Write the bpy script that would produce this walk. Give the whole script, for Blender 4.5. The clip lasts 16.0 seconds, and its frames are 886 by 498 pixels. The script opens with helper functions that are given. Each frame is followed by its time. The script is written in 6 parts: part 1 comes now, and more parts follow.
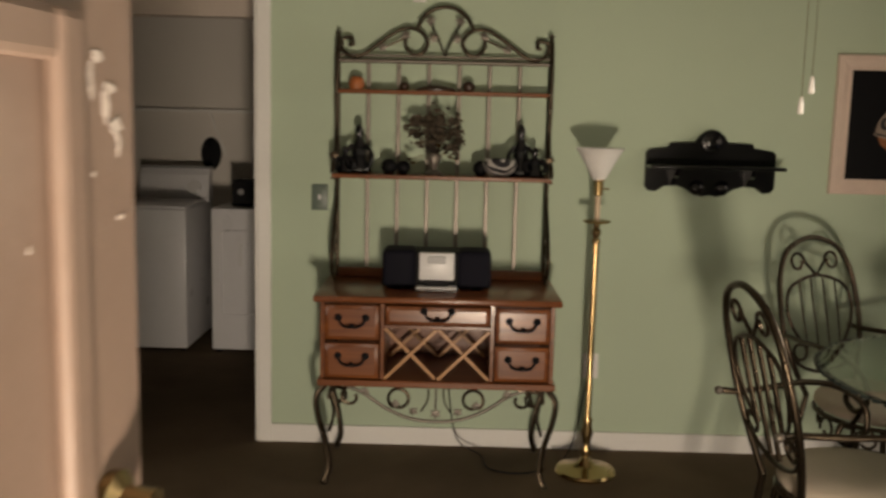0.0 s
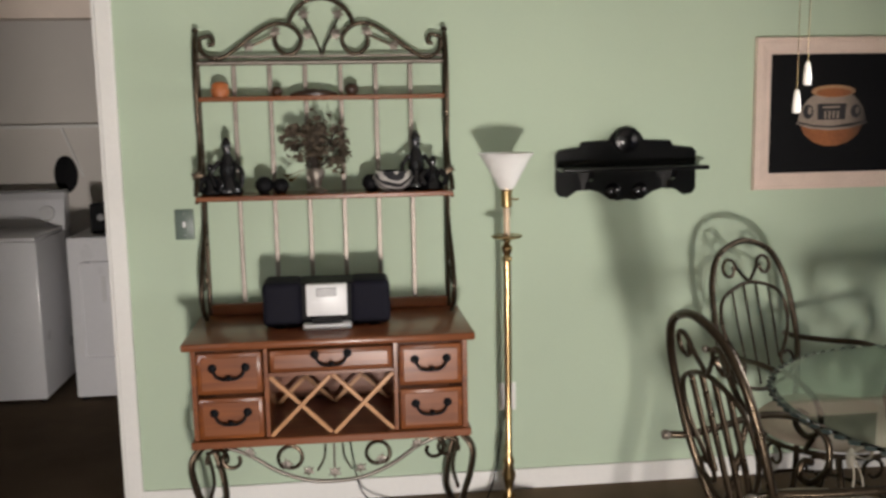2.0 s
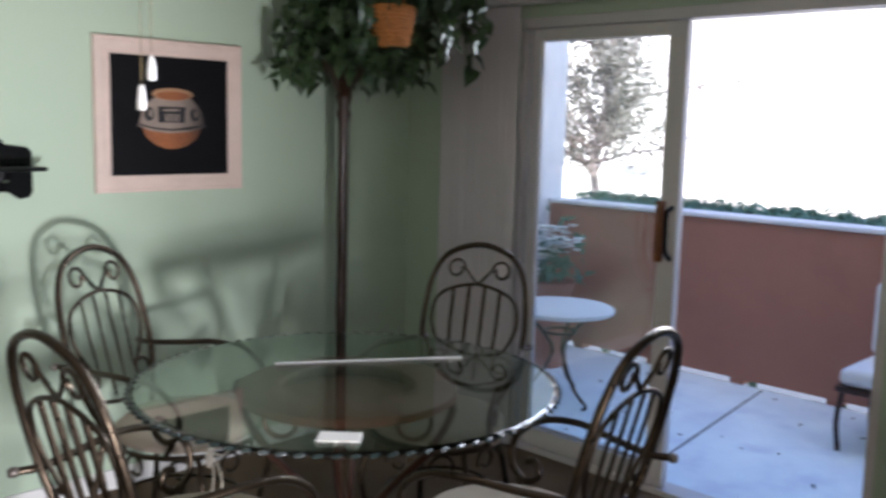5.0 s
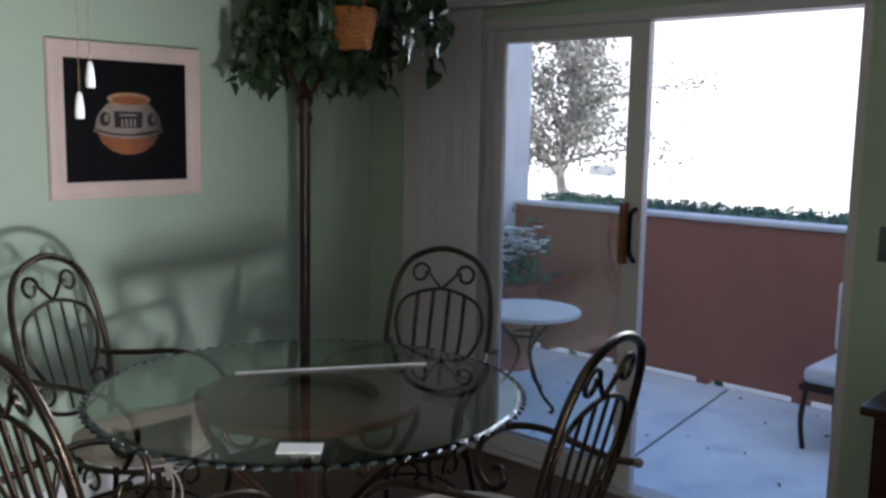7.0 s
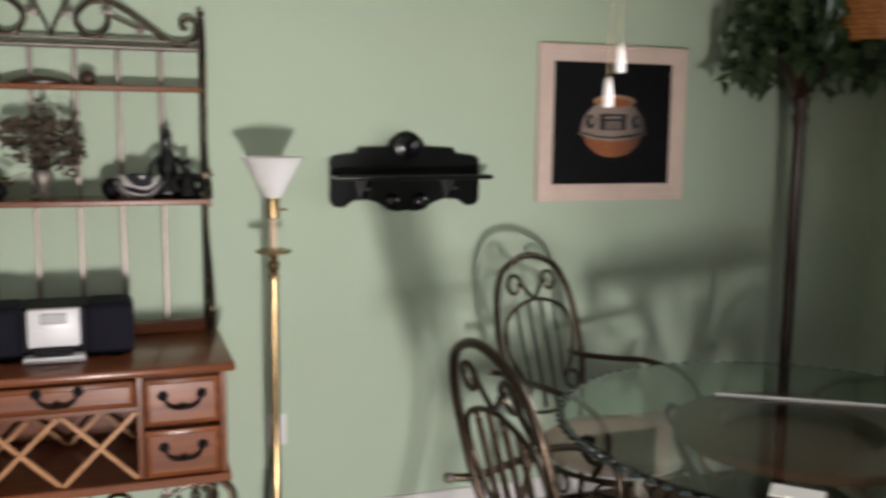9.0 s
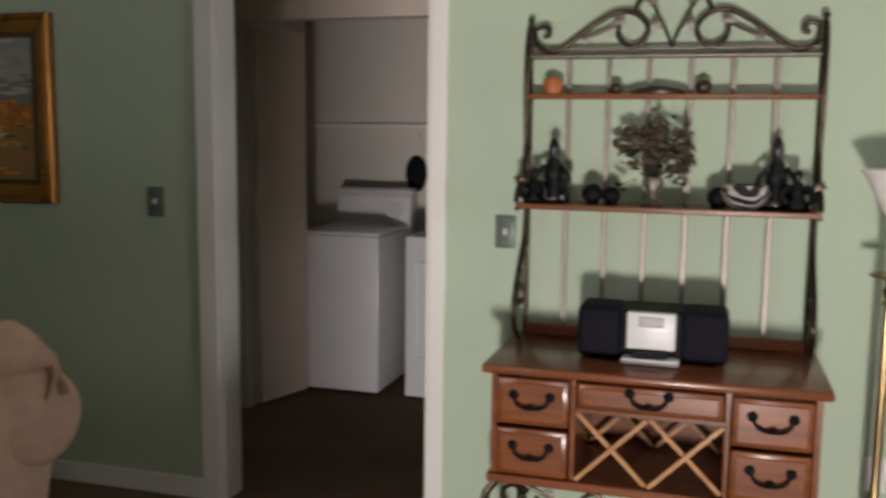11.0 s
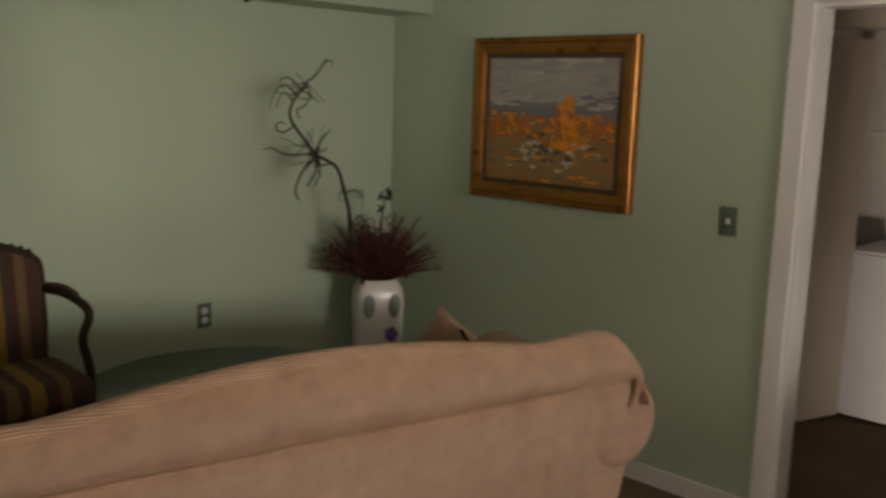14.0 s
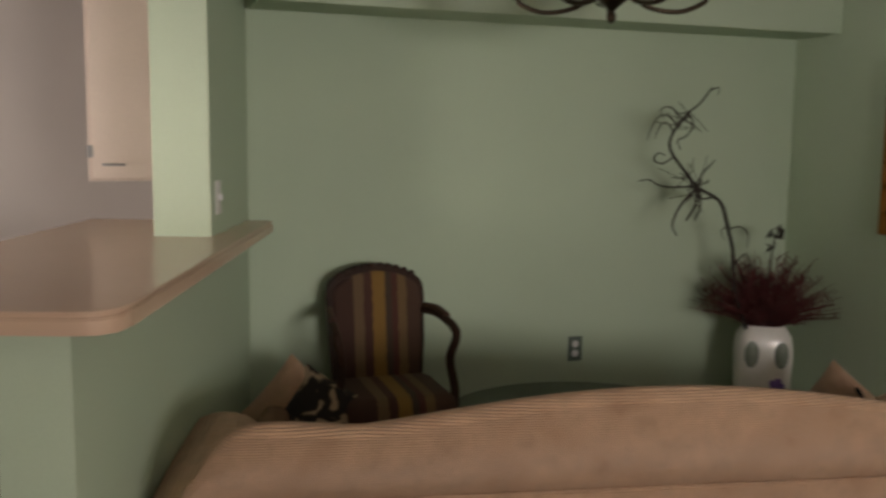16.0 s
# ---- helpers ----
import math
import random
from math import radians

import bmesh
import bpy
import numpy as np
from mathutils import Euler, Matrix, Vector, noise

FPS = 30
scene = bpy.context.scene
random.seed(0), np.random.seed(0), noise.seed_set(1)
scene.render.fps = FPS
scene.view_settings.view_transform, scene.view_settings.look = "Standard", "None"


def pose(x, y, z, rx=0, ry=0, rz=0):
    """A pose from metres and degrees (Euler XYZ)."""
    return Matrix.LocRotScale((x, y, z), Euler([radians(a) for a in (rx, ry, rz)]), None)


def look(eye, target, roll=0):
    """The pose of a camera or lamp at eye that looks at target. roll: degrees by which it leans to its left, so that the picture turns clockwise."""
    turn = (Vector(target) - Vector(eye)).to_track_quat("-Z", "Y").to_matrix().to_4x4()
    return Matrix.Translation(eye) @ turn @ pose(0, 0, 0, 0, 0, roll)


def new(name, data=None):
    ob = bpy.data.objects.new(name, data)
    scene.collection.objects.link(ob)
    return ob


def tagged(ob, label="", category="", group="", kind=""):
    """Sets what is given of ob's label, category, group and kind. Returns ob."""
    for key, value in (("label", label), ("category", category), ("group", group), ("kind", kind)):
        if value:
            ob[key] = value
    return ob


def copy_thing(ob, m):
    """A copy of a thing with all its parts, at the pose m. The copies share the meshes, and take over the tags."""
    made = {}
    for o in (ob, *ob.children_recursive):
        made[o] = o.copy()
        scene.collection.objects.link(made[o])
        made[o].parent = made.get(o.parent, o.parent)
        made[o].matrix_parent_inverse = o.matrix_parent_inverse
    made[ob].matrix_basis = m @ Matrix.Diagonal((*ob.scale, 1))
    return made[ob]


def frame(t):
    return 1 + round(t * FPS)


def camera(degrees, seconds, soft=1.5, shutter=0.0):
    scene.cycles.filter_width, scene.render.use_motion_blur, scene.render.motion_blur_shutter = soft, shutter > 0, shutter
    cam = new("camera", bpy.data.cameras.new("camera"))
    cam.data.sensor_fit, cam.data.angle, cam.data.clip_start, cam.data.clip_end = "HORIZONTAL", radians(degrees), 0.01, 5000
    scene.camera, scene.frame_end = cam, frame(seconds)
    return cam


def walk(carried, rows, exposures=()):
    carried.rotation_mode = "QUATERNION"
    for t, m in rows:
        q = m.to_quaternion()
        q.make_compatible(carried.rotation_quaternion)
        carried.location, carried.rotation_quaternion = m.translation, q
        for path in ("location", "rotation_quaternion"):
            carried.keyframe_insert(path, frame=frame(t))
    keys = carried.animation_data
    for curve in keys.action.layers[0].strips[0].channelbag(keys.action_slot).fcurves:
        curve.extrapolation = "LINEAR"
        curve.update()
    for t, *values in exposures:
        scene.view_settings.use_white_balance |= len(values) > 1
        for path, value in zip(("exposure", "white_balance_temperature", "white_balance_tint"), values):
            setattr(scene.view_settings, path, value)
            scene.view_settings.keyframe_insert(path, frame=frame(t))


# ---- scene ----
cam = camera(51.44, 16.0, soft=2.8, shutter=0.5)
PATH = [
    (0.0, pose(0.817, -4.091, 1.496, 81.93, -1.37, 0.61)),
    (0.5, pose(0.846, -3.936, 1.502, 81.74, -0.38, -2.48)),
    (1.0, pose(0.874, -3.810, 1.513, 81.63, 0.28, -3.09)),
    (1.5, pose(0.834, -3.673, 1.526, 81.60, 0.70, -4.74)),
    (2.0, pose(0.836, -3.574, 1.524, 81.84, 1.05, -6.30)),
    (2.5, pose(0.813, -3.536, 1.512, 82.20, 0.74, -11.30)),
    (3.0, pose(0.835, -3.472, 1.511, 82.33, 0.02, -18.54)),
    (3.5, pose(0.842, -3.466, 1.510, 82.39, -0.44, -25.65)),
    (4.0, pose(0.879, -3.418, 1.513, 82.17, -1.30, -32.75)),
    (4.5, pose(0.883, -3.434, 1.514, 82.15, -1.57, -39.67)),
    (5.0, pose(0.891, -3.448, 1.515, 82.16, -1.47, -45.44)),
    (5.2, pose(0.887, -3.465, 1.516, 82.20, -1.51, -47.42)),
    (7.3, pose(0.954, -3.437, 1.525, 82.32, -0.93, -47.34)),
    (7.5, pose(0.987, -3.467, 1.533, 82.35, -0.89, -44.48)),
    (8.0, pose(1.023, -3.387, 1.531, 82.04, -0.36, -37.00)),
    (8.5, pose(0.993, -3.323, 1.521, 82.04, -0.48, -28.01)),
    (9.0, pose(0.957, -3.243, 1.499, 82.32, -0.64, -19.45)),
    (9.5, pose(0.875, -3.216, 1.481, 82.69, -0.99, -10.98)),
    (10.0, pose(0.850, -3.130, 1.458, 83.02, -1.14, -2.01)),
    (10.2, pose(0.885, -3.073, 1.452, 83.00, -1.00, 2.32)),
    (12.3, pose(0.937, -3.329, 1.602, 80.91, -0.70, 29.74)),
    (12.5, pose(0.862, -3.335, 1.612, 80.64, -0.75, 31.19)),
    (13.0, pose(0.736, -3.408, 1.634, 80.35, -1.29, 34.85)),
    (13.5, pose(0.573, -3.462, 1.648, 80.26, -1.81, 38.46)),
    (14.0, pose(0.545, -3.388, 1.662, 80.42, -1.75, 44.57)),
    (14.5, pose(0.623, -3.255, 1.670, 80.84, -1.49, 52.17)),
    (15.0, pose(0.688, -3.166, 1.657, 81.59, -1.08, 59.21)),
    (15.5, pose(0.647, -3.157, 1.620, 82.48, -0.67, 64.91)),
    (16.0, pose(0.549, -3.160, 1.583, 82.90, -0.68, 70.26)),
]
EXPOSURES = [
    (0.0, 0.4, 8300, 16), (0.5, 0.65, 7700, 15), (1.0, 0.9, 7000, 15), (2.0, 1.3, 6600, 15), (3.5, 1.65, 6050, 16), (5.2, 1.75, 5700, 17),
    (7.3, 1.05, 5550, 15), (8.0, 1.22, 5900, 16), (9.0, 1.28, 6300, 17), (10.2, 1.0, 6450, 17), (12.3, 1.65, 6800, 19), (13.5, 1.75, 7200, 21), (14.5, 1.75, 7700, 22), (16.0, 1.8, 7200, 20),
]
walk(cam, PATH, EXPOSURES)

# ---- world and light ----
world = bpy.data.worlds.new("world")
scene.world = world
world.use_nodes = True
wn = world.node_tree.nodes
sky = wn.new("ShaderNodeTexSky")
sky.sky_type = "NISHITA"
sky.sun_disc = False
sky.sun_elevation = radians(44)
sky.sun_rotation = radians(229)
wn["Background"].inputs["Strength"].default_value = 0.15
world.node_tree.links.new(sky.outputs[0], wn["Background"].inputs["Color"])


def lamp(name, kind, m, energy, color, **more):
    data = bpy.data.lights.new(name, kind)
    data.energy, data.color = energy, color
    if "size" in more:
        data.shape = "RECTANGLE"
        data.size, data.size_y = more["size"]
    if "spread" in more:
        data.spread = radians(more["spread"])
    if "angle" in more:
        data.angle = radians(more["angle"])
    ob = new(name, data)
    ob.matrix_world = m
    return ob


lamp("sun", "SUN", look((-14, -12, 18), (0, 0, 0)), 4.0, (1.0, 0.93, 0.82), angle=0.5)
# sunlit paving in front of the open entrance door
lamp("entrance_daylight", "AREA", look((1.14, -5.10, 0.15), (1.25, 0, 1.2)), 76, (1.0, 0.95, 0.88), size=(0.24, 0.4))
# skylight in the patio door
lamp("patio_daylight", "AREA", look((4.10, -1.62, 1.72), (0, -1.9, 1.35)), 6.5, (0.96, 0.98, 0.96), size=(1.6, 0.62), spread=80)
# added fill low in the kitchen for the cabinets; no window is built there
lamp("kitchen_fill", "AREA", look((-2.4, -6.3, 1.0), (-2.3, -3.0, 1.1)), 13, (0.97, 0.95, 0.97), size=(1.4, 0.7))
# added fill past the pier that brightens the end wall above bar height
lamp("end_wall_fill", "AREA", look((-1.36, -4.78, 1.42), (-3.35, -1.95, 1.55)), 0.85, (1.0, 0.97, 0.90), size=(0.4, 0.45), spread=58)


# ---- materials ----
def material(name, base, rough=0.6, metal=0.0, vary=0.12, scale=6.0, fine=90.0, bump=0.05, spec=0.5, stain=None, stain_scale=2.0, coat=0.0):
    m = bpy.data.materials.new(name)
    m.use_nodes = True
    n, l = m.node_tree.nodes, m.node_tree.links
    b = n["Principled BSDF"]
    co = n.new("ShaderNodeTexCoord")
    big = n.new("ShaderNodeTexNoise")
    big.inputs["Scale"].default_value = scale
    big.inputs["Detail"].default_value = 5
    small = n.new("ShaderNodeTexNoise")
    small.inputs["Scale"].default_value = fine
    small.inputs["Detail"].default_value = 3
    for t in (big, small):
        l.new(co.outputs["Object"], t.inputs["Vector"])
    ramp = n.new("ShaderNodeValToRGB")
    lo = [c * (1 - vary) for c in base]
    hi = [min(1, c * (1 + vary)) for c in base]
    ramp.color_ramp.elements[0].position, ramp.color_ramp.elements[1].position = 0.3, 0.7
    ramp.color_ramp.elements[0].color, ramp.color_ramp.elements[1].color = (*lo, 1), (*hi, 1)
    mix = n.new("ShaderNodeMath")
    mix.operation = "MULTIPLY_ADD"
    mix.inputs[1].default_value, mix.inputs[2].default_value = 0.4, 0.0
    l.new(small.outputs["Fac"], mix.inputs[0])
    add = n.new("ShaderNodeMath")
    add.operation = "MULTIPLY_ADD"
    add.inputs[1].default_value = 0.6
    l.new(big.outputs["Fac"], add.inputs[0])
    l.new(mix.outputs[0], add.inputs[2])
    l.new(add.outputs[0], ramp.inputs["Fac"])
    color = ramp.outputs["Color"]
    if stain:
        st = n.new("ShaderNodeTexNoise")
        st.inputs["Scale"].default_value = stain_scale
        st.inputs["Detail"].default_value = 6
        l.new(co.outputs["Object"], st.inputs["Vector"])
        sr = n.new("ShaderNodeValToRGB")
        sr.color_ramp.elements[0].position, sr.color_ramp.elements[1].position = 0.52, 0.72
        l.new(st.outputs["Fac"], sr.inputs["Fac"])
        mx = n.new("ShaderNodeMix")
        mx.data_type = "RGBA"
        l.new(sr.outputs["Color"], mx.inputs[0])
        l.new(color, mx.inputs[6])
        mx.inputs[7].default_value = (*stain, 1)
        color = mx.outputs[2]
    l.new(color, b.inputs["Base Color"])
    rr = n.new("ShaderNodeMapRange")
    rr.inputs[3].default_value, rr.inputs[4].default_value = max(0.02, rough - 0.1), min(1, rough + 0.1)
    l.new(big.outputs["Fac"], rr.inputs[0])
    l.new(rr.outputs[0], b.inputs["Roughness"])
    b.inputs["Metallic"].default_value = metal
    b.inputs["Specular IOR Level"].default_value = spec
    b.inputs["Coat Weight"].default_value = coat
    bp = n.new("ShaderNodeBump")
    bp.inputs["Strength"].default_value = min(1.0, bump * 4)
    bp.inputs["Distance"].default_value = 0.004
    l.new(small.outputs["Fac"], bp.inputs["Height"])
    l.new(bp.outputs["Normal"], b.inputs["Normal"])
    return m


def wood(name, dark, light, rough=0.35, along=(1, 14, 14), coat=0.3):
    m = bpy.data.materials.new(name)
    m.use_nodes = True
    n, l = m.node_tree.nodes, m.node_tree.links
    b = n["Principled BSDF"]
    co, mp = n.new("ShaderNodeTexCoord"), n.new("ShaderNodeMapping")
    mp.inputs["Scale"].default_value = along
    l.new(co.outputs["Object"], mp.inputs["Vector"])
    info = n.new("ShaderNodeObjectInfo")
    wave = n.new("ShaderNodeTexNoise")
    wave.noise_dimensions = "4D"
    wave.inputs["Scale"].default_value, wave.inputs["Detail"].default_value, wave.inputs["Distortion"].default_value = 2.2, 7, 0.8
    l.new(mp.outputs[0], wave.inputs["Vector"])
    mu = n.new("ShaderNodeMath")
    mu.operation = "MULTIPLY"
    mu.inputs[1].default_value = 7.0
    l.new(info.outputs["Random"], mu.inputs[0])
    l.new(mu.outputs[0], wave.inputs["W"])
    ramp = n.new("ShaderNodeValToRGB")
    ramp.color_ramp.elements[0].position, ramp.color_ramp.elements[1].position = 0.3, 0.72
    ramp.color_ramp.elements[0].color, ramp.color_ramp.elements[1].color = (*dark, 1), (*light, 1)
    l.new(wave.outputs["Fac"], ramp.inputs["Fac"])
    l.new(ramp.outputs[0], b.inputs["Base Color"])
    b.inputs["Roughness"].default_value = rough
    b.inputs["Coat Weight"].default_value = coat
    b.inputs["Coat Roughness"].default_value = 0.19
    b.inputs["Specular IOR Level"].default_value = 0.25
    bp = n.new("ShaderNodeBump")
    bp.inputs["Strength"].default_value, bp.inputs["Distance"].default_value = 0.15, 0.002
    l.new(wave.outputs["Fac"], bp.inputs["Height"])
    l.new(bp.outputs[0], b.inputs["Normal"])
    return m


def glass_material(name, tint, rough=0.0):
    m = bpy.data.materials.new(name)
    m.use_nodes = True
    b = m.node_tree.nodes["Principled BSDF"]
    b.inputs["Base Color"].default_value = (*tint, 1)
    b.inputs["Transmission Weight"].default_value = 1.0
    b.inputs["Roughness"].default_value = rough
    b.inputs["IOR"].default_value = 1.45
    return m


M_WALL = material("green_wall_paint", (0.455, 0.555, 0.42), 0.75, vary=0.05, scale=1.6, fine=160, bump=0.06, spec=0.3)
M_WHITE = material("white_trim_paint", (0.78, 0.77, 0.74), 0.45, vary=0.04, scale=3, fine=60, bump=0.02)
M_CEIL = material("ceiling_paint", (0.55, 0.52, 0.48), 0.9, vary=0.05, scale=2, fine=220, bump=0.2)
M_CARPET = material("brown_carpet", (0.180, 0.130, 0.088), 0.98, vary=0.3, scale=2.4, fine=420, bump=0.25, spec=0.1, stain=(0.145, 0.108, 0.074), stain_scale=1.3)
M_LAUNDRY = material("laundry_wall_paint", (0.70, 0.66, 0.61), 0.8, vary=0.05, scale=2, fine=150, bump=0.06)
M_CREAM = material("cream_paint", (0.74, 0.63, 0.54), 0.5, vary=0.05, scale=3, fine=80, bump=0.03)
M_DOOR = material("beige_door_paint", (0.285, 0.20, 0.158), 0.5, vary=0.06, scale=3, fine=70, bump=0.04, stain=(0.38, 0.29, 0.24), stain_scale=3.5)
M_STUCCO = material("white_stucco", (0.72, 0.70, 0.70), 0.9, vary=0.08, scale=4, fine=120, bump=0.3)
M_TERRA = material("terracotta_stucco", (0.34, 0.155, 0.108), 0.9, vary=0.10, scale=3, fine=110, bump=0.3, stain=(0.29, 0.132, 0.095))
M_CONCRETE = material("patio_concrete", (0.80, 0.88, 0.97), 0.85, vary=0.12, scale=3, fine=140, bump=0.12, stain=(0.68, 0.75, 0.84), stain_scale=4)
M_FAR = material("sunlit_building_wall", (0.85, 0.80, 0.74), 0.9, vary=0.03, scale=0.6, fine=30, bump=0.1)
M_ALU = material("white_door_frame", (0.62, 0.60, 0.58), 0.4, vary=0.04, scale=5, fine=60, bump=0.01)
M_GLASS = glass_material("window_glass", (0.97, 0.99, 0.98))
M_TABLEGLASS = glass_material("greenish_table_glass", (0.52, 0.62, 0.555))
M_WOOD = wood("honey_oak", (0.120, 0.030, 0.005), (0.245, 0.068, 0.011), rough=0.55, coat=1.0)
M_WOODTOP = wood("dark_oak_top", (0.13, 0.042, 0.016), (0.23, 0.075, 0.028), rough=0.3)
M_WOODEDGE = wood("pale_oak_lattice", (0.36, 0.17, 0.07), (0.52, 0.27, 0.12))
M_DARKWOOD = wood("dark_walnut", (0.020, 0.009, 0.005), (0.045, 0.020, 0.010))
M_IRON = material("bronze_wrought_iron", (0.058, 0.043, 0.029), 0.30, metal=0.9, vary=0.15, scale=30, fine=200, bump=0.05)
M_PEWTER = material("pewter_iron", (0.20, 0.175, 0.15), 0.42, metal=0.7, vary=0.3, scale=25, fine=160, bump=0.06)
M_BRASS = material("polished_brass", (0.42, 0.30, 0.145), 0.24, metal=1.0, vary=0.05, scale=14, fine=40, bump=0.0)
M_BLACK = material("glossy_black_lacquer", (0.003, 0.003, 0.004), 0.22, vary=0.2, scale=10, fine=60, bump=0.02)
M_MATTE = material("matte_black", (0.004, 0.004, 0.005), 0.6, vary=0.2, scale=10, fine=60, bump=0.03, spec=0.15)
M_NAVY = material("dark_blue_speaker_cloth", (0.005, 0.005, 0.011), 0.75, vary=0.2, scale=20, fine=500, bump=0.1, spec=0.2)
M_SILVER = material("silver_plastic", (0.72, 0.72, 0.72), 0.35, vary=0.05, scale=10, fine=60, bump=0.01)
M_GREY = material("grey_plastic", (0.30, 0.30, 0.30), 0.4, vary=0.05, scale=10, fine=60, bump=0.01)
M_ENAMEL = material("white_enamel", (0.80, 0.80, 0.82), 0.3, vary=0.03, scale=4, fine=40, bump=0.005, coat=0.3)
M_PLATE = material("dark_green_switch_plate", (0.10, 0.14, 0.115), 0.4, vary=0.1, scale=10, fine=80, bump=0.02)
M_SOFA = material("beige_chenille", (0.62, 0.385, 0.245), 0.95, vary=0.22, scale=16, fine=300, bump=0.35, spec=0.12, stain=(0.50, 0.29, 0.175), stain_scale=8)
M_SOFA.node_tree.nodes["Principled BSDF"].inputs["Sheen Weight"].default_value = 0.25
n, l = M_SOFA.node_tree.nodes, M_SOFA.node_tree.links
rib, rco, rsum = n.new("ShaderNodeTexWave"), n.new("ShaderNodeTexCoord"), n.new("ShaderNodeMath")
rib.bands_direction = "Z"
rib.inputs["Scale"].default_value, rib.inputs["Distortion"].default_value, rib.inputs["Detail"].default_value = 55, 1.5, 2
l.new(rco.outputs["Object"], rib.inputs["Vector"])
bump = [k for k in n if k.bl_idname == "ShaderNodeBump"][0]
grain = bump.inputs["Height"].links[0].from_socket
rsum.operation = "ADD"
l.new(grain, rsum.inputs[0])
l.new(rib.outputs["Fac"], rsum.inputs[1])
l.new(rsum.outputs[0], bump.inputs["Height"])
M_SEAT = material("cream_seat_fabric", (0.55, 0.47, 0.38), 0.9, vary=0.08, scale=8, fine=300, bump=0.15)
M_LAMPGLASS = material("white_opal_glass", (0.83, 0.82, 0.80), 0.25, vary=0.03, scale=6, fine=40, bump=0.005)
M_LEAF = material("pothos_leaf", (0.032, 0.060, 0.020), 0.5, vary=0.5, scale=9, fine=40, bump=0.03)
M_BASKET = material("orange_wicker", (0.50, 0.20, 0.05), 0.7, vary=0.3, scale=30, fine=120, bump=0.2)
M_CERAMIC = material("white_glazed_ceramic", (0.72, 0.70, 0.66), 0.3, vary=0.06, scale=8, fine=60, bump=0.03, coat=0.3)
M_MAROON = material("dried_maroon_stems", (0.10, 0.022, 0.022), 0.85, vary=0.4, scale=20, fine=90, bump=0.05)
M_TWIG = material("dark_twisted_twig", (0.03, 0.022, 0.017), 0.85, vary=0.3, scale=30, fine=140, bump=0.1)
M_LAMINATE = material("beige_laminate", (0.60, 0.42, 0.31), 0.25, vary=0.03, scale=5, fine=60, bump=0.0)
for sock in ("Normal", "Roughness"):
    M_LAMINATE.node_tree.links.remove(M_LAMINATE.node_tree.nodes["Principled BSDF"].inputs[sock].links[0])
M_LAMINATE.node_tree.nodes["Principled BSDF"].inputs["Roughness"].default_value = 0.22
M_GILT = material("gilt_frame", (0.30, 0.125, 0.028), 0.30, metal=0.8, vary=0.25, scale=14, fine=120, bump=0.05)
M_GILTDARK = material("dark_gilt", (0.10, 0.055, 0.025), 0.45, metal=0.5, vary=0.25, scale=14, fine=120, bump=0.05)
M_PALEWOOD = material("pale_pink_wood_frame", (0.68, 0.54, 0.46), 0.5, vary=0.08, scale=10, fine=90, bump=0.03)
M_TERRAPOT = material("burnt_orange_clay", (0.40, 0.12, 0.035), 0.5, vary=0.2, scale=10, fine=80, bump=0.05)
M_BLINDS = material("grey_vertical_blind", (0.66, 0.62, 0.64), 0.7, vary=0.04, scale=4, fine=140, bump=0.05)
M_PURPLE = material("purple_flower", (0.16, 0.08, 0.33), 0.5, vary=0.2, scale=20, fine=90, bump=0.03)
M_BARK = material("grey_bark", (0.20, 0.17, 0.16), 0.9, vary=0.3, scale=12, fine=90, bump=0.3)
M_TREELEAF = material("tree_leaf", (0.15, 0.14, 0.12), 0.6, vary=0.5, scale=3, fine=20, bump=0.03)
M_HEDGE = material("hedge_leaf", (0.12, 0.20, 0.14), 0.8, vary=0.25, scale=5, fine=30, bump=0.03, spec=0.2)
M_FLOWER = material("white_petals", (0.75, 0.76, 0.72), 0.6, vary=0.1, scale=10, fine=60, bump=0.03)
M_GROUND = material("pale_ground", (0.42, 0.38, 0.32), 0.95, vary=0.15, scale=0.8, fine=30, bump=0.2)


# ---- mesh helpers ----
def part(name, bm, mat, parent=None, label="", smooth=0.0):
    me = bpy.data.meshes.new(name)
    bmesh.ops.recalc_face_normals(bm, faces=bm.faces)
    bm.to_mesh(me)
    bm.free()
    me.materials.append(mat)
    if smooth:
        me.shade_smooth()
        me.set_sharp_from_angle(angle=radians(smooth))
    ob = new(name, me)
    if parent is not None:
        ob.parent = parent
    if label:
        ob["label"] = label
    return ob


def thing(name, m, label, category, group="", kind=""):
    ob = new(name)
    ob.empty_display_size = 0.1
    ob.matrix_basis = m
    return tagged(ob, label, category, group, kind)


def box(bm, lo, hi, bevel=0.0, m=None, seg=2):
    g = bmesh.ops.create_cube(bm, size=1.0)["verts"]
    lo, hi = Vector(lo), Vector(hi)
    for v in g:
        v.co = Vector(((lo[i] + hi[i]) / 2 + v.co[i] * (hi[i] - lo[i]) for i in range(3)))
    if bevel:
        es = list({e for v in g for e in v.link_edges})
        r = bmesh.ops.bevel(bm, geom=es, offset=bevel, segments=seg, affect="EDGES", profile=0.5)
        g = list({v for f in r["faces"] for v in f.verts} | {v for v in g if v.is_valid})
    if m is not None:
        bmesh.ops.transform(bm, matrix=m, verts=g)
    return bm


def boxed(lo, hi, bevel=0.0, m=None, seg=2):
    return box(bmesh.new(), lo, hi, bevel, m, seg)


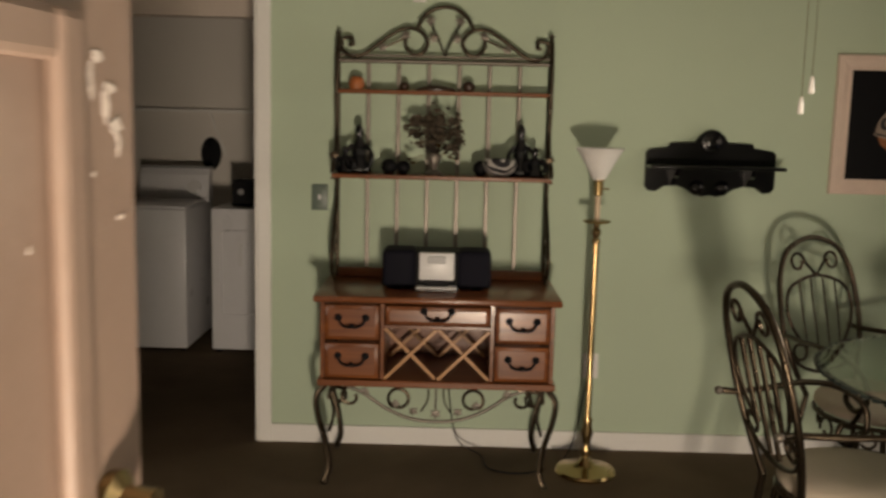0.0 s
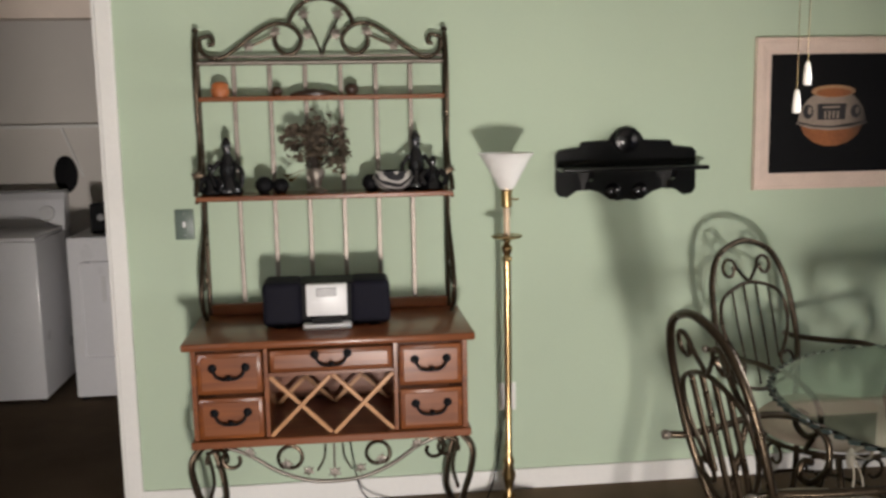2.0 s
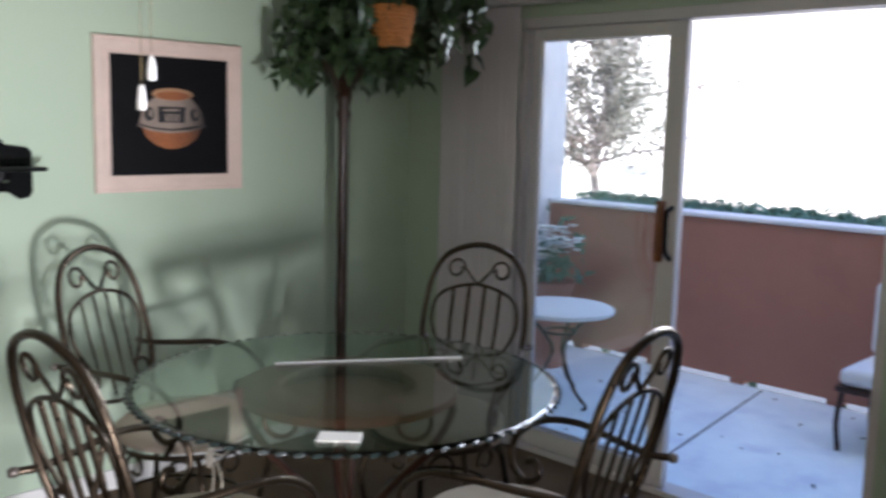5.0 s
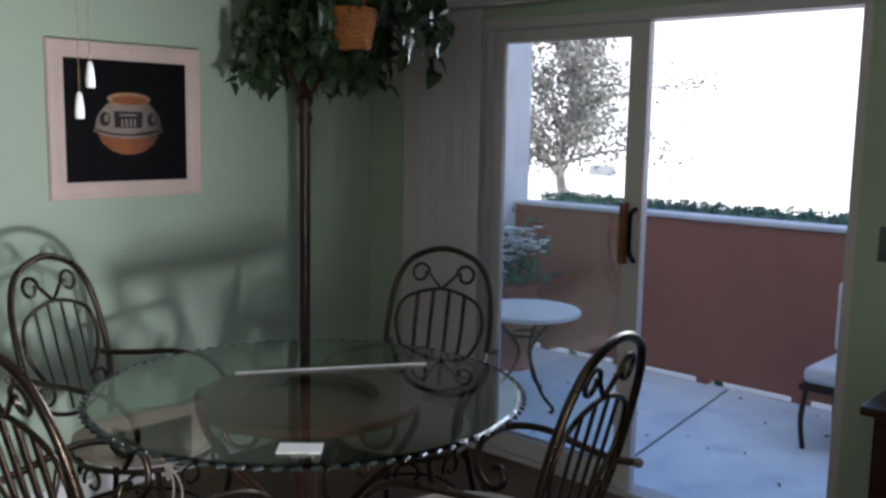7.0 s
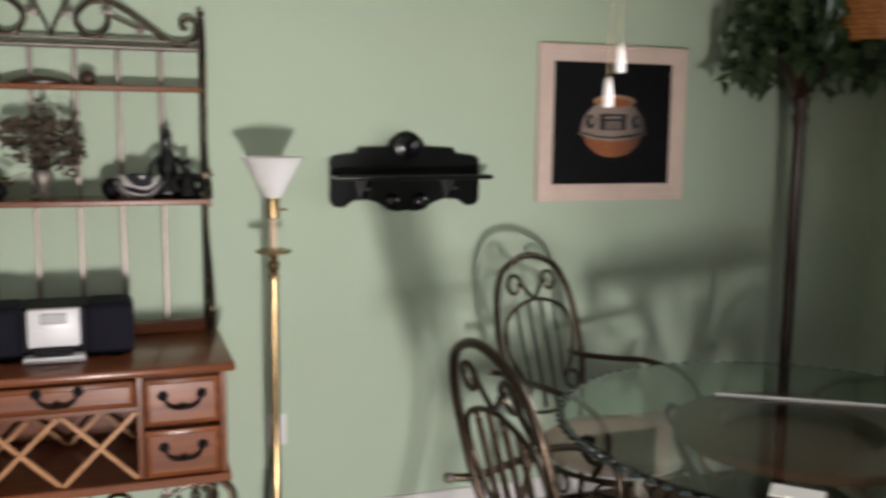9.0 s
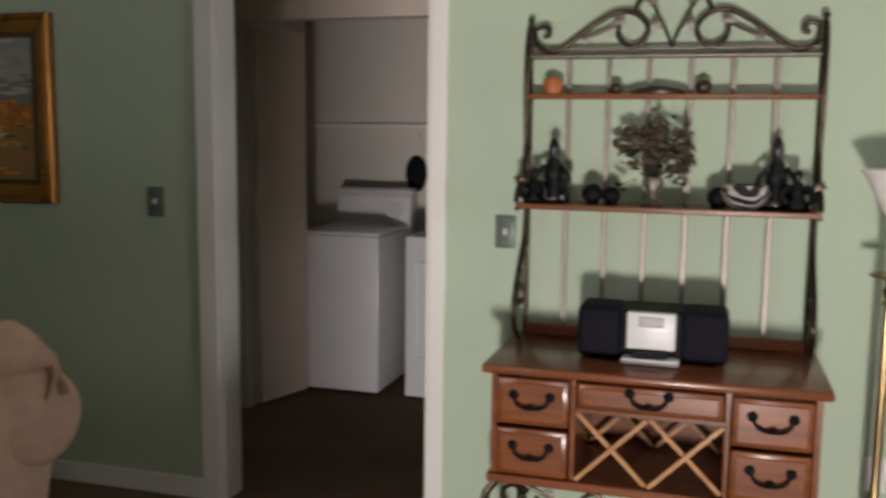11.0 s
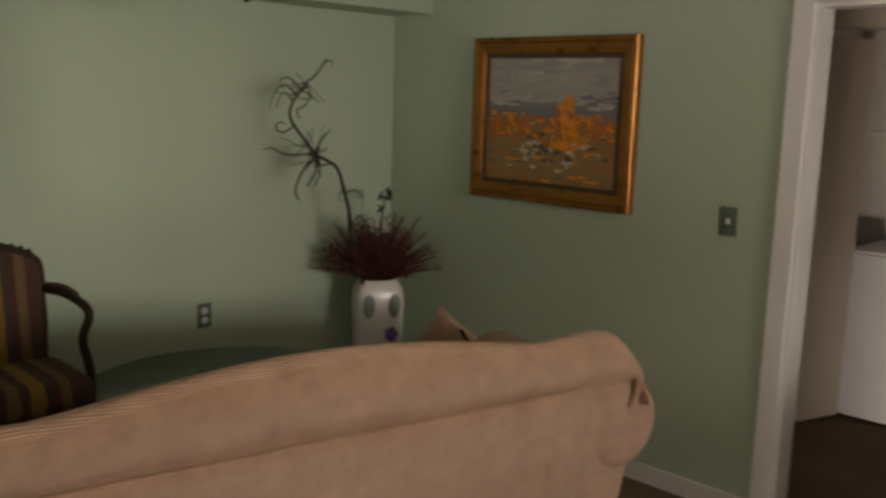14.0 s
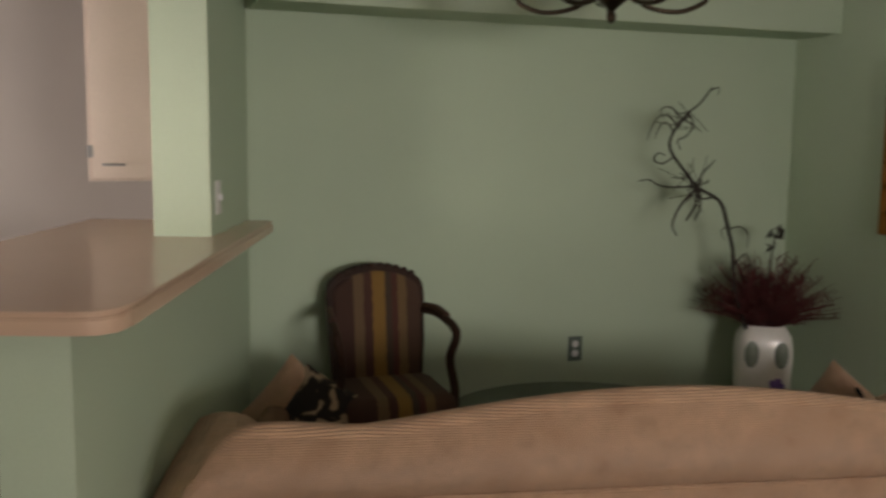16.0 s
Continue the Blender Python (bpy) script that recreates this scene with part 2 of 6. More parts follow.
def lathe(profile, steps=32, m=None, bm=None, squash=1.0):
    """A turned body: profile of (radius, height) from bottom to top."""
    bm = bm or bmesh.new()
    rings = []
    for r, z in profile:
        rings.append([bm.verts.new((r * math.cos(2 * math.pi * i / steps), squash * r * math.sin(2 * math.pi * i / steps), z)) for i in range(steps)])
    for a, b in zip(rings, rings[1:]):
        for i in range(steps):
            j = (i + 1) % steps
            bm.faces.new((a[i], a[j], b[j], b[i]))
    if profile[0][0] > 1e-5:
        bm.faces.new(list(reversed(rings[0])))
    if profile[-1][0] > 1e-5:
        bm.faces.new(rings[-1])
    bmesh.ops.remove_doubles(bm, verts=[v for r in (rings[0], rings[-1]) for v in r], dist=1e-5)
    if m is not None:
        bmesh.ops.transform(bm, matrix=m, verts=[v for r in rings for v in r if v.is_valid])
    return bm


def tube(points, radius, bm=None, sides=8, flat=1.0, taper=None):
    """A rod swept along points; radius may taper to its end."""
    bm = bm or bmesh.new()
    pts = [Vector(p) for p in points]
    up = None
    rings = []
    for i, p in enumerate(pts):
        d = (pts[min(i + 1, len(pts) - 1)] - pts[max(i - 1, 0)]).normalized()
        if up is None:
            up = d.orthogonal().normalized()
        up = (up - d * up.dot(d))
        up = up.normalized() if up.length > 1e-6 else d.orthogonal().normalized()
        side = d.cross(up)
        r = radius if taper is None else radius + (taper - radius) * i / (len(pts) - 1)
        rings.append([bm.verts.new(p + r * (math.cos(2 * math.pi * k / sides) * up + flat * math.sin(2 * math.pi * k / sides) * side)) for k in range(sides)])
    for a, b in zip(rings, rings[1:]):
        for k in range(sides):
            j = (k + 1) % sides
            bm.faces.new((a[k], a[j], b[j], b[k]))
    bm.faces.new(list(reversed(rings[0])))
    bm.faces.new(rings[-1])
    return bm


def smooth_path(points, n=6):
    """Catmull-Rom through the points."""
    p = [Vector(q) for q in points]
    p = [2 * p[0] - p[1]] + p + [2 * p[-1] - p[-2]]
    out = []
    for i in range(1, len(p) - 2):
        a, b, c, d = p[i - 1:i + 3]
        for k in range(n):
            t = k / n
            out.append(0.5 * ((2 * b) + (c - a) * t + (2 * a - 5 * b + 4 * c - d) * t * t + (3 * b - a - 3 * c + d) * t ** 3))
    out.append(p[-2])
    return out


def arc(cx, cz, r, a0, a1, n=14, y=0.0, shrink=1.0):
    """Points of an arc or spiral in the xz plane, angles in degrees."""
    out = []
    for i in range(n + 1):
        f = i / n
        a = radians(a0 + (a1 - a0) * f)
        rr = r * (1 + (shrink - 1) * f)
        out.append((cx + rr * math.cos(a), y, cz + rr * math.sin(a)))
    return out


def leaf(bm, at, length, width, m3, curl=0.25):
    """A heart-shaped leaf with a folded midrib."""
    out = [(0, 0), (0.5, 0.12), (0.42, 0.5), (0, 1.0), (-0.42, 0.5), (-0.5, 0.12)]
    mid = bm.verts.new(Vector(at) + m3 @ Vector((0, 0.45 * length, -0.02 * length)))
    vs = [bm.verts.new(Vector(at) + m3 @ Vector((x * width, y * length, (abs(x) * 0.3 - curl * y * y) * length))) for x, y in out]
    for i in range(6):
        bm.faces.new((mid, vs[i], vs[(i + 1) % 6]))


def rnd3():
    return Euler((random.uniform(-1.2, 1.2), random.uniform(-1.2, 1.2), random.uniform(0, 6.28))).to_matrix()


# ---- structure ----
WALL = 0.12
XL, XR, YF, ZC = -3.17, 4.14, -4.45, 2.44


def structure(name, bm, mat, label="", category="wall"):
    return tagged(part(name, bm, mat), label or name.replace("_", " "), category, kind="structure")


b = boxed((-5.6, -6.6, -0.12), (XR + 0.02, 2.6, 0))
structure("floor", b, M_CARPET, "brown cut-pile carpet over the whole floor", "floor")
b = boxed((-5.6, -6.6, ZC), (XR + WALL, 2.6, ZC + 0.1))
structure("ceiling", b, M_CEIL, "plain off-white painted ceiling", "ceiling")
# long wall with the laundry opening
OX0, OX1, OZ = -0.905, -0.042, 2.03
b = bmesh.new()
box(b, (XL - WALL, 0, 0), (OX0, WALL, ZC))
box(b, (OX1, 0, 0), (XR + WALL, WALL, ZC))
box(b, (OX0, 0, OZ), (OX1, WALL, ZC))
structure("wall_north", b, M_WALL, "sage green painted wall with an opening to the laundry")
# patio wall with the sliding door
SY0, SY1, SZ = -2.39, -0.72, 1.985
b = bmesh.new()
box(b, (XR, SY1, 0), (XR + WALL, 0, ZC))
box(b, (XR, YF - WALL, 0), (XR + WALL, SY0, ZC))
box(b, (XR, SY0, SZ), (XR + WALL, SY1, ZC))
structure("wall_east", b, M_WALL, "sage green wall around the patio door")
b = bmesh.new()
box(b, (XL - WALL, -2.65, 0), (XL, 0, ZC))
structure("wall_west", b, M_WALL, "sage green painted end wall")
# entrance wall with the open doorway
DX0, DX1 = 0.55, 1.42
b = bmesh.new()
box(b, (-1.2, YF - WALL, 0), (DX0, YF, ZC))
box(b, (DX1, YF - WALL, 0), (XR, YF, ZC))
box(b, (DX0, YF - WALL, 2.05), (DX1, YF, ZC))
structure("wall_south", b, M_WALL, "sage green entrance wall with a doorway")
b = bmesh.new()
b.free()
for name, lo, hi in (("wall_kitchen_east", (-1.2 - WALL, -6.6, 0), (-1.2, YF, ZC)), ("wall_kitchen_south", (-5.6, -6.72, 0), (-1.2, -6.6, ZC)), ("wall_kitchen_west", (-5.72, -6.6, 0), (-5.6, -2.65, ZC)), ("wall_kitchen_north", (-5.6, -2.65, 0), (XL - WALL, -2.65 + WALL, ZC))):
    structure(name, boxed(lo, hi), M_LAUNDRY, "plain mauve-grey kitchen wall")
structure("wall_laundry_back", boxed((-1.62, 2.36, 0), (0.7, 2.48, ZC)), M_LAUNDRY, "warm off-white back wall of the laundry")
structure("wall_laundry_west", boxed((-1.74, WALL, 0), (-1.62, 2.48, ZC)), M_LAUNDRY, "warm off-white side wall of the laundry")
structure("wall_laundry_east", boxed((0.7, WALL, 0), (0.82, 2.48, ZC)), M_LAUNDRY, "warm off-white side wall of the laundry")
b = boxed((XL, -2.64, 2.06), (XL + 0.29, 0, ZC))
structure("soffit", b, M_WALL, "green painted soffit along the end wall", "soffit")
# baseboards
b = bmesh.new()
for x0, x1 in ((XL, -0.985), (0.0, XR)):
    box(b, (x0, -0.014, 0), (x1, 0, 0.085), 0.004)
structure("baseboard", b, M_WHITE, "white painted baseboard", "baseboard")
b = bmesh.new()
box(b, (XR - 0.014, SY1 + 0.02, 0), (XR, -0.014, 0.085), 0.004)
box(b, (XL, -2.64, 0), (XL + 0.014, -0.014, 0.085), 0.004)
structure("baseboard_ends", b, M_WHITE, "white painted baseboard", "baseboard")
# casing of the laundry opening
b = bmesh.new()
for x0, x1 in ((OX0 - 0.08, OX0 + 0.004), (OX1 - 0.004, OX1 + 0.058)):
    box(b, (x0, -0.02, 0), (x1, 0.0, OZ + 0.07), 0.006)
box(b, (OX0 - 0.004, -0.019, OZ - 0.004), (OX1 + 0.004, 0.0, OZ + 0.07), 0.006)
box(b, (OX0, -0.005, 0), (OX0 + 0.016, WALL + 0.005, OZ))
box(b, (OX1 - 0.016, -0.005, 0), (OX1, WALL + 0.005, OZ))
box(b, (OX0 + 0.016, -0.005, OZ - 0.016), (OX1 - 0.016, WALL + 0.005, OZ))
structure("trim_laundry", b, M_WHITE, "white casing round the laundry opening", "trim")

# angled half wall with bar counter and pier
BAR = Matrix.Translation((-1.45, -3.25, 0)) @ Matrix.Rotation(math.atan2(0.33, -0.944), 4, "Z")
BARTOP = 1.235
b = boxed((0, 0, 0), (1.81, 0.16, BARTOP - 0.045), m=BAR)
structure("wall_bar", b, M_WALL, "green painted half wall under the bar counter")
b = boxed((1.20, 0, BARTOP), (1.81, 0.19, ZC), m=BAR)
structure("pier", b, M_WALL, "green painted pier standing on the bar counter", "pier")


# ---- patio and outside ----
b = boxed((XR + 0.02, -4.6, -0.16), (6.14, 0.72, -0.04))
structure("patio_floor", b, M_CONCRETE, "pale blue-grey concrete patio slab with a joint", "floor")
b = boxed((6.12, -4.6, -0.005), (6.26, 0.62, 0.97), 0.008)
structure("wall_patio", b, M_TERRA, "low terracotta stucco patio wall")
b = boxed((XR + WALL, 0.60, -0.04), (6.26, 0.74, 3.0))
structure("wall_patio_side", b, M_STUCCO, "white stucco side wall of the patio")
b = boxed((-40, -60, -0.6), (120, 60, -0.5))
structure("ground", b, M_GROUND, "pale sunlit ground outside", "ground")


# ---- dining area: baker's rack ----
def drawer(parent, x0, x1, z0, z1, y, handle_scale=1.0):
    b = boxed((x0, y - 0.018, z0), (x1, y, z1), 0.006)
    d = part("drawer", b, M_WOOD, parent, smooth=40)
    rim = bmesh.new()
    box(rim, (x0 + 0.014, y - 0.022, z0 + 0.014), (x1 - 0.014, y - 0.0175, z1 - 0.014), 0.002)
    part("drawer_panel", rim, M_WOOD, d)
    cx, cz, w = (x0 + x1) / 2, (z0 + z1) / 2 + 0.008, 0.055 * handle_scale
    h = bmesh.new()
    for s in (-1, 1):
        lathe([(0.013, 0), (0.015, 0.004), (0.009, 0.010), (0.0, 0.012)], 14, Matrix.Translation((cx + s * w, y - 0.021, cz + 0.014)) @ Matrix.Rotation(radians(90), 4, "X"), h)
    tube(smooth_path([(cx - w, y - 0.034, cz + 0.014), (cx - w * 0.75, y - 0.04, cz - 0.012), (cx - w * 0.3, y - 0.042, cz - 0.022), (cx, y - 0.043, cz - 0.018), (cx + w * 0.3, y - 0.042, cz - 0.022), (cx + w * 0.75, y - 0.04, cz - 0.012), (cx + w, y - 0.034, cz + 0.014)], 4), 0.0048, h, 7)
    lathe([(0.008, -0.007), (0.011, 0), (0.008, 0.007)], 10, Matrix.Translation((cx, y - 0.043, cz - 0.018)), h)
    part("handle", h, M_MATTE, d, "dark iron bail handle", smooth=40)


def ivy(bm, x, y, z, size, turn):
    """A small flat iron ivy leaf of three lobes."""
    pts = [(0, -0.5), (0.18, -0.15), (0.55, -0.2), (0.35, 0.12), (0.5, 0.5), (0.15, 0.35), (0, 0.6), (-0.15, 0.35), (-0.5, 0.5), (-0.35, 0.12), (-0.55, -0.2), (-0.18, -0.15)]
    c, s = math.cos(radians(turn)), math.sin(radians(turn))
    ring = [[bm.verts.new((x + size * (c * px - s * pz), y + d, z + size * (s * px + c * pz))) for px, pz in pts] for d in (-0.003, 0.003)]
    mids = [bm.verts.new((x, y + d, z)) for d in (-0.006, 0.003)]
    n = len(pts)
    for k in range(n):
        j = (k + 1) % n
        bm.faces.new((ring[0][k], ring[0][j], mids[0]))
        bm.faces.new((ring[1][j], ring[1][k], mids[1]))
        bm.faces.new((ring[0][k], ring[1][k], ring[1][j], ring[0][j]))


def bakers_rack(m):
    t = thing("bakers_rack", m, "bronze wrought-iron baker's rack with honey oak drawers and wine lattice", "shelf unit")
    hw = 0.457
    Y = -0.13
    # oak case
    cy0, cy1, z0, z1 = -0.495, -0.04, 0.435, 0.765
    part("worktop", boxed((-0.495, -0.525, z1), (0.495, -0.03, 0.792), 0.008), M_WOODTOP, t, "dark oak worktop with rounded edge", 40)
    part("back_ledge", boxed((-0.45, -0.075, 0.792), (0.45, -0.045, 0.835), 0.006), M_WOODTOP, t)
    for x in (-0.470, 0.452):
        part("side_panel", boxed((x, cy0 + 0.004, z0), (x + 0.018, cy1, z1), 0.002), M_WOOD, t)
    for x in (-0.228, 0.213):
        part("divider", boxed((x, cy0 + 0.002, z0 + 0.014), (x + 0.015, cy1 - 0.012, z1), 0.002), M_WOOD, t)
    part("bottom_panel", boxed((-0.480, cy0 - 0.012, z0 - 0.016), (0.480, cy1, z0 + 0.012), 0.005), M_WOODTOP, t)
    part("back_panel", boxed((-0.452, cy1 - 0.012, z0 + 0.014), (0.452, cy1 - 0.002, z1)), M_WOODTOP, t)
    part("drawer_rail", boxed((-0.213, cy0 + 0.004, 0.660), (0.213, cy1 - 0.014, 0.672)), M_WOOD, t)
    for x0, x1 in ((-0.448, -0.232), (0.232, 0.448)):
        drawer(t, x0, x1, 0.612, 0.755, cy0)
        drawer(t, x0, x1, 0.455, 0.600, cy0)
    drawer(t, -0.206, 0.208, 0.678, 0.756, cy0)
    for cx in (-0.107, 0.107):
        for s in (-1, 1):
            for yy in (cy0 + 0.010, cy1 - 0.08):
                ln = math.hypot(0.205, 0.205)
                mm = Matrix.Translation((cx, yy, 0.554)) @ Matrix.Rotation(s * math.atan2(0.205, 0.205), 4, "Y")
                part("lattice_bar", boxed((-ln / 2, -0.006 + s * 0.006, -0.007), (ln / 2, 0.006 + s * 0.006, 0.007), 0.002, mm), M_WOODEDGE, t, "pale oak lattice bar of the wine rack")
    # iron sides
    for s in (-1, 1):
        x = s * hw
        b = tube([(x, -0.055, 0.79), (x, -0.055, 1.30), (x, -0.06, 1.845)], 0.0095, None, 8)
        tube(smooth_path([(x, -0.062, 1.845), (x, -0.10, 1.80), (x, -0.125, 1.68), (x, -0.115, 1.54), (x, -0.10, 1.44), (x, -0.14, 1.35), (x, -0.225, 1.30), (x, -0.245, 1.262)], 6), 0.0095, b, 8)
        tube(smooth_path([(x, -0.075, 1.235), (x, -0.10, 1.12), (x, -0.19, 1.02), (x, -0.25, 0.93), (x, -0.235, 0.85), (x, -0.16, 0.80)], 6), 0.0095, b, 8)
        tube([(q[1] * 1.0 + x, q[0], q[2]) for q in arc(-0.155, 0.94, 0.055, -40, 330, 18, 0.0, 0.45)], 0.006, b, 7)
        tube([(x, -0.055, 1.60), (x, -0.12, 1.60)], 0.007, b, 7)
        tube([(x, -0.055, 1.24), (x, -0.24, 1.24)], 0.008, b, 7)
        ivy(b, x, -0.2, 1.33, 0.035, 20)
        lathe([(0.0, -0.012), (0.012, -0.004), (0.013, 0.004), (0.0, 0.014)], 10, Matrix.Translation((x, -0.06, 1.852)), b)
        part("side_post", b, M_IRON, t, "scrolled bronze iron side post", 50)
    part("top_shelf", boxed((-hw + 0.006, -0.125, 1.594), (hw - 0.006, -0.05, 1.612), 0.004), M_WOOD, t, "narrow oak shelf")
    part("middle_shelf", boxed((-hw - 0.004, -0.248, 1.240), (hw + 0.004, -0.05, 1.258), 0.004), M_WOOD, t, "oak shelf")
    for i in range(6):
        x = -hw + 2 * hw * (i + 1) / 7
        part("back_rod", boxed((x - 0.0085, -0.058, 0.795), (x + 0.0085, -0.050, 1.735), 0.002), M_PEWTER, t)
    b = tube([(-hw, -0.06, 1.735), (hw, -0.06, 1.735)], 0.009, None, 8)
    tube([(-hw, -0.06, 1.758), (hw, -0.06, 1.758)], 0.006, b, 8)
    part("top_rail", b, M_PEWTER, t, smooth=50)
    # crest
    for s in (-1, 1):
        b = bmesh.new()
        p = [(s * 0.445, -0.06, 1.825), (s * 0.405, -0.06, 1.832), (s * 0.395, -0.06, 1.805), (s * 0.415, -0.06, 1.80)]
        tube(smooth_path(p, 5), 0.008, b, 8)
        tube(smooth_path([(s * 0.445, -0.06, 1.822), (s * 0.437, -0.06, 1.775), (s * 0.40, -0.06, 1.752), (s * 0.35, -0.06, 1.762), (s * 0.24, -0.06, 1.84), (s * 0.17, -0.06, 1.875), (s * 0.11, -0.06, 1.865), (s * 0.075, -0.06, 1.82), (s * 0.095, -0.06, 1.775), (s * 0.135, -0.06, 1.765), (s * 0.17, -0.06, 1.80), (s * 0.165, -0.06, 1.85)], 6), 0.0085, b, 8)
        tube([(s * 0.28, -0.06, 1.785), (s * 0.17, -0.06, 1.835)], 0.005, b, 6)
        tube(smooth_path([(0, -0.06, 1.752), (s * 0.015, -0.06, 1.80), (s * 0.05, -0.06, 1.87), (s * 0.065, -0.06, 1.90)], 5), 0.005, b, 6)
        part("crest_scroll", b, M_IRON, t, smooth=50)
        for lx, lz, a in ((0.27, 1.79, 30), (0.165, 1.845, -60), (0.055, 1.835, 80), (0.065, 1.905, 20)):
            b = bmesh.new()
            ivy(b, s * lx, -0.064, lz, 0.040, s * a)
            part("crest_leaf", b, M_PEWTER, t)
    b = tube(arc(0, 1.845, 0.122, 12, 168, 22, -0.06), 0.0085, None, 8)
    part("crest_arch", b, M_IRON, t, smooth=50)
    # cabriole legs
    for sx in (-1, 1):
        for y, out in ((-0.475, -1), (-0.07, 1)):
            x = sx * 0.445
            b = tube(smooth_path([(x, y, 0.425), (x + sx * 0.038, y + out * 0.018, 0.37), (x + sx * 0.030, y + out * 0.012, 0.28), (x + sx * 0.0, y, 0.17), (x - sx * 0.012, y, 0.07), (x + sx * 0.005, y + out * 0.012, 0.012)], 6), 0.0145, None, 8, 0.7)
            tube([(x - sx * (0.05 + q[0]), y, q[2]) for q in arc(0, 0.37, 0.042, 200, -120, 16, 0, 0.55)], 0.007, b, 7)
            tube(smooth_path([(x - sx * 0.012, y, 0.40), (x - sx * 0.03, y, 0.30), (x - sx * 0.012, y, 0.22)], 6), 0.007, b, 7)
            lathe([(0.012, 0), (0.018, 0.006), (0.012, 0.016)], 10, Matrix.Translation((x + sx * 0.005, y + out * 0.012, 0)), b)
            part("leg", b, M_IRON, t, smooth=50)
    b = tube(smooth_path([(-0.36, -0.485, 0.415), (-0.29, -0.485, 0.385), (-0.2, -0.485, 0.325), (-0.1, -0.485, 0.285), (0, -0.485, 0.275), (0.1, -0.485, 0.285), (0.2, -0.485, 0.325), (0.29, -0.485, 0.385), (0.36, -0.485, 0.415)], 5), 0.0075, None, 8)
    part("apron_swag", b, M_PEWTER, t, smooth=50)
    for s in (-1, 1):
        part("apron_scroll", tube([(s * q[0], q[1], q[2]) for q in arc(0.15, 0.368, 0.044, -60, 300, 18, -0.485, 0.85)], 0.007, None, 7), M_IRON, t, smooth=50)
        part("corner_scroll", tube([(s * q[0], q[1], q[2]) for q in arc(0.345, 0.372, 0.043, 110, -210, 18, -0.485, 0.5)], 0.007, None, 7), M_IRON, t, smooth=50)
        part("apron_tendril", tube(smooth_path([(s * 0.03, -0.485, 0.41), (s * 0.035, -0.485, 0.36), (s * 0.06, -0.485, 0.315)], 5), 0.004, None, 6), M_IRON, t, smooth=50)
        for lx, lz, a in ((0.09, 0.315, 0), (0.165, 0.345, 40), (0.29, 0.395, 60)):
            b = bmesh.new()
            ivy(b, s * lx, -0.49, lz, 0.036, s * a)
            part("apron_leaf", b, M_PEWTER, t)
    b = bmesh.new()
    ivy(b, 0, -0.49, 0.305, 0.04, 0)
    tube([(0, -0.487, 0.41), (0, -0.487, 0.31)], 0.004, b, 6)
    part("apron_drop", b, M_PEWTER, t)
    return t


RX = 0.776
bakers_rack(Matrix.Translation((RX, 0, 0)))

# things on the rack
t = thing("stereo", Matrix.Translation((RX - 0.01, -0.27, 0.792)), "black table stereo with a silver control panel on the oak worktop", "stereo")
part("speaker_left", boxed((-0.225, -0.085, 0.006), (-0.085, 0.09, 0.165), 0.022, seg=3), M_NAVY, t, "dark cloth speaker", 40)
part("speaker_right", boxed((0.085, -0.085, 0.006), (0.225, 0.09, 0.165), 0.022, seg=3), M_NAVY, t, "dark cloth speaker", 40)
part("body", boxed((-0.095, -0.07, 0.004), (0.095, 0.095, 0.160), 0.008), M_MATTE, t)
face = part("control_panel", boxed((-0.072, -0.098, 0.045), (0.072, -0.066, 0.158), 0.005), M_SILVER, t, "silver control panel", 40)
part("display", boxed((-0.036, -0.1005, 0.115), (0.036, -0.097, 0.146), 0.003), M_GREY, face, "grey display")
for i in range(4):
    part("button", boxed((-0.055 + 0.029 * i, -0.1005, 0.092), (-0.035 + 0.029 * i, -0.097, 0.099), 0.001), M_SILVER, face)
foot = bmesh.new()
box(foot, (-0.085, -0.128, 0.002), (0.085, -0.07, 0.022), 0.006)
part("tray", foot, M_SILVER, t, "silver tray", 40)
part("slot", boxed((-0.052, -0.1285, 0.027), (0.052, -0.07, 0.043), 0.003), M_MATTE, t)
for s in (-1, 1):
    part("foot", boxed((s * 0.17 - 0.02, -0.06, 0), (s * 0.17 + 0.02, 0.06, 0.007)), M_MATTE, t)

# vase of dried flowers
t = thing("flower_arrangement", Matrix.Translation((RX - 0.035, -0.165, 1.258)), "dried brown flower arrangement in a small footed vase", "flowers")
part("vase", lathe([(0.035, 0), (0.037, 0.008), (0.014, 0.022), (0.020, 0.04), (0.034, 0.075), (0.026, 0.092), (0.022, 0.09), (0.0, 0.05)], 24), M_PEWTER, t, "bronze footed vase", 50)
M_DRIED = material("dried_petals", (0.085, 0.064, 0.043), 0.9, vary=0.5, scale=40, fine=200, bump=0.05)
random.seed(11)
bs, bl = bmesh.new(), bmesh.new()
for i in range(48):
    a, el, ln = random.uniform(0, 6.28), random.uniform(0.12, 1.5), random.uniform(0.09, 0.185)
    tip = Vector((math.cos(a) * math.cos(el) * ln * 0.80, math.sin(a) * math.cos(el) * ln * 0.42, 0.09 + math.sin(el) * ln))
    tube([(0, 0, 0.085), tip * 0.5 + Vector((0, 0, 0.055)), tip], 0.0016, bs, 5)
    for k in range(9):
        leaf(bl, tip + Vector((random.gauss(0, 0.010), random.gauss(0, 0.010), random.gauss(0, 0.010))), random.uniform(0.02, 0.036), random.uniform(0.015, 0.025), rnd3())
tagged(part("stem_bundle", bs, M_TWIG, t), kind="stuff")
tagged(part("petals", bl, M_DRIED, t, "crisp dried petals and leaves"), kind="stuff")


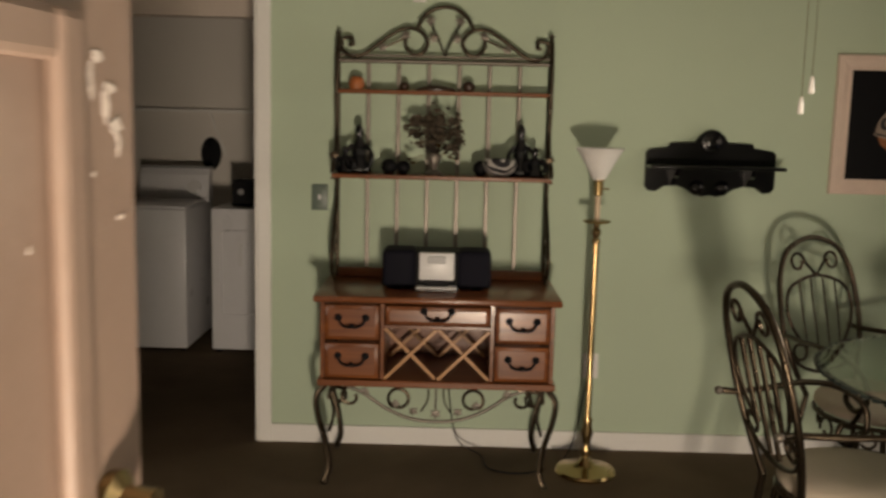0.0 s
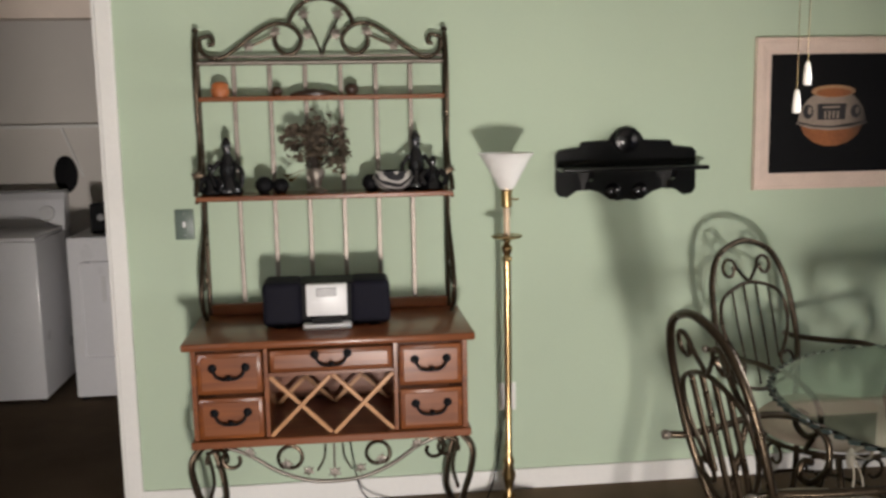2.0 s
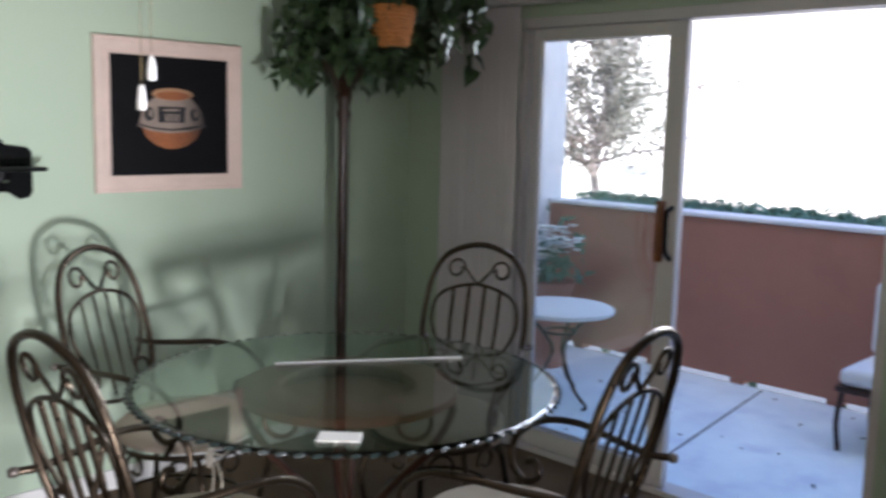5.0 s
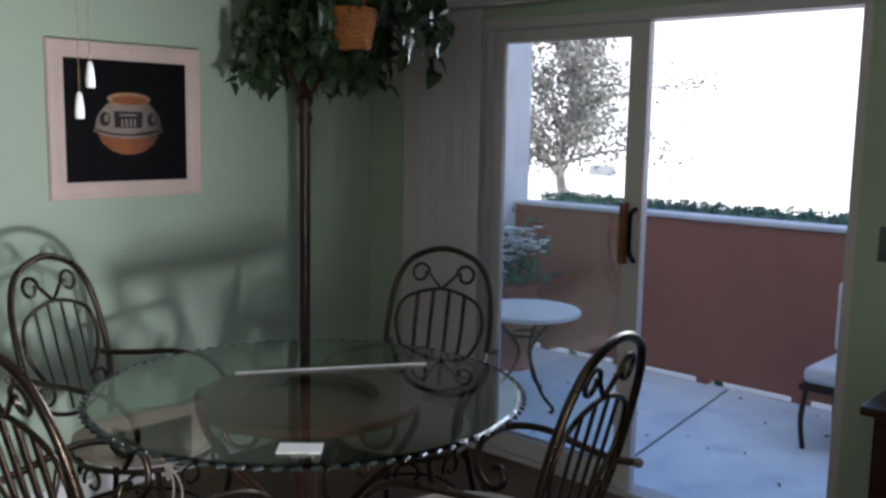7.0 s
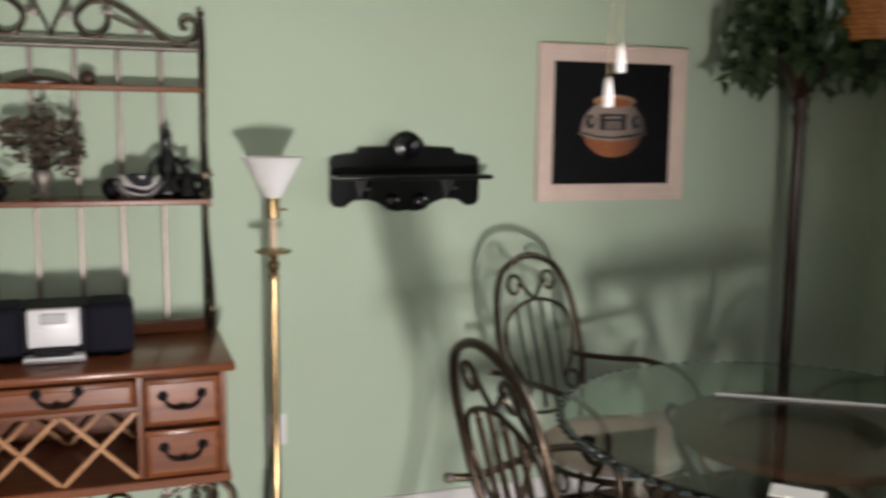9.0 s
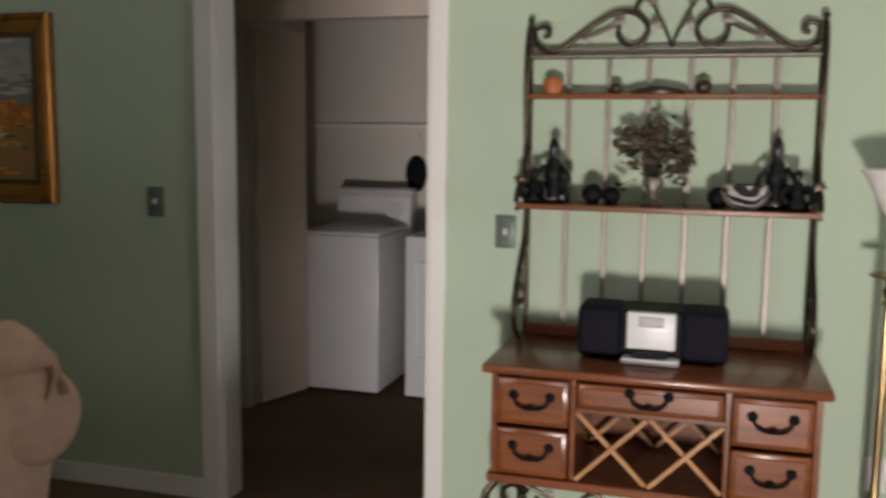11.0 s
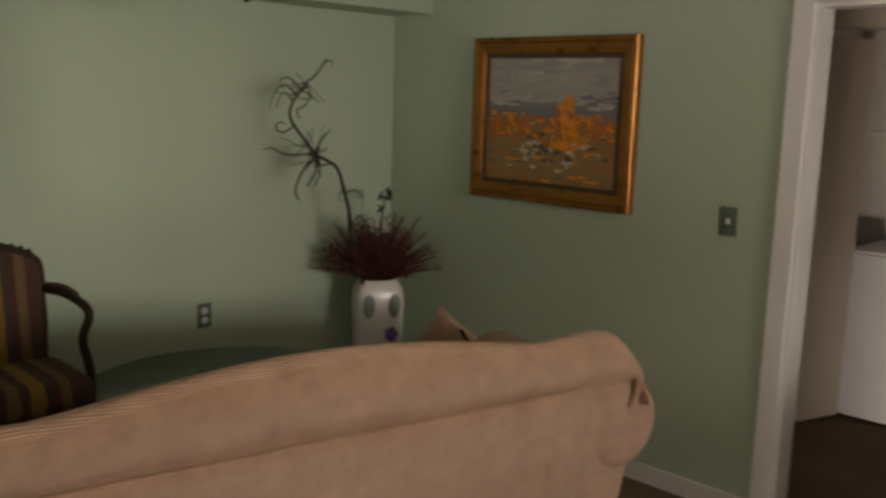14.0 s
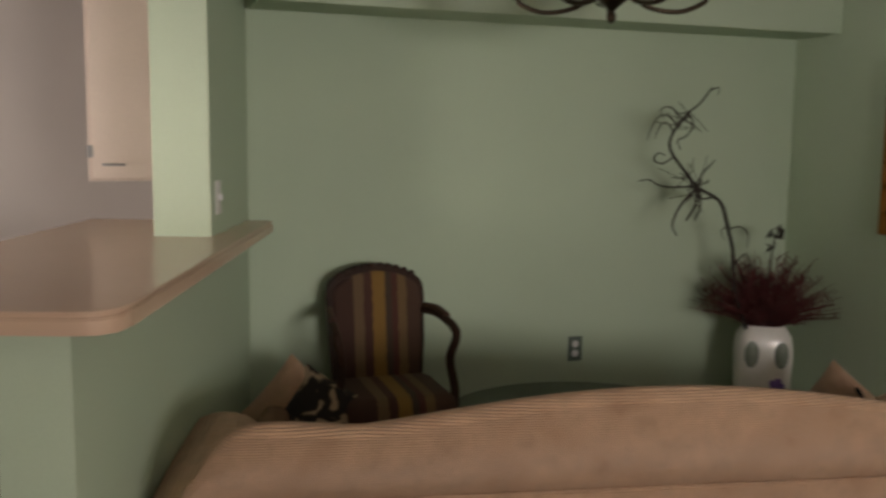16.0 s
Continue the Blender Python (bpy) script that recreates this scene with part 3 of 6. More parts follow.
def figure(name, m, label, w=0.05):
    """A small seated carved figure of stacked rounded forms."""
    b = lathe([(w * 0.9, 0), (w, 0.01), (w * 0.85, 0.035), (w * 0.55, 0.06), (w * 0.6, 0.09), (w * 0.42, 0.13), (w * 0.22, 0.15), (w * 0.3, 0.165), (w * 0.32, 0.185), (w * 0.15, 0.205), (0.0, 0.21)], 18, m, None, 0.8)
    tube(smooth_path([m @ Vector((w * 0.5, -0.01, 0.12)), m @ Vector((w * 1.0, -0.03, 0.08)), m @ Vector((w * 0.9, -0.04, 0.03))], 5), w * 0.17, b, 8)
    tube(smooth_path([m @ Vector((-w * 0.5, -0.01, 0.12)), m @ Vector((-w * 1.0, -0.03, 0.08)), m @ Vector((-w * 0.7, -0.045, 0.03))], 5), w * 0.17, b, 8)
    return tagged(part(name, b, M_BLACK, None, "", 50), label, "figurine")


figure("figurine", Matrix.Translation((RX - 0.355, -0.15, 1.258)), "tall black glazed figurine on the oak shelf", 0.055)
figure("figurine", Matrix.Translation((RX - 0.415, -0.17, 1.258)) @ Matrix.Scale(0.55, 4), "short black glazed figurine on the oak shelf", 0.07)
figure("figurine", Matrix.Translation((RX + 0.335, -0.14, 1.258)) @ Matrix.Scale(1.06, 4), "tall black glazed figurine beside a striped bowl", 0.052)
figure("figurine", Matrix.Translation((RX + 0.395, -0.165, 1.258)) @ Matrix.Scale(0.6, 4), "squat black glazed figurine at the end of the shelf", 0.075)
for x, r in ((-0.225, 0.034), (-0.165, 0.030), (0.165, 0.034)):
    b = lathe([(r * 0.5, 0), (r, r * 0.7), (r * 0.95, r * 1.3), (r * 0.5, r * 1.8), (0.0, r * 1.9)], 18, Matrix.Translation((RX + x, -0.16, 1.258)))
    tagged(part("small_vase", b, M_MATTE, None, "", 50), "small round dark vase on the oak shelf", "vase", "small vases")
# patterned bowl
m = bpy.data.materials.new("black_white_bowl")
m.use_nodes = True
n, l = m.node_tree.nodes, m.node_tree.links
w = n.new("ShaderNodeTexWave")
w.wave_type = "RINGS"
w.inputs["Scale"].default_value, w.inputs["Distortion"].default_value, w.inputs["Detail"].default_value = 14, 5.0, 1
co = n.new("ShaderNodeTexCoord")
r = n.new("ShaderNodeValToRGB")
r.color_ramp.interpolation = "CONSTANT"
r.color_ramp.elements[0].color, r.color_ramp.elements[1].color, r.color_ramp.elements[1].position = (0.02, 0.02, 0.025, 1), (0.5, 0.48, 0.46, 1), 0.6
l.new(co.outputs["Object"], w.inputs["Vector"])
l.new(w.outputs["Fac"], r.inputs["Fac"])
l.new(r.outputs[0], n["Principled BSDF"].inputs["Base Color"])
n["Principled BSDF"].inputs["Roughness"].default_value = 0.3
b = lathe([(0.03, 0), (0.06, 0.02), (0.075, 0.05), (0.064, 0.075), (0.056, 0.075), (0.06, 0.05), (0.0, 0.02)], 28)
ob = tagged(part("bowl", b, m, None, "", 50), "black and white swirl-painted pottery bowl", "bowl")
ob.location = (RX + 0.245, -0.18, 1.258)
# top shelf pieces
b = lathe([(0.028, 0), (0.034, 0.02), (0.03, 0.045), (0.016, 0.055), (0.0, 0.056)], 20, Matrix.Translation((RX - 0.375, -0.09, 1.612)))
tagged(part("clay_pot", b, M_TERRAPOT, None, "", 50), "small burnt-orange clay pot on the top shelf", "pot")
for x, r in ((-0.17, 0.022), (0.105, 0.027)):
    b = lathe([(r * 0.6, 0), (r, r * 0.6), (r * 0.9, r * 1.2), (r * 0.4, r * 1.6), (0, r * 1.6)], 18, Matrix.Translation((RX + x, -0.09, 1.612)))
    tagged(part("dark_pot", b, M_DARKWOOD, None, "", 50), "small dark brown pot on the top shelf", "pot", "dark pots")
b = bmesh.new()
lathe([(0.085, 0), (0.09, 0.008), (0.07, 0.016), (0.03, 0.024), (0, 0.026)], 24, Matrix.Translation((RX - 0.035, -0.09, 1.612)), b, 0.35)
tagged(part("carved_dish", b, M_DARKWOOD, None, "", 50), "long low dark carved dish", "dish")
b = tube(smooth_path([(RX + 0.045, -0.03, 0.45), (RX + 0.06, -0.05, 0.22), (RX + 0.10, -0.1, 0.06), (RX + 0.20, -0.13, 0.006), (RX + 0.24, -0.3, 0.006), (RX + 0.42, -0.32, 0.006), (RX + 0.60, -0.1, 0.02), (RX + 0.69, -0.02, 0.38)], 8), 0.0035, None, 6)
tagged(part("power_cord", b, M_MATTE), "dark power cord trailing to the wall outlet", "cord")

for x, y, z in ((-0.105, -0.03, 0.06), (-0.09, -0.035, 0.045), (0.095, -0.03, 0.065), (0.02, -0.05, 0.12)):
    b = bmesh.new()
    for k in range(5):
        leaf(b, (x, y, z), 0.024, 0.016, Euler((0.9, 0.2, 1.256 * k)).to_matrix(), 0.4)
    tube([(x, y, z), (x * 0.5, y * 0.5, 0.085)], 0.0015, b, 5)
    part("gold_bud", b, M_BRASS, bpy.data.objects["flower_arrangement"], "gilt metal bud")

# ---- floor lamp ----
LX, LY = 1.425, -0.29
t = thing("floor_lamp", Matrix.Translation((LX, LY, 0)), "polished brass floor lamp with a white opal glass bowl shade", "lamp")
part("base", lathe([(0.128, 0), (0.132, 0.008), (0.125, 0.018), (0.075, 0.028), (0.04, 0.04), (0.022, 0.06), (0.017, 0.075)], 40), M_BRASS, t, smooth=40)
part("stem", lathe([(0.016, 0.0658), (0.024, 0.1034), (0.014, 0.1222), (0.020, 0.1504), (0.027, 0.1786), (0.018, 0.2162), (0.022, 0.2350), (0.013, 0.2538), (0.014, 0.5640), (0.0135, 0.8930), (0.014, 0.9964), (0.019, 1.0011), (0.019, 1.0105), (0.012, 1.0199), (0.018, 1.0340), (0.020, 1.0481), (0.011, 1.0622), (0.015, 1.0716), (0.016, 1.0857)], 24), M_BRASS, t, smooth=40)
part("drip_dish", lathe([(0.014, 1.0791), (0.05, 1.0829), (0.058, 1.0885), (0.055, 1.0942), (0.012, 1.0904)], 32), M_BRASS, t, smooth=40)
part("candle_sleeve", lathe([(0.0115, 1.0904), (0.0115, 1.1988)], 20), material("cream_sleeve", (0.62, 0.47, 0.32), 0.4), t)
part("socket", lathe([(0.014, 1.1945), (0.020, 1.1988), (0.020, 1.2551), (0.024, 1.2594), (0.024, 1.2655)], 24), M_BRASS, t, smooth=40)
part("switch_key", tube([(0.018, -0.005, 1.225), (0.042, -0.012, 1.225)], 0.004, None, 8), M_BRASS, t)
part("shade", lathe([(0.024, 1.2620), (0.034, 1.2741), (0.058, 1.3201), (0.082, 1.3634), (0.098, 1.3894), (0.102, 1.3920), (0.096, 1.3868), (0.078, 1.3591), (0.052, 1.3157), (0.030, 1.2811), (0.0, 1.2741)], 40), M_LAMPGLASS, t, "white opal glass bowl", 40)

# ---- black wall shelf ----
t = thing("wall_shelf", Matrix.Translation((1.955, 0, 1.31)), "glossy black lacquered wall shelf with a scalloped back", "shelf")
out = [(-0.285, 0.075), (-0.20, 0.085), (-0.19, 0.105), (-0.075, 0.11), (-0.06, 0.135), (-0.03, 0.158), (0, 0.165), (0.03, 0.158), (0.06, 0.135), (0.075, 0.11), (0.19, 0.105), (0.20, 0.085), (0.285, 0.075), (0.30, 0.06), (0.30, -0.085), (0.285, -0.105), (0.25, -0.11), (0.21, -0.085), (0.16, -0.08), (0.11, -0.095), (0.08, -0.115), (0.04, -0.128), (0, -0.122), (-0.04, -0.128), (-0.08, -0.115), (-0.11, -0.095), (-0.16, -0.08), (-0.21, -0.085), (-0.25, -0.11), (-0.285, -0.105), (-0.30, -0.085), (-0.30, 0.06)]
b = bmesh.new()
va = [b.verts.new((x * 0.95, -0.022, z)) for x, z in out]
vb = [b.verts.new((x * 0.95, 0.0, z)) for x, z in out]
b.faces.new(va)
b.faces.new(list(reversed(vb)))
for i in range(len(out)):
    j = (i + 1) % len(out)
    b.faces.new((va[i], vb[i], vb[j], va[j]))
part("back_board", b, M_BLACK, t)
part("ledge", boxed((-0.285, -0.145, -0.005), (0.295, -0.02, 0.012), 0.007, seg=3), M_BLACK, t, smooth=40)
for s in (-1, 1):
    b = bmesh.new()
    prof = [(-0.022, -0.006), (-0.12, -0.006), (-0.10, -0.035), (-0.06, -0.05), (-0.045, -0.08), (-0.022, -0.085)]
    v0 = [b.verts.new((s * 0.165 - 0.011, y, z)) for y, z in prof]
    v1 = [b.verts.new((s * 0.165 + 0.011, y, z)) for y, z in prof]
    b.faces.new(v0)
    b.faces.new(list(reversed(v1)))
    for i in range(len(prof)):
        j = (i + 1) % len(prof)
        b.faces.new((v0[i], v1[i], v1[j], v0[j]))
    part("bracket", b, M_BLACK, t)
b = lathe([(0.052, 0), (0.048, 0.006), (0.034, 0.007), (0.028, 0.011), (0, 0.013)], 24, Matrix.Translation((0, -0.022, 0.112)) @ Matrix.Rotation(radians(90), 4, "X"))
part("rosette", b, M_BLACK, t, smooth=50)
for x in (-0.055, 0.055):
    part("carving", lathe([(0.034, 0), (0.028, 0.01), (0.0, 0.016)], 18, Matrix.Translation((x, -0.022, -0.09)) @ Matrix.Rotation(radians(90), 4, "X")), M_BLACK, t, smooth=50)


# ---- pictures ----
def picture_frame(t, w, h, depth, border, mat, mat_in, lip):
    prof = [(0.0, 0.0), (0.0, 0.80), (0.06, 0.97), (0.16, 1.0), (0.26, 0.94), (0.32, 0.80), (0.40, 0.86), (0.62, 0.80), (0.85, 0.60), (0.93, 0.58), (1.0, 0.50), (1.0, 0.0)]
    for side in range(4):
        b = bmesh.new()
        ends = []
        for k in (-1, 1):
            row = []
            for q, hgt in prof:
                p, g = (h / 2 if side % 2 == 0 else w / 2) - q * border, (w / 2 if side % 2 == 0 else h / 2) - q * border
                x, z = (k * g, p) if side % 2 == 0 else (p, -k * g)
                sg = 1 if side < 2 else -1
                row.append(b.verts.new((x * sg, -hgt * depth, z * sg)))
            ends.append(row)
        for i in range(len(prof) - 1):
            b.faces.new((ends[0][i], ends[0][i + 1], ends[1][i + 1], ends[1][i]))
        b.faces.new(ends[0])
        b.faces.new(list(reversed(ends[1])))
        part("frame_rail", b, mat, t, smooth=25)
    iw, ih = w / 2 - border, h / 2 - border
    d = -depth * 0.56
    for lo, hi in (((-iw - 0.004, d, ih - lip), (iw + 0.004, -0.01, ih + 0.003)), ((-iw - 0.004, d, -ih - 0.003), (iw + 0.004, -0.01, -ih + lip)), ((-iw - 0.003, d, -ih + lip), (-iw + lip, -0.01, ih - lip)), ((iw - lip, d, -ih + lip), (iw + 0.003, -0.01, ih - lip))):
        part("inner_lip", boxed(lo, hi, 0.003), mat_in, t)
    return iw, ih


t = thing("pottery_picture", Matrix.Translation((2.807, -0.003, 1.511)), "framed picture of a painted clay bowl on a black ground", "picture")
iw, ih = picture_frame(t, 0.652, 0.604, 0.026, 0.054, M_PALEWOOD, M_PALEWOOD, 0.012)
pic = part("canvas", boxed((-iw - 0.002, -0.012, -ih - 0.002), (iw + 0.002, -0.002, ih + 0.002)), M_MATTE, t, "black picture ground")


def decal(name, outline, y, mat, parent, depth=0.0012):
    b = bmesh.new()
    va = [b.verts.new((x, y - depth, z)) for x, z in outline]
    vb = [b.verts.new((x, y, z)) for x, z in outline]
    b.faces.new(va)
    b.faces.new(list(reversed(vb)))
    for i in range(len(outline)):
        j = (i + 1) % len(outline)
        b.faces.new((va[i], vb[i], vb[j], va[j]))
    bmesh.ops.triangulate(b, faces=[f for f in b.faces if len(f.verts) > 4])
    return part(name, b, mat, parent)


def oval(cx, cz, rx, rz, n=28, a0=0, a1=360):
    return [(cx + rx * math.cos(radians(a0 + (a1 - a0) * i / n)), cz + rz * math.sin(radians(a0 + (a1 - a0) * i / n))) for i in range(n)]


M_BOWL = material("painted_clay", (0.30, 0.10, 0.03), 0.6, vary=0.3, scale=12, fine=60)
M_BOWLWHITE = material("painted_cream", (0.31, 0.245, 0.20), 0.6, vary=0.2, scale=20, fine=80)
M_BOWLDARK = material("painted_black", (0.012, 0.011, 0.013), 0.6)
M_BOWLINNER = material("painted_rim_clay", (0.42, 0.23, 0.12), 0.6, vary=0.25, scale=12, fine=60)


def side_fade(mat):
    """The printed photograph of the bowl falls off into black on its right side."""
    n, l = mat.node_tree.nodes, mat.node_tree.links
    b = n["Principled BSDF"]
    src = b.inputs["Base Color"].links[0].from_socket
    co, sep, rp, mx = n.new("ShaderNodeTexCoord"), n.new("ShaderNodeSeparateXYZ"), n.new("ShaderNodeValToRGB"), n.new("ShaderNodeMix")
    ad = n.new("ShaderNodeMath")
    ad.operation = "MULTIPLY_ADD"
    ad.inputs[1].default_value, ad.inputs[2].default_value = 2.5, 0.5
    l.new(co.outputs["Object"], sep.inputs[0])
    l.new(sep.outputs["X"], ad.inputs[0])
    l.new(ad.outputs[0], rp.inputs["Fac"])
    el = rp.color_ramp.elements
    el[0].position, el[0].color = 0.03, (0.35, 0.35, 0.35, 1)
    el[1].position, el[1].color = 0.88, (0.03, 0.03, 0.03, 1)
    for p, v in ((0.22, 0.9), (0.5, 1.0), (0.68, 0.6)):
        el.new(p).color = (v, v, v, 1)
    mx.data_type, mx.blend_type = "RGBA", "MULTIPLY"
    mx.inputs[0].default_value = 1.0
    l.new(src, mx.inputs[6])
    l.new(rp.outputs[0], mx.inputs[7])
    l.new(mx.outputs[2], b.inputs["Base Color"])


for mat in (M_BOWL, M_BOWLWHITE, M_BOWLINNER):
    side_fade(mat)


def bowl_paint(name, pts, *more):
    return decal(name, [(0.008 + x * 0.81, z * 0.78 - 0.002) for x, z in pts], *more)


bowl_paint("bowl_base", [(-0.17, -0.06), (-0.15, -0.105), (-0.10, -0.145), (-0.04, -0.165), (0.02, -0.165), (0.08, -0.148), (0.13, -0.11), (0.155, -0.06)], -0.012, M_BOWL, pic)
bowl_paint("bowl_band", [(-0.185, -0.025), (-0.17, 0.03), (-0.135, 0.075), (-0.11, 0.095), (0.10, 0.095), (0.125, 0.07), (0.155, 0.03), (0.17, -0.025), (0.165, -0.055), (0.08, -0.078), (-0.02, -0.085), (-0.12, -0.075), (-0.18, -0.055)], -0.0135, M_BOWLWHITE, pic)
bowl_paint("bowl_ledge", oval(-0.005, -0.046, 0.19, 0.022), -0.0128, M_BOWLWHITE, pic)
bowl_paint("bowl_rim", oval(-0.005, 0.115, 0.115, 0.032), -0.015, M_BOWLINNER, pic)
bowl_paint("bowl_mouth", oval(-0.005, 0.108, 0.092, 0.022), -0.0163, M_BOWL, pic)
bowl_paint("bowl_stripe", [(-0.183, -0.048), (-0.10, -0.066), (-0.01, -0.072), (0.09, -0.066), (0.168, -0.046), (0.168, -0.038), (0.09, -0.057), (-0.01, -0.063), (-0.10, -0.057), (-0.183, -0.038)], -0.015, M_BOWLDARK, pic)
for cx, rz in ((-0.135, 0.036), (0.115, 0.034)):
    bowl_paint("bowl_figure", oval(cx, 0.012, 0.027, rz, 14), -0.015, M_BOWLDARK, pic)
    bowl_paint("bowl_figure", oval(cx + 0.008, 0.016, 0.010, rz * 0.55, 12), -0.0163, M_BOWLWHITE, pic)
bowl_paint("bowl_square", [(-0.085, -0.03), (0.06, -0.03), (0.065, 0.052), (-0.085, 0.052)], -0.015, M_BOWLDARK, pic)
for i in range(4):
    bowl_paint("bowl_bar", [(-0.05 + 0.022 * i, -0.024), (-0.04 + 0.022 * i, -0.024), (-0.04 + 0.022 * i, 0.015), (-0.05 + 0.022 * i, 0.015)], -0.0163, M_BOWLWHITE, pic)
bowl_paint("bowl_bar", [(-0.06, 0.028), (0.03, 0.030), (0.03, 0.040), (-0.06, 0.038)], -0.0163, M_BOWLWHITE, pic)


# ---- switches and outlets ----
def plate(name, m, label, mat, toggle):
    t = thing(name, m, label, "switch" if toggle else "outlet")
    part("cover", boxed((-0.036, -0.006, -0.058), (0.036, 0, 0.058), 0.003), mat, t, smooth=40)
    if toggle:
        part("toggle", boxed((-0.006, -0.018, -0.010), (0.006, -0.005, 0.012), 0.002), M_SILVER, t, "pale toggle")
        for z in (-0.042, 0.042):
            part("screw", lathe([(0.003, 0), (0.002, 0.0015)], 8, Matrix.Translation((0, -0.006, z)) @ Matrix.Rotation(radians(90), 4, "X")), M_GREY, t)
    else:
        for z in (-0.022, 0.022):
            s = part("socket", lathe([(0.017, 0), (0.016, 0.002)], 16, Matrix.Translation((0, -0.006, z)) @ Matrix.Rotation(radians(90), 4, "X")), M_SILVER, t, "pale socket face")
    return t


plate("light_switch", Matrix.Translation((0.232, 0, 1.137)), "dark green switch plate with a pale toggle beside the rack", M_PLATE, True)
plate("light_switch", Matrix.Translation((-1.177, 0, 1.197)), "dark green switch plate with a pale toggle beside the laundry opening", M_PLATE, True)
plate("light_switch", Matrix.Translation((XR, -2.50, 1.157)) @ Matrix.Rotation(radians(-90), 4, "Z"), "dark switch plate beside the patio door", M_PLATE, True)
plate("wall_outlet", Matrix.Translation((1.472, 0, 0.395)), "white wall outlet behind the floor lamp", M_WHITE, False)
plate("wall_outlet", Matrix.Translation((XL, -1.165, 0.606)) @ Matrix.Rotation(radians(90), 4, "Z"), "dark green wall outlet on the end wall", M_PLATE, False)
b = boxed((-0.03, -0.028, -0.045), (0.03, 0, 0.045), 0.006)
ob = tagged(part("wall_sensor", b, M_WHITE, None, "", 40), "small white plastic sensor box high on the wall", "sensor")
ob.location = (0.66, 0, 2.035)


# ---- dining table ----
TX, TY = 2.58, -1.42
t = thing("dining_table", Matrix.Translation((TX, TY, 0)), "round glass dining table with rope-cut edge on an iron base", "table")
N = 120
b = bmesh.new()
rings = []
for r, z in ((0.0, 0.748), (0.60, 0.748), (0.61, 0.752), (0.61, 0.757), (0.60, 0.760), (0.0, 0.760)):
    if r == 0.0:
        rings.append([b.verts.new((0, 0, z))])
    else:
        rings.append([b.verts.new(((r + (0.004 if i % 2 else -0.002) * (r > 0.605)) * math.cos(2 * math.pi * i / N), (r + (0.004 if i % 2 else -0.002) * (r > 0.605)) * math.sin(2 * math.pi * i / N), z)) for i in range(N)])
for a, c in zip(rings, rings[1:]):
    for i in range(N):
        j = (i + 1) % N
        if len(a) == 1:
            b.faces.new((a[0], c[j], c[i]))
        elif len(c) == 1:
            b.faces.new((a[i], a[j], c[0]))
        else:
            b.faces.new((a[i], a[j], c[j], c[i]))
top = part("glass_top", b, M_TABLEGLASS, t, "greenish clear glass top with a notched edge")
top.visible_shadow = False
M_RIM = material("dark_notched_rim", (0.02, 0.03, 0.028), 0.2, vary=0.3, scale=40, fine=100)
b = bmesh.new()
for i in range(90):
    a = 2 * math.pi * i / 90
    box(b, (-0.006, -0.013, -0.005), (0.006, 0.013, 0.005), 0.003, Matrix.Translation((0.6155 * math.cos(a), 0.6155 * math.sin(a), 0.754)) @ Matrix.Rotation(a + 0.5, 4, "Z"), 1)
tagged(part("rope_edge", b, M_RIM, top, "dark rope-cut rim"), kind="stuff")
M_COPPER = material("antique_copper", (0.10, 0.048, 0.032), 0.35, metal=0.8, vary=0.35, scale=22, fine=120, bump=0.05)
M_RING = material("copper_brown_ring", (0.075, 0.026, 0.012), 0.6, vary=0.25, scale=14, fine=90, spec=0.12)
b = lathe([(0.312, 0.706), (0.322, 0.712), (0.322, 0.733), (0.312, 0.740), (0.200, 0.740), (0.195, 0.733), (0.195, 0.712), (0.200, 0.706), (0.312, 0.706)], 64)
part("support_ring", b, M_RING, t, "copper-brown wooden ring under the glass", 40)
for i in range(4):
    a = radians(45 + 90 * i)
    c, s = math.cos(a), math.sin(a)
    pts = [(0.29, 0.715), (0.31, 0.66), (0.25, 0.55), (0.12, 0.42), (0.07, 0.32), (0.13, 0.18), (0.27, 0.07), (0.34, 0.02), (0.36, 0.012)]
    b = tube(smooth_path([(c * r, s * r, z) for r, z in pts], 6), 0.021, None, 10, 0.55)
    tube([(c * (0.19 + q[0]), s * (0.19 + q[0]), q[2]) for q in arc(0, 0.62, 0.06, 20, -300, 20, 0, 0.45)], 0.008, b, 7)
    tube([(c * (0.22 + q[0]), s * (0.22 + q[0]), q[2]) for q in arc(0, 0.20, 0.07, 90, 400, 20, 0, 0.4)], 0.008, b, 7)
    part("leg", b, M_COPPER, t, "antique copper scrolled leg", 50)
part("hub_ring", lathe([(0.075, 0.31), (0.085, 0.315), (0.085, 0.33), (0.075, 0.335), (0.065, 0.33), (0.065, 0.315), (0.075, 0.31)], 32), M_IRON, t)
# things on the table
b = boxed((-0.298, -0.008, 0), (0.298, 0.008, 0.007), 0.002)
ob = tagged(part("white_rod", b, M_WHITE), "thin white rod lying across the glass table", "rod")
ob.matrix_world = pose(2.76, -1.315, 0.7605, 0, 0, -32)
b = boxed((-0.052, -0.03, 0), (0.052, 0.03, 0.006), 0.001)
ob = tagged(part("paper_card", b, material("paper", (0.72, 0.70, 0.64), 0.8, vary=0.04)), "small white paper card on the glass table edge", "card")
ob.matrix_world = pose(2.24, -1.80, 0.7605, 0, 0, -46)


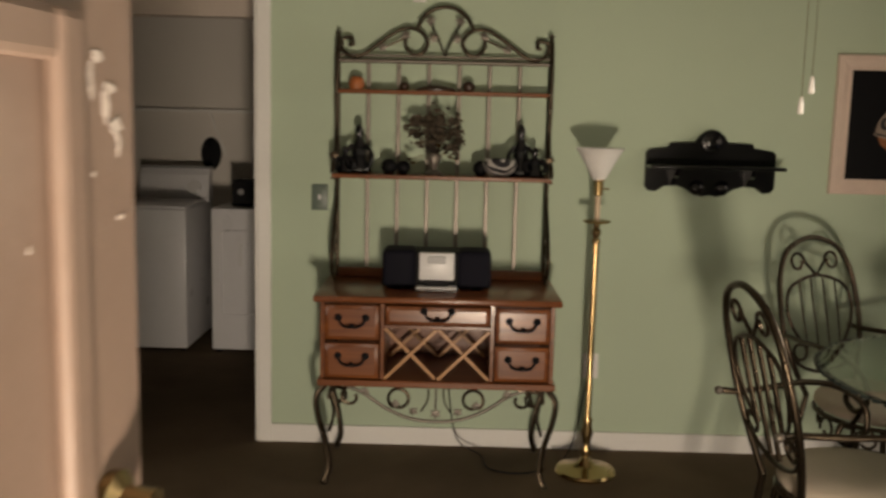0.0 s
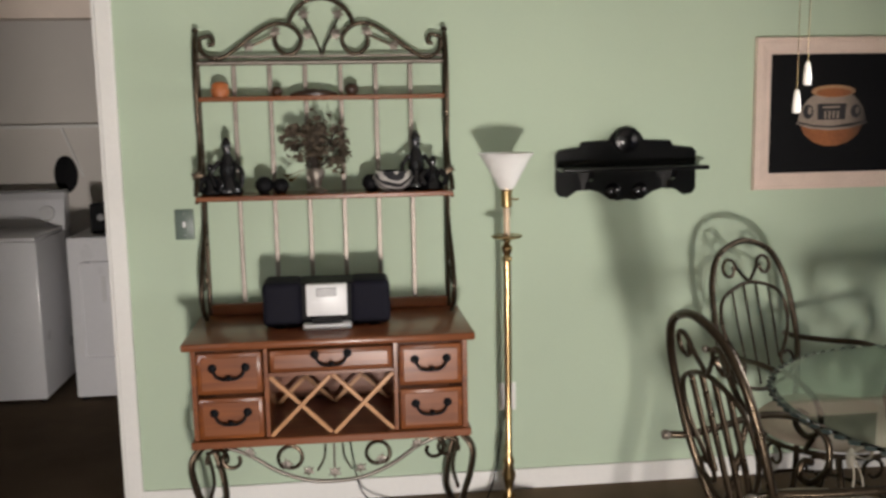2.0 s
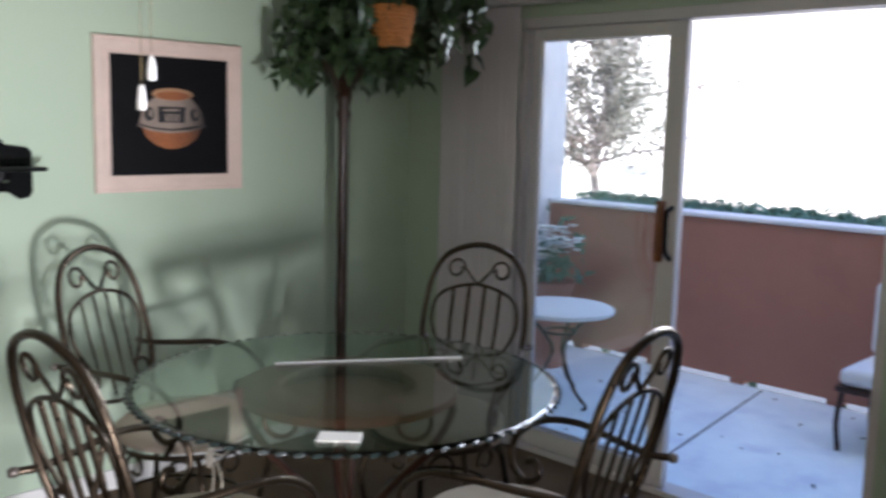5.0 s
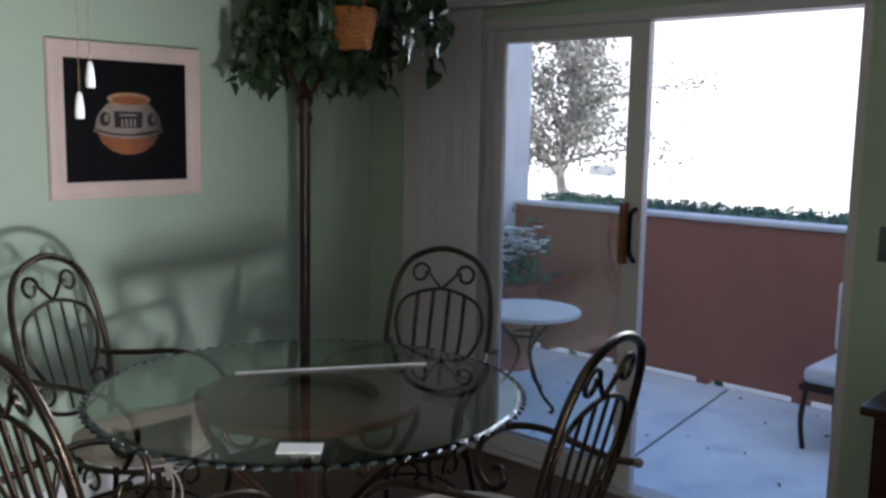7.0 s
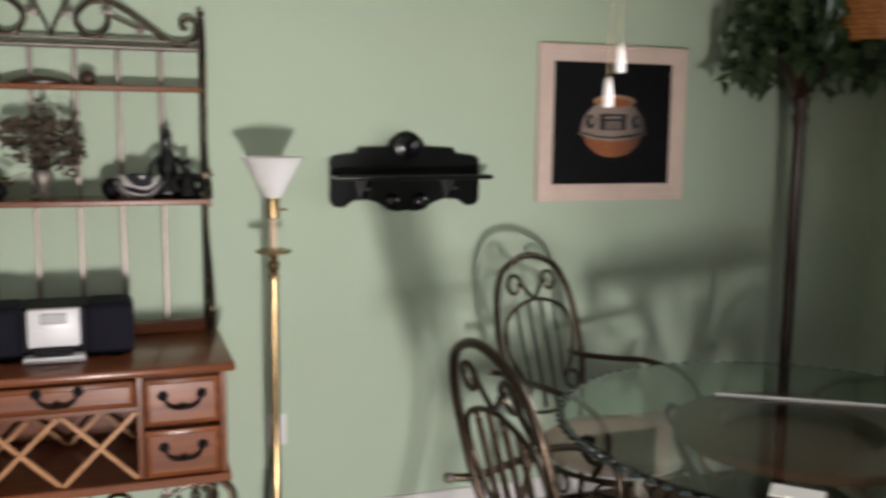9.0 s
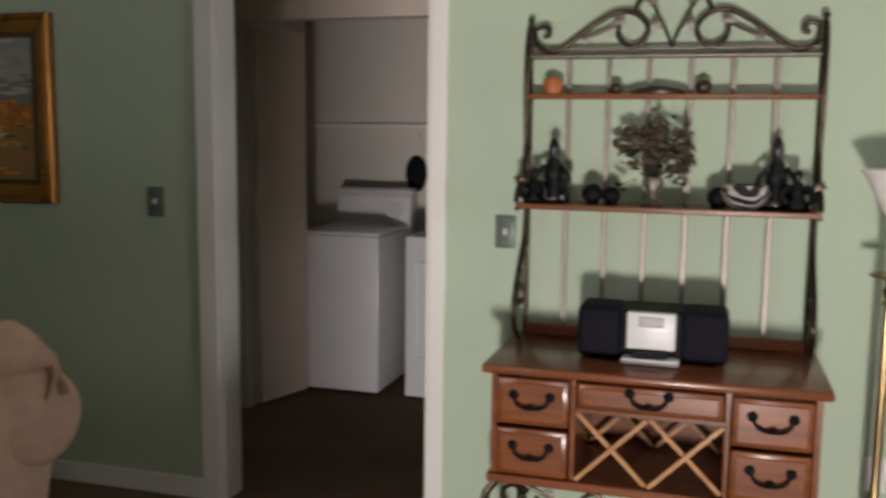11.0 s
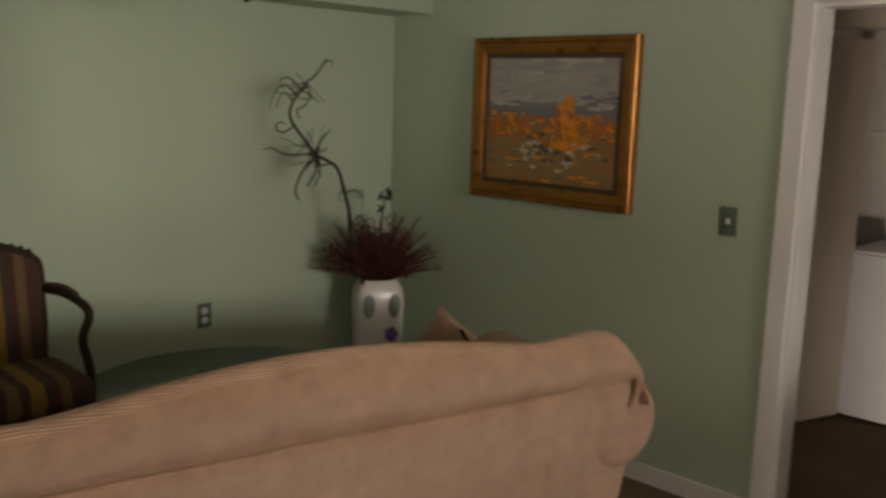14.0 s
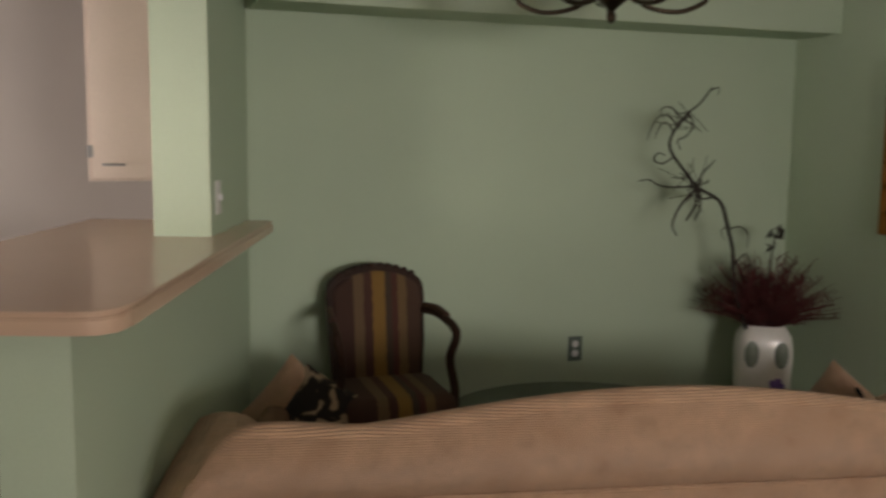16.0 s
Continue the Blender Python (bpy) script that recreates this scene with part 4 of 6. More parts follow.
# ---- dining chairs ----
def dining_chair(m):
    """Faces +y; the back stands at the origin and leans away."""
    t = thing("dining_chair", m, "bronze wrought-iron dining chair with a hooped back and cream round seat", "chair", "chairs round the table")
    lean = -0.26

    def bk(x, z):
        return (x, lean * (z - 0.45), z)
    hw = 0.205
    hoop = smooth_path([bk(-0.125, 0.44), bk(-0.172, 0.55), bk(-hw, 0.68), bk(-hw * 1.0, 0.82), bk(-hw * 0.9, 0.93), bk(-hw * 0.62, 1.012), bk(0, 1.05), bk(hw * 0.62, 1.012), bk(hw * 0.9, 0.93), bk(hw, 0.82), bk(hw, 0.68), bk(0.172, 0.55), bk(0.125, 0.44)], 6)
    part("back_hoop", tube(hoop, 0.0115, None, 9), M_IRON, t, smooth=50)
    part("inner_arch", tube(smooth_path([bk(-0.10, 0.62), bk(-0.155, 0.70), bk(-0.175, 0.78), bk(-0.14, 0.86), bk(0, 0.90), bk(0.14, 0.86), bk(0.175, 0.78), bk(0.155, 0.70), bk(0.10, 0.62)], 6), 0.007, None, 8), M_IRON, t, smooth=50)
    part("lower_arch", tube(smooth_path([bk(-0.185, 0.60), bk(-0.12, 0.545), bk(0, 0.52), bk(0.12, 0.545), bk(0.185, 0.60)], 5), 0.0075, None, 8), M_IRON, t, smooth=50)
    for x, z0, z1 in ((-0.095, 0.62, 0.885), (-0.032, 0.54, 0.897), (0.032, 0.54, 0.897), (0.095, 0.62, 0.885)):
        b = tube([bk(x * 0.92, z0), bk(x, (z0 + z1) / 2), bk(x, z1)], 0.0085, None, 8, 0.5)
        part("back_bar", b, M_IRON, t, smooth=50)
    for s in (-1, 1):
        part("top_scroll", tube([bk(0, 0.90), bk(s * 0.03, 0.93)] + [bk(s * q[0], q[2]) for q in arc(0.092, 0.955, 0.038, 180, -200, 18, 0, 0.6)], 0.0065, None, 7), M_IRON, t, smooth=50)
        part("lower_scroll", tube([bk(s * q[0], q[2]) for q in arc(0.135, 0.61, 0.040, 140, 480, 18, 0, 0.6)], 0.0065, None, 7), M_IRON, t, smooth=50)
    # seat
    part("seat", lathe([(0.17, 0.435), (0.225, 0.44), (0.238, 0.455), (0.236, 0.475), (0.215, 0.492), (0.14, 0.503), (0.0, 0.507)], 40, Matrix.Translation((0, 0.245, 0))), M_SEAT, t, "cream fabric round seat pad", 60)
    part("seat_ring", tube([(0.235 * math.cos(radians(a)), 0.245 + 0.235 * math.sin(radians(a)), 0.428) for a in range(0, 361, 12)], 0.009, None, 7), M_IRON, t, smooth=50)
    for s in (-1, 1):
        part("back_leg", tube(smooth_path([(s * 0.125, 0.0, 0.44), (s * 0.165, -0.01, 0.25), (s * 0.20, -0.06, 0.0)], 5), 0.0115, None, 8), M_IRON, t, smooth=50)
        part("front_leg", tube(smooth_path([(s * 0.165, 0.40, 0.43), (s * 0.20, 0.44, 0.30), (s * 0.175, 0.415, 0.12), (s * 0.195, 0.45, 0.0)], 5), 0.0115, None, 8), M_IRON, t, smooth=50)
        b = tube(smooth_path([(s * 0.215, -0.108, 0.678), (s * 0.205, -0.055, 0.678), (s * 0.235, 0.06, 0.682), (s * 0.265, 0.18, 0.69), (s * 0.27, 0.30, 0.672), (s * 0.262, 0.385, 0.61), (s * 0.25, 0.39, 0.53), (s * 0.238, 0.335, 0.49), (s * 0.235, 0.29, 0.515), (s * 0.236, 0.30, 0.555), (s * 0.238, 0.33, 0.55)], 6), 0.0105, None, 8)
        tube([(s * 0.236, 0.36, 0.497), (s * 0.228, 0.32, 0.43)], 0.009, b, 8)
        part("arm", b, M_IRON, t, "curled iron arm rest", 50)
        part("finial", lathe([(0.0, -0.016), (0.012, -0.008), (0.014, 0), (0.010, 0.010), (0.0, 0.014)], 12, Matrix.Translation((s * 0.217, -0.119, 0.678)) @ Matrix.Rotation(radians(90), 4, "X")), M_PEWTER, t, "worn ball finial", 50)
    for a in (30, 75, 120, 165, 210, 255, 300, 345):
        cx, cy = 0.215 * math.cos(radians(a)), 0.245 + 0.215 * math.sin(radians(a))
        tx, ty = -math.sin(radians(a)), math.cos(radians(a))
        b = bmesh.new()
        tube([(cx + tx * q[0], cy + ty * q[0], q[2]) for q in arc(0, 0.375, 0.045, 200, -140, 16, 0, 0.5)], 0.006, b, 6)
        part("seat_scroll", b, M_IRON, t, smooth=50)
    part("stretcher", tube([(0.19 * math.cos(radians(a)), 0.22 + 0.22 * math.sin(radians(a)), 0.20) for a in range(0, 361, 15)], 0.007, None, 7), M_IRON, t, smooth=50)
    return t


def chair_pose(x, y, fx, fy):
    a = math.atan2(fy, fx) - math.pi / 2
    # the top of the back leans 0.156 behind the origin
    d = Vector((fx, fy, 0)).normalized() * 0.156
    return Matrix.Translation((x + d.x, y + d.y, 0)) @ Matrix.Rotation(a, 4, "Z")


chair = dining_chair(chair_pose(2.30, -0.335, 0.42, -0.91))
for x, y, fx, fy in ((1.65, -1.52, 0.996, 0.087), (3.52, -1.09, -0.93, -0.36), (2.72, -2.36, -0.12, 1.0)):
    copy_thing(chair, chair_pose(x, y, fx, fy))


M_TIE = material("cream_ribbon", (0.60, 0.54, 0.44), 0.8, vary=0.08, scale=12, fine=200)
b = tube(smooth_path([(0.165, 0.44, 0.45), (0.205, 0.47, 0.42), (0.225, 0.475, 0.46), (0.19, 0.465, 0.475), (0.165, 0.44, 0.45), (0.12, 0.47, 0.43), (0.10, 0.475, 0.46), (0.14, 0.465, 0.47), (0.165, 0.44, 0.45)], 5), 0.007, None, 7, 0.45)
tube(smooth_path([(0.165, 0.445, 0.45), (0.19, 0.475, 0.39), (0.22, 0.485, 0.33), (0.235, 0.48, 0.28)], 5), 0.007, b, 7, 0.45)
tube(smooth_path([(0.165, 0.445, 0.45), (0.15, 0.475, 0.38), (0.16, 0.485, 0.31)], 5), 0.007, b, 7, 0.45)
part("seat_tie", b, M_TIE, chair, "cream ribbon tied in a bow", 50)


# ---- corner plant ----
PX, PY = 3.51, -0.25
t = thing("plant_stand", Matrix.Translation((PX, PY, 0)), "tall dark turned pole stand topped with trailing pothos", "plant stand")
part("base", lathe([(0.15, 0), (0.155, 0.012), (0.12, 0.03), (0.05, 0.05), (0.03, 0.09)], 32), M_DARKWOOD, t, smooth=40)
part("pole", lathe([(0.024, 0.08), (0.024, 0.5), (0.026, 0.52), (0.024, 0.54), (0.024, 1.50), (0.034, 1.54), (0.026, 1.57), (0.04, 1.62), (0.03, 1.64)], 20), M_DARKWOOD, t, smooth=40)
part("bowl", lathe([(0.03, 1.63), (0.05, 1.66), (0.085, 1.72), (0.10, 1.78), (0.092, 1.78), (0.05, 1.69), (0.0, 1.66)], 32), M_DARKWOOD, t, smooth=40)
random.seed(21)


def vines(parent, centre, count, spread, low, high, reach):
    stems, leaves = bmesh.new(), bmesh.new()
    for i in range(count):
        a = random.uniform(0, 2 * math.pi)
        r = spread * random.uniform(0.4, 1.0)
        up = random.uniform(0.0, high)
        drop = random.uniform(0.1, low)
        c, s = math.cos(a), math.sin(a)
        p = smooth_path([(centre[0] + 0.05 * c, centre[1] + 0.05 * s, centre[2]), (centre[0] + 0.45 * r * c, centre[1] + 0.45 * r * s, centre[2] + up), (centre[0] + 0.85 * r * c, centre[1] + 0.85 * r * s, centre[2] + up * 0.5), (centre[0] + r * c * reach, centre[1] + r * s * reach, centre[2] - drop)], 5)
        p = [Vector((min(q.x, XR - 0.08 - (0 if parent is None else parent.location.x)), q.y if q.y + (0 if parent is None else parent.location.y) < -0.06 else -0.06 - (0 if parent is None else parent.location.y), q.z)) for q in p]
        tube(p, 0.0025, stems, 5)
        for q in p[2:]:
            for k in range(2):
                m3 = Euler((random.uniform(-1.3, 0.2), random.uniform(-0.5, 0.5), random.uniform(0, 6.28))).to_matrix()
                ln = random.uniform(0.05, 0.095)
                leaf(leaves, q + Vector((random.gauss(0, 0.014), random.gauss(0, 0.014) - 0.03, random.gauss(0, 0.014))), ln, ln * random.uniform(0.7, 0.95), m3, 0.3)
    part("stems", stems, M_LEAF, parent)
    tagged(part("leaves", leaves, M_LEAF, parent, "dark green heart-shaped pothos leaves"), kind="stuff")


vines(t, (0, 0, 1.80), 28, 0.38, 0.10, 0.42, 1.0)
t = thing("hanging_basket", Matrix.Translation((3.52, -0.54, 1.82)), "orange wicker hanging basket with trailing pothos", "basket")
b = lathe([(0.072, 0.0), (0.075, 0.01), (0.10, 0.15), (0.105, 0.165), (0.095, 0.165), (0.0, 0.12)], 28)
part("basket", b, M_BASKET, t, "woven orange wicker bowl", 40)
for k in range(9):
    r = 0.077 + 0.027 * k / 8
    part("woven_band", tube([(r * math.cos(radians(a)), r * math.sin(radians(a)), 0.012 + 0.0175 * k + (0.003 if (a // 15) % 2 else -0.003)) for a in range(0, 361, 15)], 0.0065, None, 6), M_BASKET, t)
for k in range(3):
    a = radians(120 * k + 20)
    part("hanger_cord", tube([(0.10 * math.cos(a), 0.10 * math.sin(a), 0.165), (0.0, 0.0, 0.56)], 0.003, None, 5), M_BASKET, t)
part("hook", tube([(0, 0, 0.55), (0, 0, 0.62)], 0.004, None, 6), M_MATTE, t)
vines(t, (0.06, 0, 0.20), 20, 0.36, 0.30, 0.16, 1.0)

# ---- vertical blinds and patio door ----
t = thing("vertical_blinds", Matrix.Translation((XR - 0.06, 0, 0)), "grey vertical blinds drawn aside in a stack", "blinds")
for i in range(13):
    y = -0.335 - 0.033 * i
    mm = Matrix.Translation((0.004 * (i % 3), y, 0)) @ Matrix.Rotation(radians(84), 4, "Z")
    part("slat", boxed((-0.045, -0.0008, 0.03), (0.045, 0.0008, 2.03), 0, mm), M_BLINDS, t)
part("head_rail", boxed((-0.03, SY0 - 0.05, 2.035), (0.03, -0.30, 2.09), 0.004), M_ALU, t, "metal head rail")

t = thing("window_1", Matrix.Translation((XR, 0, 0)), "sliding glass patio door standing open", "patio door", kind="structure")
for nm, lo, hi in (("frame_head", (0.005, SY0, SZ - 0.045), (0.115, SY1, SZ)), ("frame_jamb", (0.005, SY0, 0.0), (0.115, SY0 + 0.035, SZ - 0.045)), ("frame_jamb", (0.005, SY1 - 0.035, 0.0), (0.115, SY1, SZ - 0.045)), ("sill_track", (0.005, SY0 + 0.035, 0.0), (0.115, SY1 - 0.035, 0.025))):
    part(nm, boxed(lo, hi, 0.003), M_ALU, t)


def panel(x, y0, y1, name):
    p = part(name, boxed((x, y0, 0.03), (x + 0.03, y0 + 0.085, SZ - 0.05), 0.004), M_ALU, t, "white metal door panel")
    part("stile", boxed((x, y1 - 0.05, 0.03), (x + 0.03, y1, SZ - 0.05), 0.004), M_ALU, p)
    part("top_rail", boxed((x + 0.002, y0 + 0.055, SZ - 0.10), (x + 0.028, y1 - 0.05, SZ - 0.05), 0.003), M_ALU, p)
    part("bottom_rail", boxed((x + 0.002, y0 + 0.055, 0.03), (x + 0.028, y1 - 0.05, 0.11), 0.003), M_ALU, p)
    g = part("pane", boxed((x + 0.012, y0 + 0.05, 0.10), (x + 0.018, y1 - 0.045, SZ - 0.09)), M_GLASS, p, "clear glass pane")
    g.visible_shadow = False
    return p


panel(0.070, -1.535, SY1 - 0.03, "fixed_panel")
sl = panel(0.022, -1.555, SY1 - 0.06, "sliding_panel")
part("handle_block", boxed((0.0, -1.500, 0.975), (0.022, -1.464, 1.225), 0.006), M_WOOD, sl, "brown wooden handle block", 40)
part("handle_grip", tube(smooth_path([(0.012, -1.535, 0.99), (-0.030, -1.538, 1.03), (-0.034, -1.538, 1.10), (-0.030, -1.538, 1.18), (0.012, -1.535, 1.20)], 5), 0.010, None, 8), M_MATTE, sl, "black pull handle", 50)

t = thing("side_cabinet", Matrix.Translation((3.86, -2.98, 0)), "dark walnut side cabinet against the patio wall", "cabinet")
part("body", boxed((-0.22, -0.34, 0.06), (0.26, 0.34, 0.725), 0.004), M_DARKWOOD, t)
part("top", boxed((-0.26, -0.37, 0.725), (0.27, 0.37, 0.755), 0.008), M_DARKWOOD, t, smooth=40)
part("plinth", boxed((-0.19, -0.31, 0.0), (0.25, 0.31, 0.06)), M_DARKWOOD, t)
for s in (-1, 1):
    d = part("door", boxed((-0.236, 0.165 * s - 0.16, 0.09), (-0.22, 0.165 * s + 0.16, 0.70), 0.004), M_DARKWOOD, t)
    part("knob", lathe([(0.006, 0), (0.011, 0.012), (0.0, 0.02)], 12, Matrix.Translation((-0.236, 0.03 * s, 0.45)) @ Matrix.Rotation(radians(-90), 4, "Y")), M_BRASS, d)

# ---- patio ----
for i in range(9):
    y = 0.3 - 0.6 * i
    part("foot", boxed((6.13, y - 0.03, -0.04), (6.25, y + 0.05, -0.005)), M_TERRA, bpy.data.objects["wall_patio"])
structure("wall_patio_cap", boxed((6.10, -4.6, 0.97), (6.28, 0.60, 1.0), 0.01), M_STUCCO, "pale rounded cap on the patio wall", "wall cap")
structure("slab_joint", boxed((-0.93, -0.007, -0.0005), (0.93, 0.007, 0.0015), 0, pose(5.19, -1.20, -0.04, 0, 0, 8)), material("dark_joint", (0.14, 0.15, 0.17), 0.9), "dark joint across the patio slab", "joint")
# unseen mass added over the ceiling so the patio slab lies in shade
structure("upper_storey", boxed((-5.7, -6.7, 2.6), (XR + WALL, 2.6, 5.4)), M_STUCCO, "unseen stucco block added above the flat, shading the patio")
structure("wall_patio_end", boxed((XR + WALL, -4.74, -0.04), (6.26, -4.6, 2.9)), M_STUCCO, "white stucco end wall of the patio")
# slab out of view, added to hold the sun off the entrance
structure("porch_roof", boxed((-0.6, -7.6, 2.42), (2.6, YF - WALL, 2.57)), M_STUCCO, "unseen slab added over the entrance as a sun block", "roof")
structure("patio_post", boxed((XR + WALL + 0.002, SY1 + 0.02, -0.04), (XR + WALL + 0.06, SY1 + 0.09, 2.62)), M_CREAM, "cream trim post outside the patio door", "post")

t = thing("patio_table", Matrix.Translation((5.02, -0.36, -0.04)), "round white-topped iron bistro table on the patio", "table")
part("top", lathe([(0.29, 0.515), (0.30, 0.522), (0.30, 0.538), (0.29, 0.545), (0.0, 0.545)], 40), M_STUCCO, t, "pale round table top", 40)
for i in range(3):
    a = radians(120 * i + 15)
    c, s = math.cos(a), math.sin(a)
    part("leg", tube(smooth_path([(c * 0.22, s * 0.22, 0.515), (c * 0.10, s * 0.10, 0.40), (c * 0.04, s * 0.04, 0.28), (c * 0.14, s * 0.14, 0.10), (c * 0.25, s * 0.25, 0.03), (c * 0.23, s * 0.23, 0.0)], 6), 0.010, None, 8), M_IRON, t, smooth=50)
part("ring", tube([(0.09 * math.cos(radians(a)), 0.09 * math.sin(radians(a)), 0.40) for a in range(0, 361, 15)], 0.007, None, 6), M_IRON, t)

t = thing("flower_pot", Matrix.Translation((5.58, 0.18, -0.04)), "tall dark planter of white flowers on the patio", "planter")
part("pot", lathe([(0.12, 0), (0.125, 0.02), (0.16, 0.50), (0.175, 0.52), (0.175, 0.56), (0.15, 0.56), (0.0, 0.50)], 28), M_TERRA, t, smooth=40)
random.seed(5)
bl, bf = bmesh.new(), bmesh.new()
for i in range(220):
    p = Vector((random.gauss(0, 0.10), random.gauss(0, 0.10), 0.58 + abs(random.gauss(0, 0.15))))
    leaf(bl, p, random.uniform(0.05, 0.09), random.uniform(0.03, 0.05), rnd3())
for i in range(110):
    p = Vector((random.gauss(-0.05, 0.11), random.gauss(0, 0.10), 0.72 + random.uniform(0, 0.2)))
    for k in range(5):
        leaf(bf, p, 0.045, 0.035, Euler((0.5, 0, 1.256 * k)).to_matrix())
tagged(part("foliage", bl, M_HEDGE, t), kind="stuff")
tagged(part("blossoms", bf, M_FLOWER, t, "white blossoms"), kind="stuff")

t = thing("patio_chair", Matrix.Translation((5.62, -2.02, -0.04)), "low iron patio chair with a patterned pale cushion", "chair")
part("cushion", boxed((-0.24, -0.24, 0.33), (0.24, 0.24, 0.42), 0.035, seg=4), M_STUCCO, t, "pale patterned cushion", 60)
part("back_cushion", boxed((0.16, -0.24, 0.42), (0.26, 0.24, 0.80), 0.035, seg=4), M_STUCCO, t, "pale patterned cushion", 60)
part("seat_frame", boxed((-0.25, -0.25, 0.30), (0.25, 0.25, 0.33), 0.006), M_DARKWOOD, t)
for x in (-0.22, 0.22):
    for y in (-0.22, 0.22):
        part("leg", tube(smooth_path([(x, y, 0.31), (x * 1.06, y * 1.06, 0.15), (x * 1.0, y * 1.0, 0.0)], 4), 0.014, None, 8), M_DARKWOOD, t, smooth=50)

# fallen leaves on the slab
random.seed(23)
b = bmesh.new()
for i in range(46):
    leaf(b, (random.uniform(4.4, 6.0), random.uniform(-4.2, -0.2), -0.034), random.uniform(0.02, 0.045), random.uniform(0.012, 0.022), Matrix.Rotation(random.uniform(0, 6.28), 3, "Z"), 0.1)
tagged(part("leaf_litter", b, M_TWIG), "scattered dry leaves on the patio slab", "leaves", kind="stuff")

# hedge, tree and the building across
random.seed(7)
b = bmesh.new()
for i in range(2600):
    leaf(b, (random.uniform(6.34, 6.75), random.uniform(-4.6, 0.6), random.uniform(0.985, 1.03) + 0.012 * math.sin(i)), random.uniform(0.03, 0.05), random.uniform(0.02, 0.035), rnd3())
tagged(part("hedge", b, M_HEDGE), "clipped green hedge behind the patio wall", "hedge", kind="stuff")
hedge_core = boxed((6.36, -4.55, 0.16), (6.74, 0.6, 1.0), 0.06, seg=2)
for i in range(9):
    tube([(6.55, -4.3 + 0.58 * i, -0.5), (6.54, -4.28 + 0.58 * i, 0.0), (6.55, -4.3 + 0.58 * i, 0.2)], 0.03, hedge_core, 7)
tagged(part("hedge_core", hedge_core, M_HEDGE), "dense inner mass of the clipped hedge", "hedge", kind="stuff")

t = thing("tree", Matrix.Translation((13.95, 5.75, -0.5)), "slender tree with small purplish-grey leaves", "tree")
random.seed(9)
bt, bl = bmesh.new(), bmesh.new()
trunk = smooth_path([(0, 0, 0), (0.05, -0.02, 0.8), (-0.05, 0.0, 1.5), (0.02, -0.12, 2.2), (0.0, -0.2, 3.0), (0.1, -0.3, 4.0)], 6)
tube(trunk, 0.10, bt, 9, 1.0, 0.03)
tips = []
for i in range(40):
    k = random.randint(9, len(trunk) - 1)
    o = trunk[k]
    a, el, ln = random.uniform(0, 6.28), random.uniform(0.0, 1.15), random.uniform(1.0, 2.6)
    d = Vector((math.cos(a) * math.cos(el), math.sin(a) * math.cos(el), math.sin(el)))
    p = smooth_path([o, o + d * ln * 0.5 + Vector((0, 0, 0.05)), o + d * ln + Vector((0, 0, -0.1))], 5)
    tube(p, 0.03, bt, 6, 1.0, 0.006)
    tips += p[3:]
for q in tips:
    for k in range(22):
        leaf(bl, q + Vector((random.gauss(0, 0.17), random.gauss(0, 0.17), random.gauss(0, 0.15))), random.uniform(0.06, 0.11), random.uniform(0.04, 0.06), rnd3())
part("trunk", bt, M_BARK, t, smooth=60)
tagged(part("crown", bl, M_TREELEAF, t, "loose crown of small leaves"), kind="stuff")

t = thing("apartment_building", Matrix.Translation((20.0, 0, -0.5)), "sunlit pale stucco apartment building across the lawn", "building")
part("wall", boxed((0, -30, 0), (8, 30, 7.5)), M_FAR, t)
part("roof", boxed((-0.4, -30.4, 7.5), (8.4, 30.4, 7.9), 0.05), M_TERRA, t)
part("vent", boxed((-0.04, 8.45, 0.90), (0.0, 9.15, 1.12), 0.01), M_GREY, t, "grey foundation vent")
part("vent", boxed((-0.04, 11.2, 0.55), (0.0, 11.7, 0.85), 0.01), M_GREY, t, "grey foundation vent")

# ---- laundry ----
t = thing("washing_machine", Matrix.Translation((-1.055, 1.88, 0)), "white top-loading washing machine with a slanted console", "washer")
part("body", boxed((-0.235, -0.33, 0.02), (0.235, 0.33, 0.90), 0.012), M_ENAMEL, t, smooth=40)
part("lid", boxed((-0.232, -0.325, 0.902), (0.232, 0.20, 0.922), 0.008), M_ENAMEL, t, smooth=40)
b = bmesh.new()
pr = [(0.20, 0.90), (0.24, 1.08), (0.27, 1.12), (0.33, 1.12), (0.33, 0.90)]
v0 = [b.verts.new((-0.235, y, z)) for y, z in pr]
v1 = [b.verts.new((0.235, y, z)) for y, z in pr]
b.faces.new(v0), b.faces.new(list(reversed(v1)))
for i in range(5):
    b.faces.new((v0[i], v1[i], v1[(i + 1) % 5], v0[(i + 1) % 5]))
con = part("console", b, M_ENAMEL, t, "slanted white console")
part("trim_strip", boxed((-0.235, 0.255, 1.12), (0.235, 0.335, 1.135), 0.003), M_GREY, con)
part("dial", lathe([(0.045, 0), (0.042, 0.02), (0.0, 0.024)], 24, Matrix.Translation((0.14, 0.218, 1.0)) @ Matrix.Rotation(radians(78), 4, "X")), M_SILVER, con, "round control dial", 40)
for x in (-0.2, 0.2):
    for y in (-0.28, 0.28):
        part("foot", lathe([(0.02, 0), (0.015, 0.025)], 10, Matrix.Translation((x, y, 0))), M_MATTE, t)
t = thing("clothes_dryer", Matrix.Translation((-0.350, 1.88, 0)), "white front-loading clothes dryer", "dryer")
part("body", boxed((-0.315, -0.33, 0.02), (0.315, 0.33, 0.915), 0.012), M_ENAMEL, t, smooth=40)
